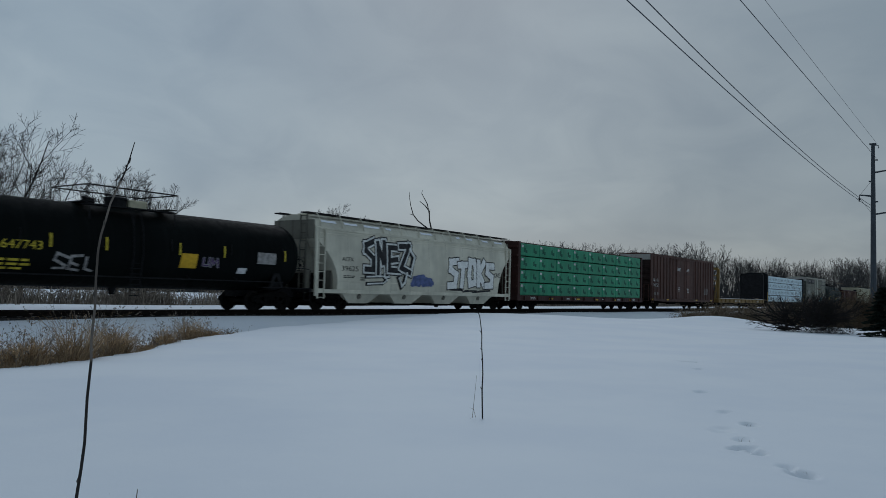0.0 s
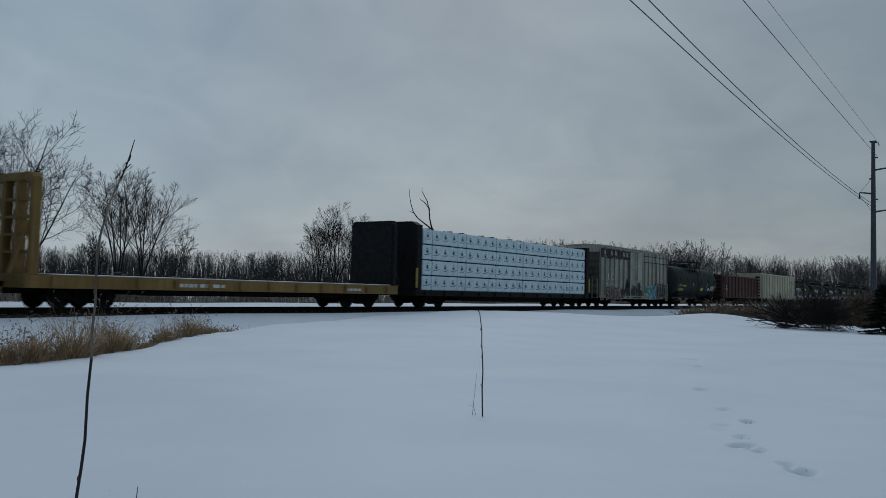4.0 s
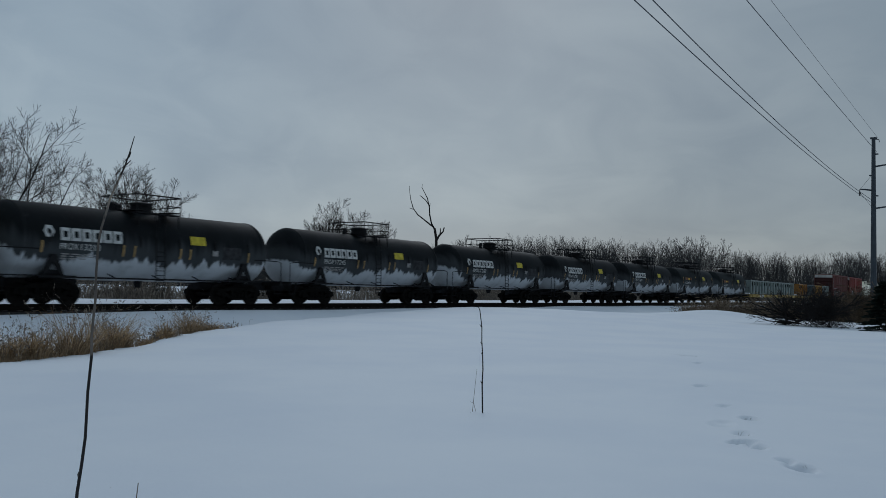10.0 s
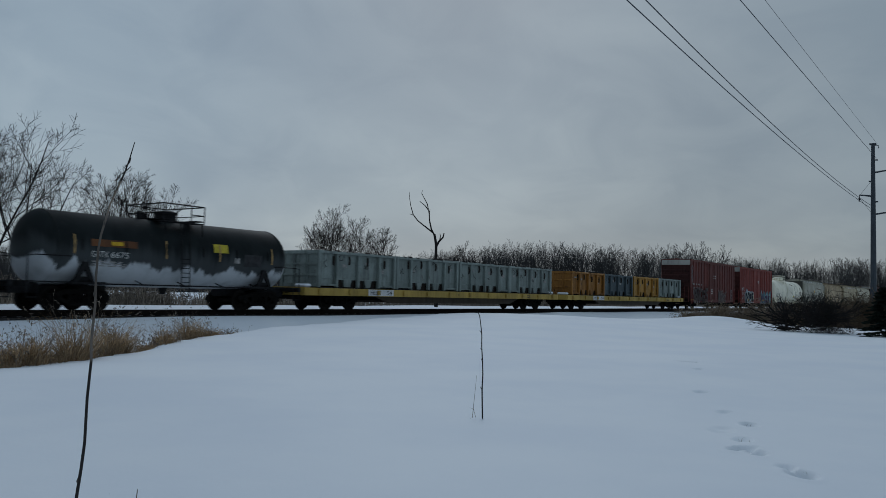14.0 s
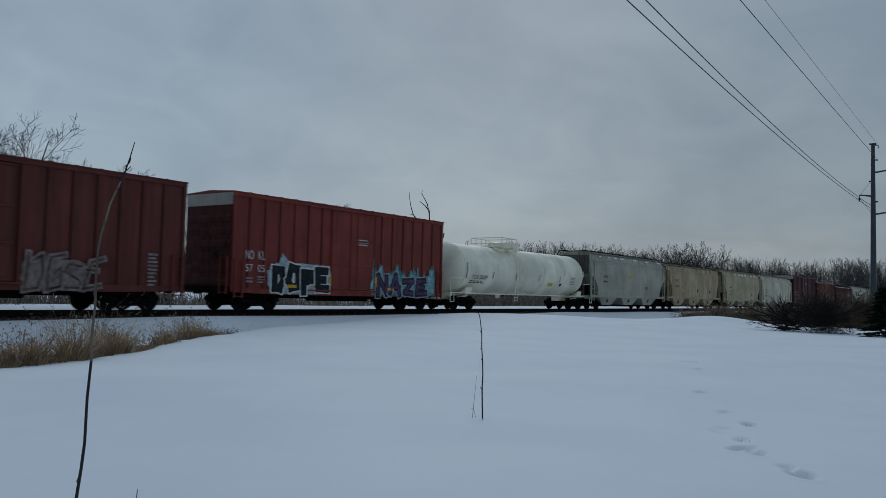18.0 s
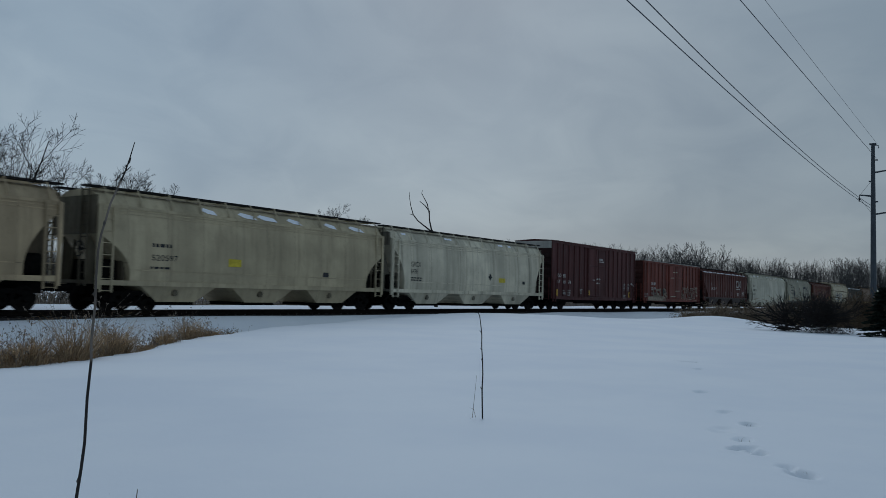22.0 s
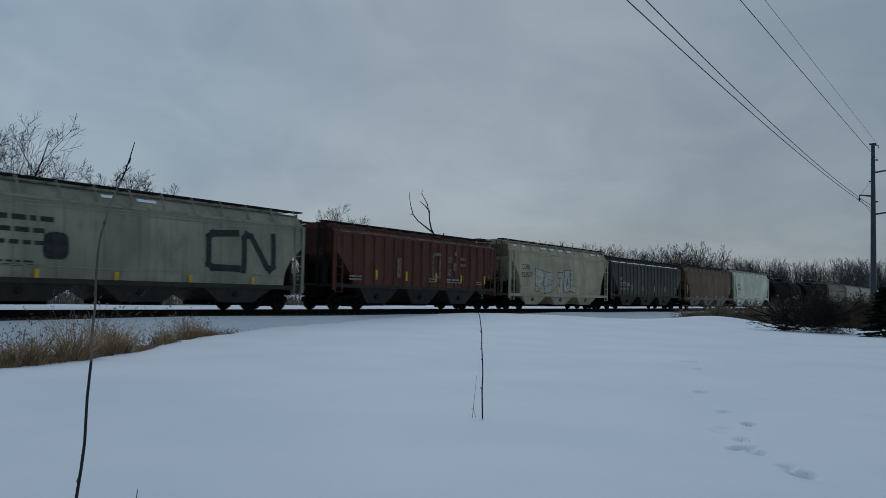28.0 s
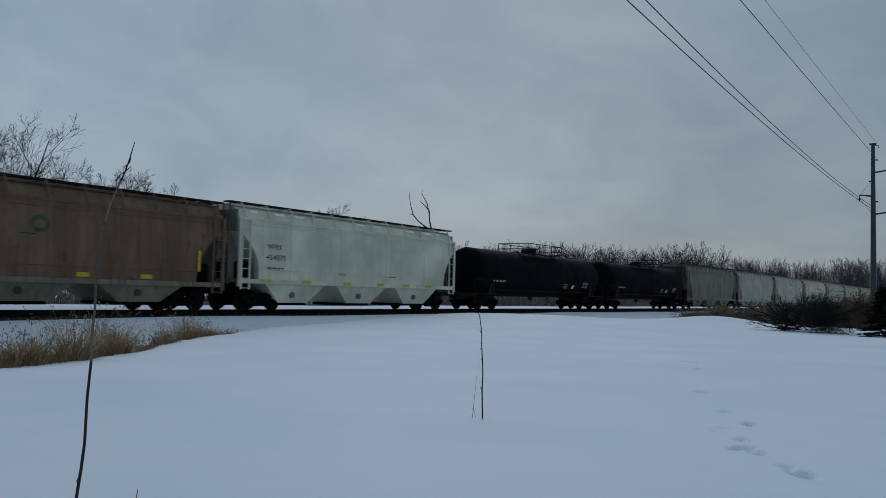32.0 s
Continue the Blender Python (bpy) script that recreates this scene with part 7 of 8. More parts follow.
def lay_ground():
    xs = steps([(-3000, -300, 300), (-300, -40, 20), (-40, -4, 2), (-4, 6, 0.5), (6, 19.5, 0.045), (19.5, 70, 0.5), (70, 140, 2), (140, 400, 10), (400, 3400, 300)])
    ys = steps([(-3000, -300, 300), (-300, -20, 20), (-20, 0.6, 0.7), (0.6, 6.0, 0.045), (6.0, 36, 0.4), (36, 60, 2), (60, 300, 12), (300, 3300, 300)])
    X, Y = np.meshgrid(xs, ys, indexing="ij")
    Z = ground_z(X, Y)
    for fx, fy, rad, dep, turn in FEET:
        dx, dy = X - fx, Y - fy
        a, b = dx * math.cos(turn) + dy * math.sin(turn), -dx * math.sin(turn) + dy * math.cos(turn)
        q = np.sqrt((a / (rad * 1.25)) ** 2 + (b / (rad * 0.62)) ** 2)
        Z = Z - dep * 1.9 * np.exp(-q ** 4) * (0.8 + 0.3 * np.sin(a * 17 + fx)) + dep * 0.2 * np.exp(-((q - 1.45) / 0.35) ** 2)
    nx, ny = X.shape
    me = bpy.data.meshes.new("ground")
    me.vertices.add(nx * ny)
    me.vertices.foreach_set("co", np.stack([X, Y, Z], -1).astype(np.float32).ravel())
    i, j = np.meshgrid(np.arange(nx - 1), np.arange(ny - 1), indexing="ij")
    q = np.stack([i * ny + j, (i + 1) * ny + j, (i + 1) * ny + j + 1, i * ny + j + 1], -1).reshape(-1, 4).astype(np.int32)
    me.loops.add(q.size)
    me.loops.foreach_set("vertex_index", q.ravel())
    me.polygons.add(len(q))
    me.polygons.foreach_set("loop_start", np.arange(0, q.size, 4, dtype=np.int32))
    me.polygons.foreach_set("use_smooth", np.ones(len(q), dtype=bool))
    me.update(calc_edges=True)
    me.validate()
    me.materials.append(SNOW)
    tagged(new("ground", me), "snow-covered field with a few footprints", kind="structure")


lay_ground()

# ---- track ----
track = tagged(new("railway_track"), "single railway track on snow-dusted ballast", "railway track")
track.location = (0, 0, TRACK_Z)
STATIONS = [-80.0] + [45.0 + 5 * k for k in range(8)] + [200.0, 500.0, 1200.0]


def loft(poly):
    """A cross-section in y and z, drawn out along the track."""
    m, n = Mesh(), len(poly)
    m.v = [(x, TRACK_Y + bend(x) + a, b) for x in STATIONS for a, b in poly]
    for k in range(len(STATIONS) - 1):
        m.f += [(k * n + q, k * n + (q + 1) % n, (k + 1) * n + (q + 1) % n, (k + 1) * n + q) for q in range(n)]
    m.f += [tuple(range(n))[::-1], tuple(range((len(STATIONS) - 1) * n, len(STATIONS) * n))]
    return m


part("ballast", loft([(-1.75, -0.4), (-1.4, -0.2), (1.4, -0.2), (1.8, -0.4)]), BALLAST, track, "dark ballast shoulder")
for y0, y1, z1 in ((-0.62, 0.62, -0.1), (0.86, 1.5, -0.09)):
    part("snow_between_rails", loft([(y0, -0.186), (y0 + 0.03, z1), (y1 - 0.03, z1), (y1, -0.186)]), SNOW, track)
rail_prof = [(-0.075, -0.172), (0.075, -0.172), (0.07, -0.155), (0.012, -0.14), (0.012, -0.045), (0.036, -0.035), (0.036, 0.0), (-0.036, 0.0), (-0.036, -0.035), (-0.012, -0.045), (-0.012, -0.14), (-0.07, -0.155)]
for s in (-1, 1):
    part("rail", loft([(s * 0.755 + a, b) for a, b in rail_prof]), RAILSTEEL, track, "steel rail")
tie = Mesh().box(-0.115, 0.115, -1.3, 1.3, -0.36, -0.175, 0.01).data("tie", TIMBER)
for i in range(220):
    x = 2 + 0.53 * i
    part("tie", tie, None, track, "", (x, TRACK_Y + bend(x), 0)).rotation_euler = (0, 0, radians(heading(x)))
rest = Mesh()
for i in range(400):
    x = 118.6 + 0.53 * i
    rest.box(x - 0.115, x + 0.115, TRACK_Y + bend(x) - 1.3, TRACK_Y + bend(x) + 1.3, -0.36, -0.175)
tagged(part("ties_far", rest, TIMBER, track), kind="stuff")


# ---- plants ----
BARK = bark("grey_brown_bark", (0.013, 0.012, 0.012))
# bark of the far trees, paler and greyer: distance haze mixed into its colour
BARKHAZED = bark("hazed_far_bark", (0.05, 0.048, 0.048), 0.3)
BARKDEAD = bark("dead_wood", (0.022, 0.019, 0.018))
TWIG = bark("sapling_bark", (0.075, 0.066, 0.058))
STRAWGREYBARK = bark("dry_stalk", (0.16, 0.13, 0.1))


def grow(m, rng, p, d, length, r, depth, spread, sides=5, up=0.15, kids=(2, 4), fine=0.004):
    """A limb that bends as it goes and forks into thinner ones."""
    pts, q, dirn = [p], Vector(p), Vector(d).normalized()
    k = 4 if depth > 1 else 3
    for i in range(k):
        dirn = (dirn + Vector((rng.uniform(-1, 1), rng.uniform(-1, 1), rng.uniform(-0.6, 1))) * 0.16 + Vector((0, 0, up * 0.3))).normalized()
        q = q + dirn * (length / k)
        pts.append(tuple(q))
    m.tube(pts, r, sides, max(fine, r * 0.62))
    if depth <= 0:
        return
    for j in range(rng.randint(*kids)):
        at = rng.uniform(0.35, 1.0)
        i = min(k - 1, int(at * k))
        base = Vector(pts[i]).lerp(Vector(pts[i + 1]), at * k - i)
        q = rng.uniform(0, 2 * math.pi)
        o = dirn.orthogonal().normalized()
        o = (o * math.cos(q) + dirn.cross(o) * math.sin(q))
        nd = (dirn * (1 - spread * 0.5) + o * spread * rng.uniform(0.6, 1.2) + Vector((0, 0, up))).normalized()
        grow(m, rng, tuple(base), nd, length * rng.uniform(0.55, 0.8), max(fine, r * rng.uniform(0.42, 0.6)), depth - 1, spread, max(3, sides - 1), up, kids, fine)
    grow(m, rng, pts[-1], dirn, length * 0.72, max(fine, r * 0.6), depth - 1, spread, max(3, sides - 1), up, kids, fine)


def limb(m, rng, p, d, length, r, depth, kids, fine, up=0.1, sides=5, wander=0.13, spread=0.8, joints=(2, 3, 5, 6), caps=True):
    """A limb that keeps its leader and sends out side limbs, shorter towards the tip, as broad-crowned trees do."""
    k = joints[depth]
    pts, dirs, q, dirn = [Vector(p)], [], Vector(p), Vector(d).normalized()
    for i in range(k):
        dirn = (dirn + Vector((rng.uniform(-1, 1), rng.uniform(-1, 1), rng.uniform(-1, 1))) * wander + Vector((0, 0, up))).normalized()
        q = q + dirn * (length / k)
        pts.append(q)
        dirs.append(dirn)
    m.tube(pts, r, max(3, sides), max(fine * 0.7, r * 0.3), caps)
    if depth <= 0:
        return
    n, turn = kids[depth - 1], rng.uniform(0, 6.28)
    for j in range(n):
        at = 0.22 + 0.76 * (j + rng.uniform(0.1, 0.9)) / n
        i = min(k - 1, int(at * k))
        base, dd = pts[i].lerp(pts[i + 1], at * k - i), dirs[i]
        turn += 2.4 + rng.uniform(-0.5, 0.5)
        o = dd.orthogonal().normalized()
        o = o * math.cos(turn) + dd.cross(o) * math.sin(turn)
        side = (dd + o * spread * rng.uniform(0.65, 1.25)).normalized()
        limb(m, rng, base, side, length * (0.2 + 0.46 * (1 - at)) * rng.uniform(0.75, 1.25), max(fine, r * (1 - 0.7 * at) * 0.55), depth - 1, kids, fine, up, sides - 1, wander, spread, joints, caps)


def bare_tree(x, y, height, rng, label, leaders=4, kids=(5, 6, 8), lean=0.35, name="tree", material=None, r=None, fine=0.011, wide=0.66):
    ob = thing(name, label, "tree", "bare trees beyond the track", (x, y, float(ground_z(x, y)) - 0.05))
    tm, cm = Mesh(), Mesh()
    r0 = r or height * 0.014
    fork = height * rng.uniform(0.1, 0.2)
    tm.tube([(0, 0, 0), (rng.uniform(-0.1, 0.1), 0, fork * 0.5), (rng.uniform(-0.15, 0.15), rng.uniform(-0.1, 0.1), fork)], r0 * 1.25, 9, r0)
    a0 = rng.uniform(0, 6.28)
    for k in range(leaders):
        a = a0 + 6.28 * k / leaders + rng.uniform(-0.4, 0.4)
        out = lean * rng.uniform(0.45, 1.2) if leaders > 1 else 0.05
        limb(cm, rng, (0, 0, fork * rng.uniform(0.85, 1.0)), (math.cos(a) * out, math.sin(a) * out, 1), height * rng.uniform(0.74, 0.9), r0 * 0.58, 3, kids, fine, 0.055, spread=wide)
    part("trunk", tm, material or BARK, ob)
    part("crown", cm, material or BARK, ob, "bare twiggy crown")
    return ob


def polar(az, dist):
    return dist * math.sin(radians(az)), dist * math.cos(radians(az))


rng = random.Random(21)
for az, dist, hgt, stems, lab in [(26.4, 64, 13.0, 3, "tall bare tree with spreading limbs"), (28.4, 67, 11.0, 2, "bare tree with fine twigs and several stems"), (24.6, 62, 12.8, 3, "tall bare tree with spreading limbs"),
                                  (34.0, 70, 9.6, 3, "bare tree with several slim stems"), (35.5, 71, 9.4, 3, "bare tree with several slim stems"), (37.1, 72, 5.4, 1, "low bare tree beside the track"), (32.7, 69, 4.6, 2, "low bare tree beside the track"),
                                  (47.0, 83, 7.4, 3, "dark bare tree with dense twigs"), (48.2, 84, 8.9, 3, "dark bare tree with dense twigs"), (49.6, 86, 7.2, 2, "dark bare tree with open limbs"), (51.2, 90, 7.9, 2, "slender bare tree with open limbs"), (57.0, 95, 6.6, 2, "low bare tree beside the track")]:
    x, y = polar(az, dist)
    bare_tree(x, y, hgt, rng, lab, stems + 1, (6, 8, 9), 0.55 if az < 30 else 0.32, fine=0.0125 if az < 30 else 0.0105, wide=0.9 if az < 30 else 0.72)

# the dead tree: a snapped trunk with two bare forks
x, y = polar(55.08, 62)
dead = thing("dead_tree", "dead tree with a snapped trunk and two bare limbs", "tree", "", (x, y, float(ground_z(x, y)) - 0.05))
ux, uy = math.cos(radians(55.08)), -math.sin(radians(55.08))


def fan(pts):
    return [(a * ux, a * uy, b * 0.91) for a, b in pts]


part("trunk", Mesh().tube(fan([(0.15, 0), (0.12, 2), (0.05, 4.0), (0.05, 5.2), (-0.1, 6.1)]), 0.15, 9, 0.09), BARKDEAD, dead)
part("stub", Mesh().tube(fan([(0.02, 5.0), (0.25, 5.5), (0.55, 5.85), (0.62, 6.2)]), 0.09, 7, 0.045).tube(fan([(0.3, 5.55), (0.35, 5.9), (0.32, 6.15)]), 0.05, 6, 0.025), BARKDEAD, dead, "broken stub")
part("limb", Mesh().tube(fan([(-0.1, 6.0), (-0.35, 6.5), (-0.5, 7.2), (-0.55, 8.0), (-0.85, 8.45), (-1.2, 8.75), (-1.3, 8.85)]), 0.07, 7, 0.016).tube(fan([(-0.54, 7.8), (-0.7, 8.6), (-0.95, 9.1), (-1.15, 9.5), (-1.1, 9.75)]), 0.042, 6, 0.014).tube(fan([(-0.55, 7.6), (-0.48, 8.2)]), 0.035, 5, 0.015), BARKDEAD, dead)
part("limb", Mesh().tube(fan([(-0.2, 6.2), (-0.8, 6.7), (-1.4, 7.2), (-1.75, 7.7), (-1.95, 8.4), (-2.05, 9.0), (-2.1, 9.6)]), 0.06, 7, 0.014).tube(fan([(-1.75, 7.65), (-2.05, 7.75)]), 0.03, 5, 0.012), BARKDEAD, dead)


# far woods, one mass of bare trees
def woods():
    rng = random.Random(8)
    near_at = lambda az: np.interp(az, [16, 45, 56, 60, 68, 80, 90], [300, 290, 260, 190, 185, 260, 330])
    kinds = []
    for k in range(9):
        m = Mesh()
        for j in range(1 + k % 3):
            limb(m, rng, (0.03 * j, 0.02 * j, 0), (rng.uniform(-0.16, 0.16) * (k % 3), rng.uniform(-0.16, 0.16) * (k % 3), 1), 0.98, 0.011, 3, ((4, 5, 9), (4, 5, 6), (3, 5, 5))[k % 3], 0.0012, 0.08, 3, 0.09, 0.52, (1, 2, 3, 4), False)
        v = np.array(m.v)
        kinds.append((v / v[:, 2].max(), m.f))
    verts, faces, n = [], [], 0
    for k in range(780):
        az = rng.uniform(14, 89.8)
        near, back = near_at(az), rng.random()
        tall = np.interp(az, [16, 40, 52, 57, 61, 70, 75, 80, 84, 90], [0.045, 0.046, 0.049, 0.061, 0.074, 0.067, 0.056, 0.052, 0.052, 0.049])
        hgt = (tall * near * (1.0 - 0.22 * rng.random() ** 2.2) + 1.2) * (1 + 0.12 * back)
        x, y = polar(az, near + back * 80)
        v, f = kinds[rng.randrange(9)]
        c, s_ = math.cos(rng.uniform(0, 6.28)), 0
        s_ = math.sqrt(1 - c * c)
        wide = hgt * rng.uniform(0.85, 1.25)
        verts.append(np.stack([x + wide * (v[:, 0] * c - v[:, 1] * s_), y + wide * (v[:, 0] * s_ + v[:, 1] * c), float(ground_z(x, y)) + hgt * v[:, 2]], -1))
        faces += [tuple(i + n for i in q) for q in f]
        n += len(v)
    # undergrowth at the foot
    m = Mesh()
    for k in range(15000):
        az = rng.uniform(14, 90)
        near = near_at(az)
        x, y = polar(az, near + rng.uniform(-4, 60))
        z = float(ground_z(x, y))
        hgt = rng.uniform(2.5, 9.0) * near / 260
        m.tube([(x, y, z), (x + rng.uniform(-0.8, 0.8), y + rng.uniform(-0.8, 0.8), z + hgt)], 0.13, 3, 0.04)
    faces += [tuple(i + n for i in q) for q in m.f]
    verts.append(np.array(m.v))
    me = bpy.data.meshes.new("woods")
    me.from_pydata(np.concatenate(verts).tolist(), [], faces)
    me.materials.append(BARKHAZED)
    tagged(new("woods", me), "grey line of bare woods on the horizon", "woods", kind="stuff")


woods()
rng = random.Random(33)
for az, dist, top, stems in [(73.1, 178, 0.061, 3), (71.2, 176, 0.057, 2), (82.2, 230, 0.048, 3)]:
    x, y = polar(az, dist)
    bare_tree(x, y, top * dist + 1.4, rng, "rounded bare tree standing above the far woods", stems + 3, (4, 6, 8), 0.6, material=BARKHAZED, fine=0.026)


def blades(name, label, spots, rng, hgt, material, lean=0.35, width=0.012, heads=True):
    """Dry stalks that arch over, with feathery seed heads: one mass."""
    m = Mesh()
    for x, y, k, s in spots:
        z = float(ground_z(x, y)) - 0.02
        tall = hgt * (0.5 + 1.05 * max(0.0, noise.noise((x * 0.8, y * 0.8, 7.7)) + 0.3))
        for _ in range(k):
            a, rr = rng.uniform(0, 6.28), s * math.sqrt(rng.random())
            px, py = x + rr * math.cos(a), y + rr * math.sin(a)
            l = tall * rng.uniform(0.3, 1.1)
            b = rng.uniform(0, 6.28)
            ln = lean * l * rng.uniform(0.1, 1.9)
            dx, dy = math.cos(b) * ln, math.sin(b) * ln
            droop = rng.uniform(0.55, 1.0) if rng.random() < 0.7 else rng.uniform(0.1, 0.5)
            p0, p1 = Vector((px, py, z)), Vector((px + dx * 0.28, py + dy * 0.28, z + l * 0.55))
            p2 = Vector((px + dx * 0.7, py + dy * 0.7, z + l * 0.55 + l * 0.32 * droop))
            p3 = Vector((px + dx * 1.15, py + dy * 1.15, z + l * 0.55 + l * 0.5 * (droop - 0.25)))
            q = rng.uniform(0, 3.14)
            side = Vector((math.cos(q), math.sin(q), 0)) * width
            i = len(m.v)
            m.v += [tuple(p0 - side), tuple(p0 + side), tuple(p1 + side * 0.8), tuple(p1 - side * 0.8), tuple(p2 + side * 0.55), tuple(p2 - side * 0.55), tuple(p3)]
            m.f += [(i, i + 1, i + 2, i + 3), (i + 3, i + 2, i + 4, i + 5), (i + 5, i + 4, i + 6)]
            if heads and rng.random() < 0.45:
                d = (p3 - p2).normalized() * l * 0.1
                for _ in range(2):
                    w = Vector((rng.uniform(-1, 1), rng.uniform(-1, 1), rng.uniform(-0.4, 0.6))) * width * 2.6
                    i = len(m.v)
                    m.v += [tuple(p3 - d), tuple(p3 + w), tuple(p3 + d * 1.3), tuple(p3 - w)]
                    m.f += [(i, i + 1, i + 2, i + 3)]
    me = bpy.data.meshes.new(name)
    me.from_pydata(m.v, [], m.f)
    me.materials.append(material)
    tagged(new(name, me), label, "grass", kind="stuff")


STRAW = straw("dry_grass", (0.28, 0.17, 0.085, 1), (0.84, 0.6, 0.36, 1))
STRAWGREY = straw("grey_weeds", (0.16, 0.13, 0.105, 1), (0.46, 0.39, 0.31, 1))
STRAWDULL = straw("dull_grass", (0.2, 0.145, 0.1, 1), (0.5, 0.4, 0.29, 1))
THATCH = straw("old_thatch", (0.2, 0.135, 0.08, 1), (0.55, 0.39, 0.24, 1))
WEEDBROWN = straw("brown_weeds", (0.1, 0.07, 0.045, 1), (0.27, 0.195, 0.125, 1))
rng = random.Random(4)


def along(pts, n, scatter, k, size, rng):
    out = []
    for _ in range(n):
        f = rng.random() * (len(pts) - 1)
        i = min(len(pts) - 2, int(f))
        (x0, y0), (x1, y1) = pts[i], pts[i + 1]
        g = f - i
        out.append((x0 + (x1 - x0) * g + rng.gauss(0, scatter), y0 + (y1 - y0) * g + rng.gauss(0, scatter), rng.randint(*k), size))
    return out


def clumps(pts, n, scatter, k, size, rng, grain=0.55):
    """Spots along a line, gathered in uneven tufts with gaps."""
    return [(x, y, max(2, int(c * (0.25 + 1.5 * max(0.0, noise.noise((x * grain, y * grain, 3.1)) + 0.35)))), s) for x, y, c, s in along(pts, n, scatter, k, size, rng)]




# the verge: where its front edge runs, how tall the matted grass stands there
VERGE = [(26.0, 15.4, 0.24), (27.2, 16.0, 0.26), (29.0, 16.7, 0.44), (30.4, 17.3, 0.84), (31.8, 18.1, 0.95), (33.2, 19.1, 0.82), (34.6, 20.3, 0.5), (35.9, 21.6, 0.14), (36.7, 22.6, 0.15),
         (37.4, 23.4, 0.52), (38.2, 24.6, 0.78), (38.9, 25.5, 0.5), (39.6, 26.2, 0.24), (40.6, 27.2, 0.14), (41.6, 28.2, 0.08)]


def verge(rng, n, depth, k, size, thin=0.0):
    """Tufts behind the front edge of the verge: x, y, blades, radius, height."""
    az, dist, tall = zip(*VERGE)
    out = []
    for _ in range(n):
        a = az[0] + (az[-1] - az[0]) * rng.random()
        back = depth * rng.random() ** 1.4
        x, y = polar(a, np.interp(a, az, dist) + 0.12 + back)
        gap = noise.noise((x * 0.9, y * 0.9, 3.1)) + 0.5 * noise.noise((x * 2.3, y * 2.3, 8.0))
        if gap < thin - 0.35:
            continue
        out.append((x, y, rng.randint(*k), size, np.interp(a, az, tall) * (0.45 + 1.15 * max(0.0, gap + 0.35)) * (1 - 0.25 * back / depth)))
    return out


def tufts(name, label, spots, rng, material, width, lean, plume):
    """Tufts of arching blades; plume sets how many carry a ragged seed head."""
    m = Mesh()
    for x, y, k, s, tall in spots:
        z = float(ground_z(x, y)) - 0.02
        sway = rng.uniform(0, 6.28)
        for _ in range(k):
            a, rr = rng.uniform(0, 6.28), s * math.sqrt(rng.random())
            px, py = x + rr * math.cos(a), y + rr * math.sin(a)
            l = tall * rng.uniform(0.35, 1.15)
            b = a + rng.gauss(0, 0.7) if rng.random() < 0.6 else sway + rng.gauss(0, 0.5)
            ln = l * lean * rng.uniform(0.1, 1.5)
            dx, dy = math.cos(b) * ln, math.sin(b) * ln
            drop = rng.uniform(-0.25, 0.3)
            p = [Vector((px, py, z)), Vector((px + dx * 0.25, py + dy * 0.25, z + l * 0.5)), Vector((px + dx * 0.65, py + dy * 0.65, z + l * 0.84)), Vector((px + dx * 1.2, py + dy * 1.2, z + l * (0.9 + drop)))]
            q = rng.uniform(0, 3.14)
            side = Vector((math.cos(q), math.sin(q), 0)) * width
            i = len(m.v)
            m.v += [tuple(p[0] - side), tuple(p[0] + side), tuple(p[1] + side * 0.85), tuple(p[1] - side * 0.85), tuple(p[2] + side * 0.6), tuple(p[2] - side * 0.6), tuple(p[3])]
            m.f += [(i, i + 1, i + 2, i + 3), (i + 3, i + 2, i + 4, i + 5), (i + 5, i + 4, i + 6)]
            if rng.random() < plume:
                d = (p[3] - p[2]).normalized()
                for _ in range(5):
                    c = p[3] - d * rng.uniform(0, 0.14)
                    w = Vector((rng.uniform(-1, 1), rng.uniform(-1, 1), rng.uniform(-0.3, 0.8))) * 0.035
                    i = len(m.v)
                    m.v += [tuple(c), tuple(c + w + d * 0.02), tuple(c + w * 0.4 + d * 0.05)]
                    m.f += [(i, i + 1, i + 2)]
    me = bpy.data.meshes.new(name)
    me.from_pydata(m.v, [], m.f)
    me.materials.append(material)
    tagged(new(name, me), label, "grass", kind="stuff")


tufts("dry_grass", "matted brown dry grass along the edge of the field", verge(rng, 430, 0.95, (14, 32), 0.16, 0.38), rng, STRAW, 0.0052, 0.95, 0.12)
tufts("dry_grass", "dark flattened thatch at the foot of the grass", [(x, y, k, r, h * 0.5) for x, y, k, r, h in verge(rng, 300, 0.5, (16, 26), 0.22, 0.1)], rng, THATCH, 0.007, 1.1, 0.0)
tufts("dry_grass", "wispy grey seed stalks above the matted grass", [(x, y, k, r, h * 1.35 + 0.12) for x, y, k, r, h in verge(rng, 210, 2.0, (3, 7), 0.28, 0.2)], rng, STRAWGREY, 0.0035, 0.4, 0.75)
blades("dry_grass", "scattered thin stalks in the ditch behind the grass", along([(5, 16.5), (10.5, 20.5), (15, 22.8), (20, 24)], 50, 0.7, (1, 4), 0.35, rng), rng, 0.85, STRAWGREY, 0.55, 0.004)
blades("dry_grass", "low brown grass behind the snow bank", clumps([(57.8, 18.3), (58.3, 17), (59, 15.5), (60, 13.5), (60, 11.5)], 320, 0.5, (40, 70), 0.45, rng, 1.1), rng, 1.45, STRAWDULL, 0.5, 0.012)
blades("dry_weeds", "brown weeds and reeds beyond the track", clumps([(-8, 41), (40, 41.6), (90, 42.3), (150, 43)], 2300, 0.9, (18, 30), 0.9, rng, 0.25), rng, 1.5, STRAWGREY, 0.6, 0.02)
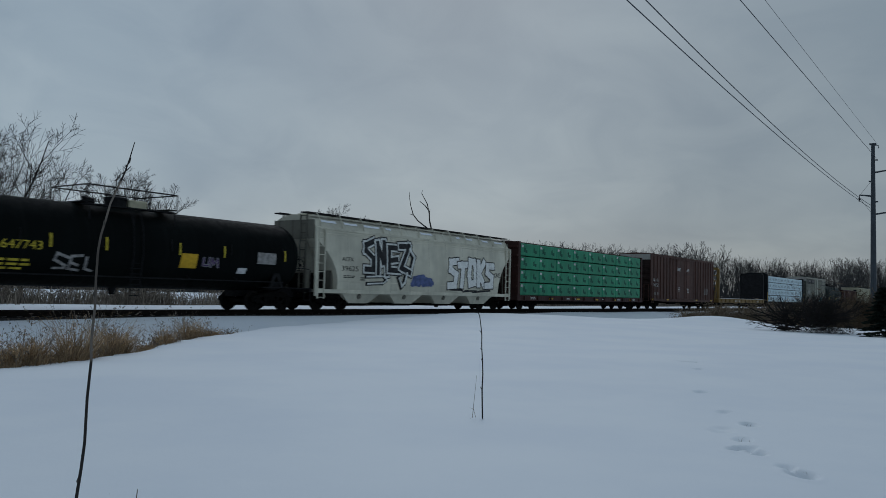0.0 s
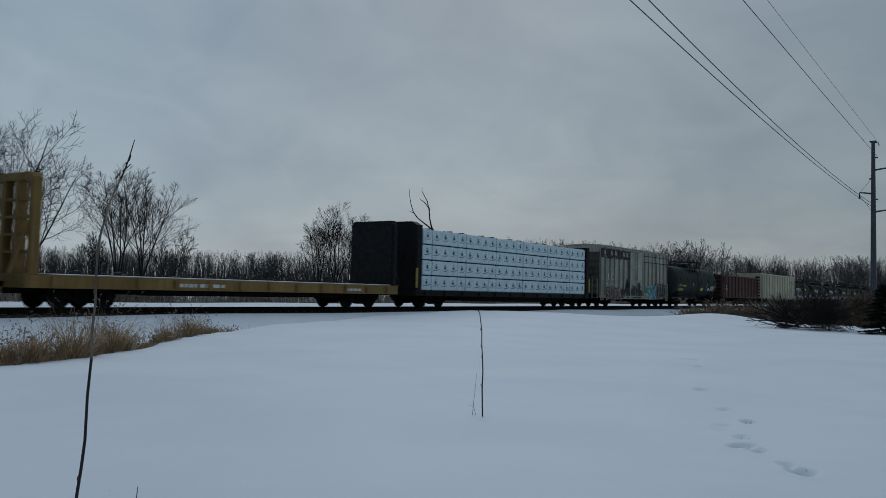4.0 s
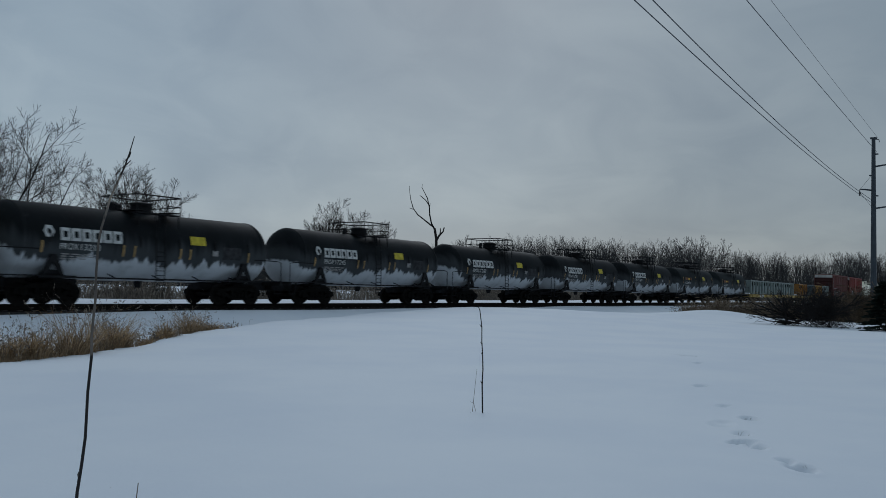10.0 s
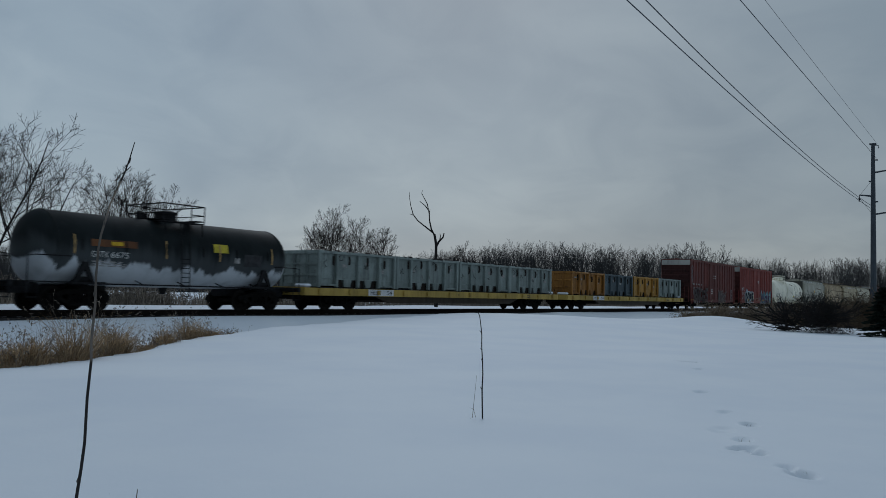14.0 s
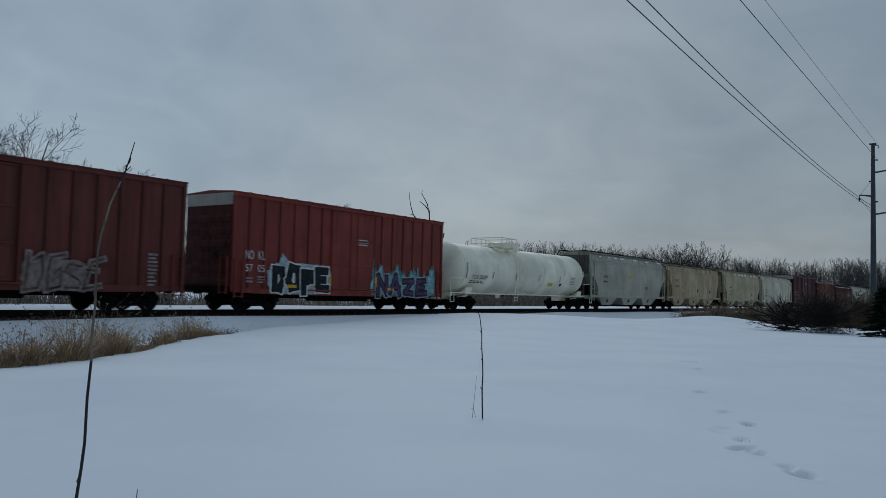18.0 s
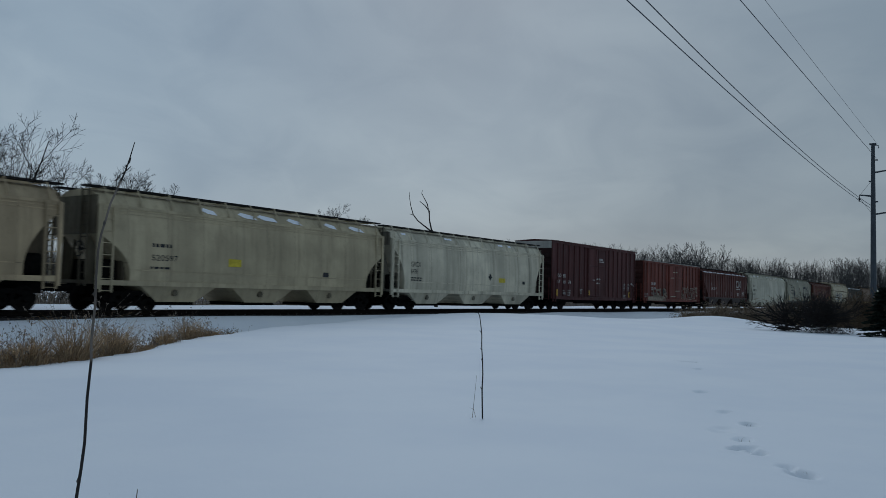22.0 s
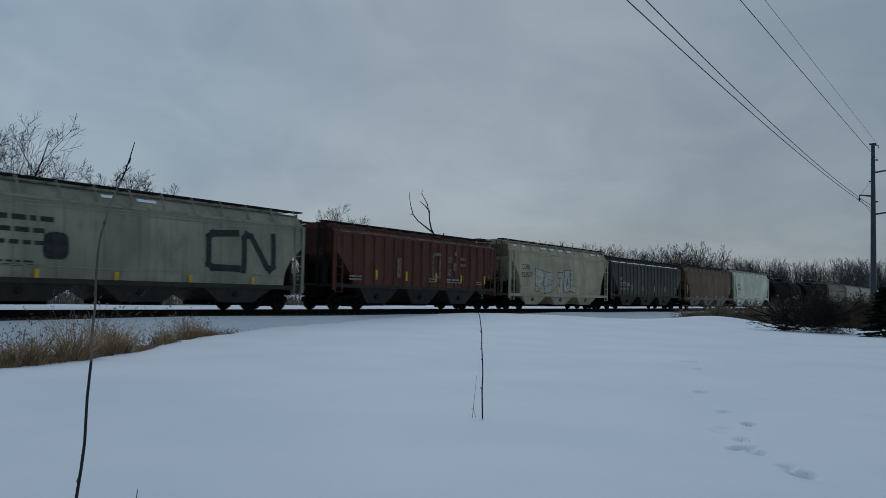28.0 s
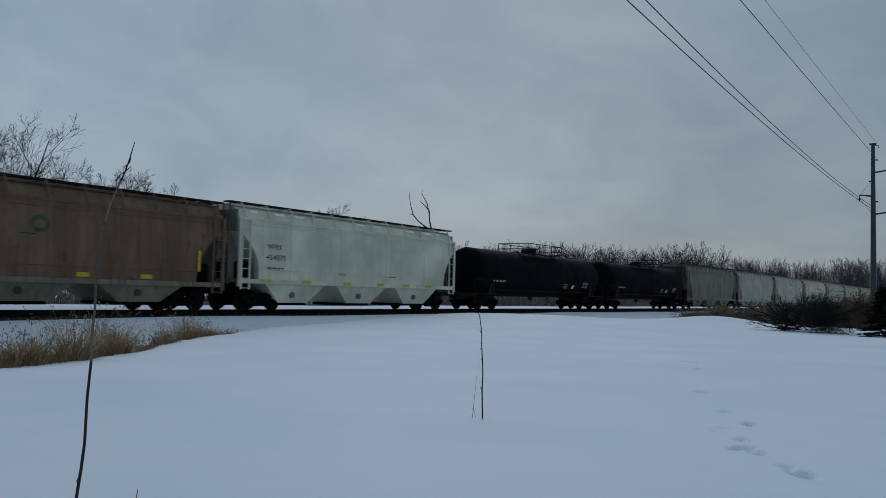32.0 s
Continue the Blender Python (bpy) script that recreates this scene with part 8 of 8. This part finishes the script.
blades("dry_weeds", "thick brown weeds beside the brush pile", clumps([(54, 6.6), (56, 7.4), (58, 8.6), (60, 9.6)], 170, 0.6, (50, 90), 0.55, rng), rng, 2.2, WEEDBROWN, 0.35, 0.013)
stone = thing("rock", "small dark rock at the edge of the snow bank", "rock", "", (56.6, 19.5, -0.75))
m = Mesh().lathe([(-0.2, 0.3), (0.05, 0.52), (0.28, 0.46), (0.42, 0.26), (0.46, 0.02)], 9, "z")
m.v = [(a * 0.95 + 0.07 * math.sin(9 * b), b * 0.9 + 0.06 * math.sin(11 * c + 4 * a), (c + 0.05 * math.sin(7 * a + 3 * b)) * 0.5 + 0.08) for a, b, c in m.v]
part("rock_face", m, plain("dark_rock", (0.03, 0.03, 0.03), 0.9, 0, 0.4), stone)


# brush pile
def brush():
    rng = random.Random(12)
    ob = thing("brush_pile", "tangled pile of cut dark branches on the snow", "brush pile", "", (45.6, 8.4, float(ground_z(45.6, 8.4)) - 0.05))
    px, py = 0.17, -0.985
    for k in range(16):
        m = Mesh()
        a, b = rng.uniform(-1.6, 0.2), rng.uniform(-0.7, 0.7)
        d = (px * rng.uniform(-1.2, 0.8) + rng.uniform(-0.3, 0.3), py * rng.uniform(-1.2, 0.8), rng.uniform(-0.05, 0.4))
        grow(m, rng, (a * px + b * 0.98, a * py + b * 0.17, rng.uniform(0.08, 0.5)), d, rng.uniform(0.8, 1.3), rng.uniform(0.035, 0.055), 2, 0.6, 6, 0.03, (1, 3), 0.01)
        part("branch", m, BARKDEAD, ob)
    for k in range(70):
        m = Mesh()
        a = rng.gauss(0.35, 0.62)
        h0 = max(0.05, (1.2 - 0.2 * abs(a) ** 1.5) * rng.random() ** 0.7)
        b = rng.uniform(-0.9, 0.9)
        th = rng.uniform(0, 6.28)
        d = (math.cos(th), math.sin(th), rng.uniform(-0.15, 0.22))
        grow(m, rng, (a * px + b * 0.98, a * py + b * 0.17, h0), d, rng.uniform(0.5, 0.95), rng.uniform(0.018, 0.036), 3, 0.75, 5, 0.02, (2, 4), 0.006)
        part("branch", m, BARKDEAD, ob)


brush()


def evergreen():
    rng = random.Random(2)
    x, y = 43.8, 4.55
    ob = thing("evergreen", "dark green conifer with branches to the snow", "tree", "", (x, y, float(ground_z(x, y)) - 0.05))
    part("trunk", Mesh().tube([(0, 0, 0), (0.03, 0, 1.3), (0, 0.02, 2.55)], 0.07, 7, 0.01), BARK, ob)
    lm, nm = Mesh(), Mesh()
    for k in range(120):
        z = 0.12 + 2.25 * (k / 120) ** 0.9
        a = k * 2.4 + rng.uniform(-0.3, 0.3)
        l = (1.3 * (1 - z / 2.7) + 0.12) * rng.uniform(0.75, 1.15)
        tip = Vector((math.cos(a) * l, math.sin(a) * l, z - 0.12 * l + rng.uniform(-0.05, 0.1)))
        root = Vector((0, 0, z))
        lm.tube([root, root.lerp(tip, 0.5) + Vector((0, 0, 0.05)), tip], 0.014, 4, 0.004)
        for j in range(46):
            f = rng.uniform(0.15, 1)
            p = root.lerp(tip, f)
            q = a + rng.choice((-1, 1)) * rng.uniform(0.3, 1.0)
            s = 0.26 * (1.1 - 0.5 * f)
            d = Vector((math.cos(q), math.sin(q), rng.uniform(-0.25, 0.35))) * s
            n = d.cross(Vector((rng.uniform(-1, 1), rng.uniform(-1, 1), rng.uniform(-0.6, 0.6)))).normalized() * 0.04
            i = len(nm.v)
            nm.v += [tuple(p - n), tuple(p + n), tuple(p + d)]
            nm.f += [(i, i + 1, i + 2)]
    part("limbs", lm, BARK, ob)
    part("crown", nm, plain("conifer_needles", (0.012, 0.02, 0.014), 0.8, 0, 0.4), ob, "dark needled sprays")


evergreen()

# ---- power line ----
PX, PY = 105.7, 12.3
METAL = plain("galvanised_pole", (0.055, 0.065, 0.075), 0.6, 0.2, 0.12, 2.0)
WIREMAT = plain("wire", (0.075, 0.082, 0.095), 0.7, 0.1, 0.2)
pole = thing("utility_pole", "tall grey steel transmission pole with side arms", "utility pole", "", (PX, PY, 0))
g = float(ground_z(PX, PY))
part("mast", Mesh().tube([(0, 0, g - 0.3), (0, 0, 10), (0, 0, 19.4)], 0.36, 12, 0.2), METAL, pole)
part("cap", Mesh().box(-0.3, 0.3, -0.35, 0.35, 19.35, 19.5, 0.02), METAL, pole)
part("marker_plate", Mesh().box(-0.42, -0.37, -0.25, 0.25, 0.75, 1.0), WHITEPLATE, pole, "small white plate")
for y, z in ((1.43, 13.55), (-1.9, 16.3), (-1.9, 11.45)):
    arm = part("side_arm", Mesh().tube([(0, 0, z - 0.22), (0, y * 0.6, z - 0.06), (0, y, z)], 0.11, 8, 0.07), METAL, pole)
    part("insulator", Mesh().lathe([(z - 0.75, 0.05), (z - 0.7, 0.12), (z - 0.6, 0.06), (z - 0.55, 0.12), (z - 0.45, 0.06), (z - 0.4, 0.12), (z - 0.3, 0.06), (z, 0.04)], 10, "z", (0, y, 0)), BLACKIRON, arm)
part("stay", Mesh().tube([(0, 1.43, 13.5), (0, 0.2, 15.1)], 0.018, 5).tube([(0, 1.43, 13.2), (0, -0.1, 11.0)], 0.018, 5), METAL, pole, "thin stay wires")
part("top_bracket", Mesh().tube([(0, 0, 19.3), (0, -0.55, 19.25), (0, -0.6, 18.9)], 0.05, 6), METAL, pole)
for z in (17.55, 15.1, 12.7):
    part("bracket", Mesh().box(-0.12, 0.12, -0.5 if z != 15.1 else 0.1, -0.1 if z != 15.1 else 0.45, z - 0.07, z + 0.07, 0.02), METAL, pole)
sag = lambda x, z, x0, a, x1, b: z + a * (x - x0) + b * (x - x0) * (x - x1)
for y, r, hang in ((12.73, 0.029, lambda x: sag(x, 13.212, 31.6, -0.02334, 81.9, 0.000351)), (12.73, 0.029, lambda x: sag(x, 13.892, 33.75, -0.03113, 83.14, 0.000492)),
                   (12.1, 0.026, lambda x: 17.88 + 0.1 * ((x - 40) / 66) ** 2), (12.0, 0.014, lambda x: 19.55 + 0.1 * ((x - 40) / 66) ** 2)):
    w = Mesh().tube([(x, y, hang(x)) for x in np.linspace(-38, 107, 40)], r, 6)
    tagged(new("power_line", w.data("power_line", WIREMAT)), "thin dark overhead wire strung from the pole", "power line", "overhead wires")

# ---- stems near the camera ----
stem = thing("sapling", "slim bare sapling bending over at its tip", "sapling")
DARKSTEM = bark("dark_stem_bark", (0.03, 0.027, 0.026))
# one stem in two tones: paler where lit, dark against snow and sky
LITSTEM = bark("lit_stem_bark", (0.14, 0.118, 0.1), 0.5)
part("lower_stem", Mesh().tube([(1.575, 2.555, -0.62), (1.583, 2.55, -0.3), (1.585, 2.548, -0.2), (1.59, 2.543, -0.02), (1.598, 2.539, 0.184), (1.607, 2.534, 0.28), (1.612, 2.529, 0.363), (1.613, 2.528, 0.512), (1.62, 2.526, 0.634)], 0.0062, 8, 0.0046), DARKSTEM, stem, "lower stem painted dark against the snow", smooth=True)
part("middle_stem", Mesh().tube([(1.62, 2.526, 0.634), (1.617, 2.526, 0.7), (1.62, 2.525, 0.762), (1.623, 2.523, 0.819), (1.622, 2.524, 0.918), (1.624, 2.522, 1.009), (1.63, 2.519, 1.061), (1.64, 2.512, 1.11), (1.65, 2.506, 1.165), (1.665, 2.496, 1.214), (1.675, 2.489, 1.246)], 0.0045, 8, 0.0031), LITSTEM, stem, "middle stem painted pale as if lit", smooth=True)
part("tip", Mesh().tube([(1.675, 2.489, 1.246), (1.685, 2.482, 1.278), (1.696, 2.474, 1.328), (1.707, 2.467, 1.384)], 0.0034, 8, 0.0014), DARKSTEM, stem, "dark bending tip", smooth=True)
for pts in ([(1.686, 2.482, 1.298), (1.696, 2.475, 1.313), (1.7, 2.473, 1.33)], [(1.678, 2.487, 1.272), (1.692, 2.477, 1.289), (1.701, 2.473, 1.3)], [(1.66, 2.498, 1.245), (1.668, 2.492, 1.262)]):
    part("side_twig", Mesh().tube(pts, 0.0028, 5, 0.0014), DARKSTEM, stem)
for p in ((1.60, 2.538, 0.24), (1.616, 2.527, 0.56), (1.62, 2.525, 0.86), (1.637, 2.514, 1.1), (1.667, 2.495, 1.22)):
    part("bud", Mesh().lathe([(-0.009, 0.003), (0, 0.0054), (0.009, 0.002)], 6, "z", p), TWIG, stem)

whip = thing("sapling", "thin dark young stem standing alone in the snow", "sapling")
part("stem", Mesh().tube([(8.683, 5.295, -0.66), (8.676, 5.307, -0.276), (8.679, 5.302, -0.1), (8.673, 5.307, 0.069), (8.668, 5.32, 0.25), (8.666, 5.322, 0.415), (8.651, 5.347, 0.623), (8.635, 5.372, 0.692)], 0.0095, 7, 0.005), DARKSTEM, whip)
for x, y, z in ((8.676, 5.307, -0.276), (8.675, 5.305, 0.069), (8.665, 5.325, 0.415), (8.672, 5.315, 0.2)):
    part("bud", Mesh().tube([(x, y, z), (x - 0.012, y + 0.018, z + 0.035)], 0.0055, 5, 0.003), DARKSTEM, whip)
thin = thing("weed_stalk", "faint dry weed stalk leaning in the snow", "weed")
part("stalk", Mesh().tube([(8.615, 5.4, -0.62), (8.629, 5.382, -0.348), (8.64, 5.365, -0.1)], 0.0035, 5, 0.0015), STRAWGREYBARK, thin)
part("stalk", Mesh().tube([(8.66, 5.38, -0.62), (8.64, 5.4, -0.52), (8.6, 5.43, -0.5)], 0.003, 5, 0.0015), STRAWGREYBARK, thin)
rng = random.Random(17)
blades("dry_grass", "few dry blades poking through the snow", [(8.5, 5.5, 9, 0.07), (8.66, 5.38, 9, 0.08), (8.7, 5.25, 7, 0.06), (3.52, 5.2, 3, 0.1), (10.55, 2.62, 5, 0.06), (9.25, 2.33, 4, 0.06), (7.75, 1.48, 3, 0.06)], rng, 0.045, STRAWGREY, 0.9, 0.002, False)
specks = []
for _ in range(22):
    specks.append((rng.uniform(4, 26), rng.uniform(1, 15), 1, 0.05))
blades("dry_grass", "single stubble tips scattered over the snow", specks, rng, 0.022, STRAWGREY, 0.8, 0.004, False)
twig = thing("weed_stalk", "short dry stalk near the camera", "weed")
part("stalk", Mesh().tube([(1.70, 2.40, -0.62), (1.712, 2.39, 0.1), (1.72, 2.385, 0.215)], 0.003, 5, 0.0015), STRAWGREYBARK, twig)


def motions():
    for ob, u, y, z in MOVING:
        walk(ob, [(t, pose(x, y + bend(x), z + TRACK_Z, 0, 0, heading(x))) for t, x in [(t, u - travelled(t)) for t in range(33)]])


motions()
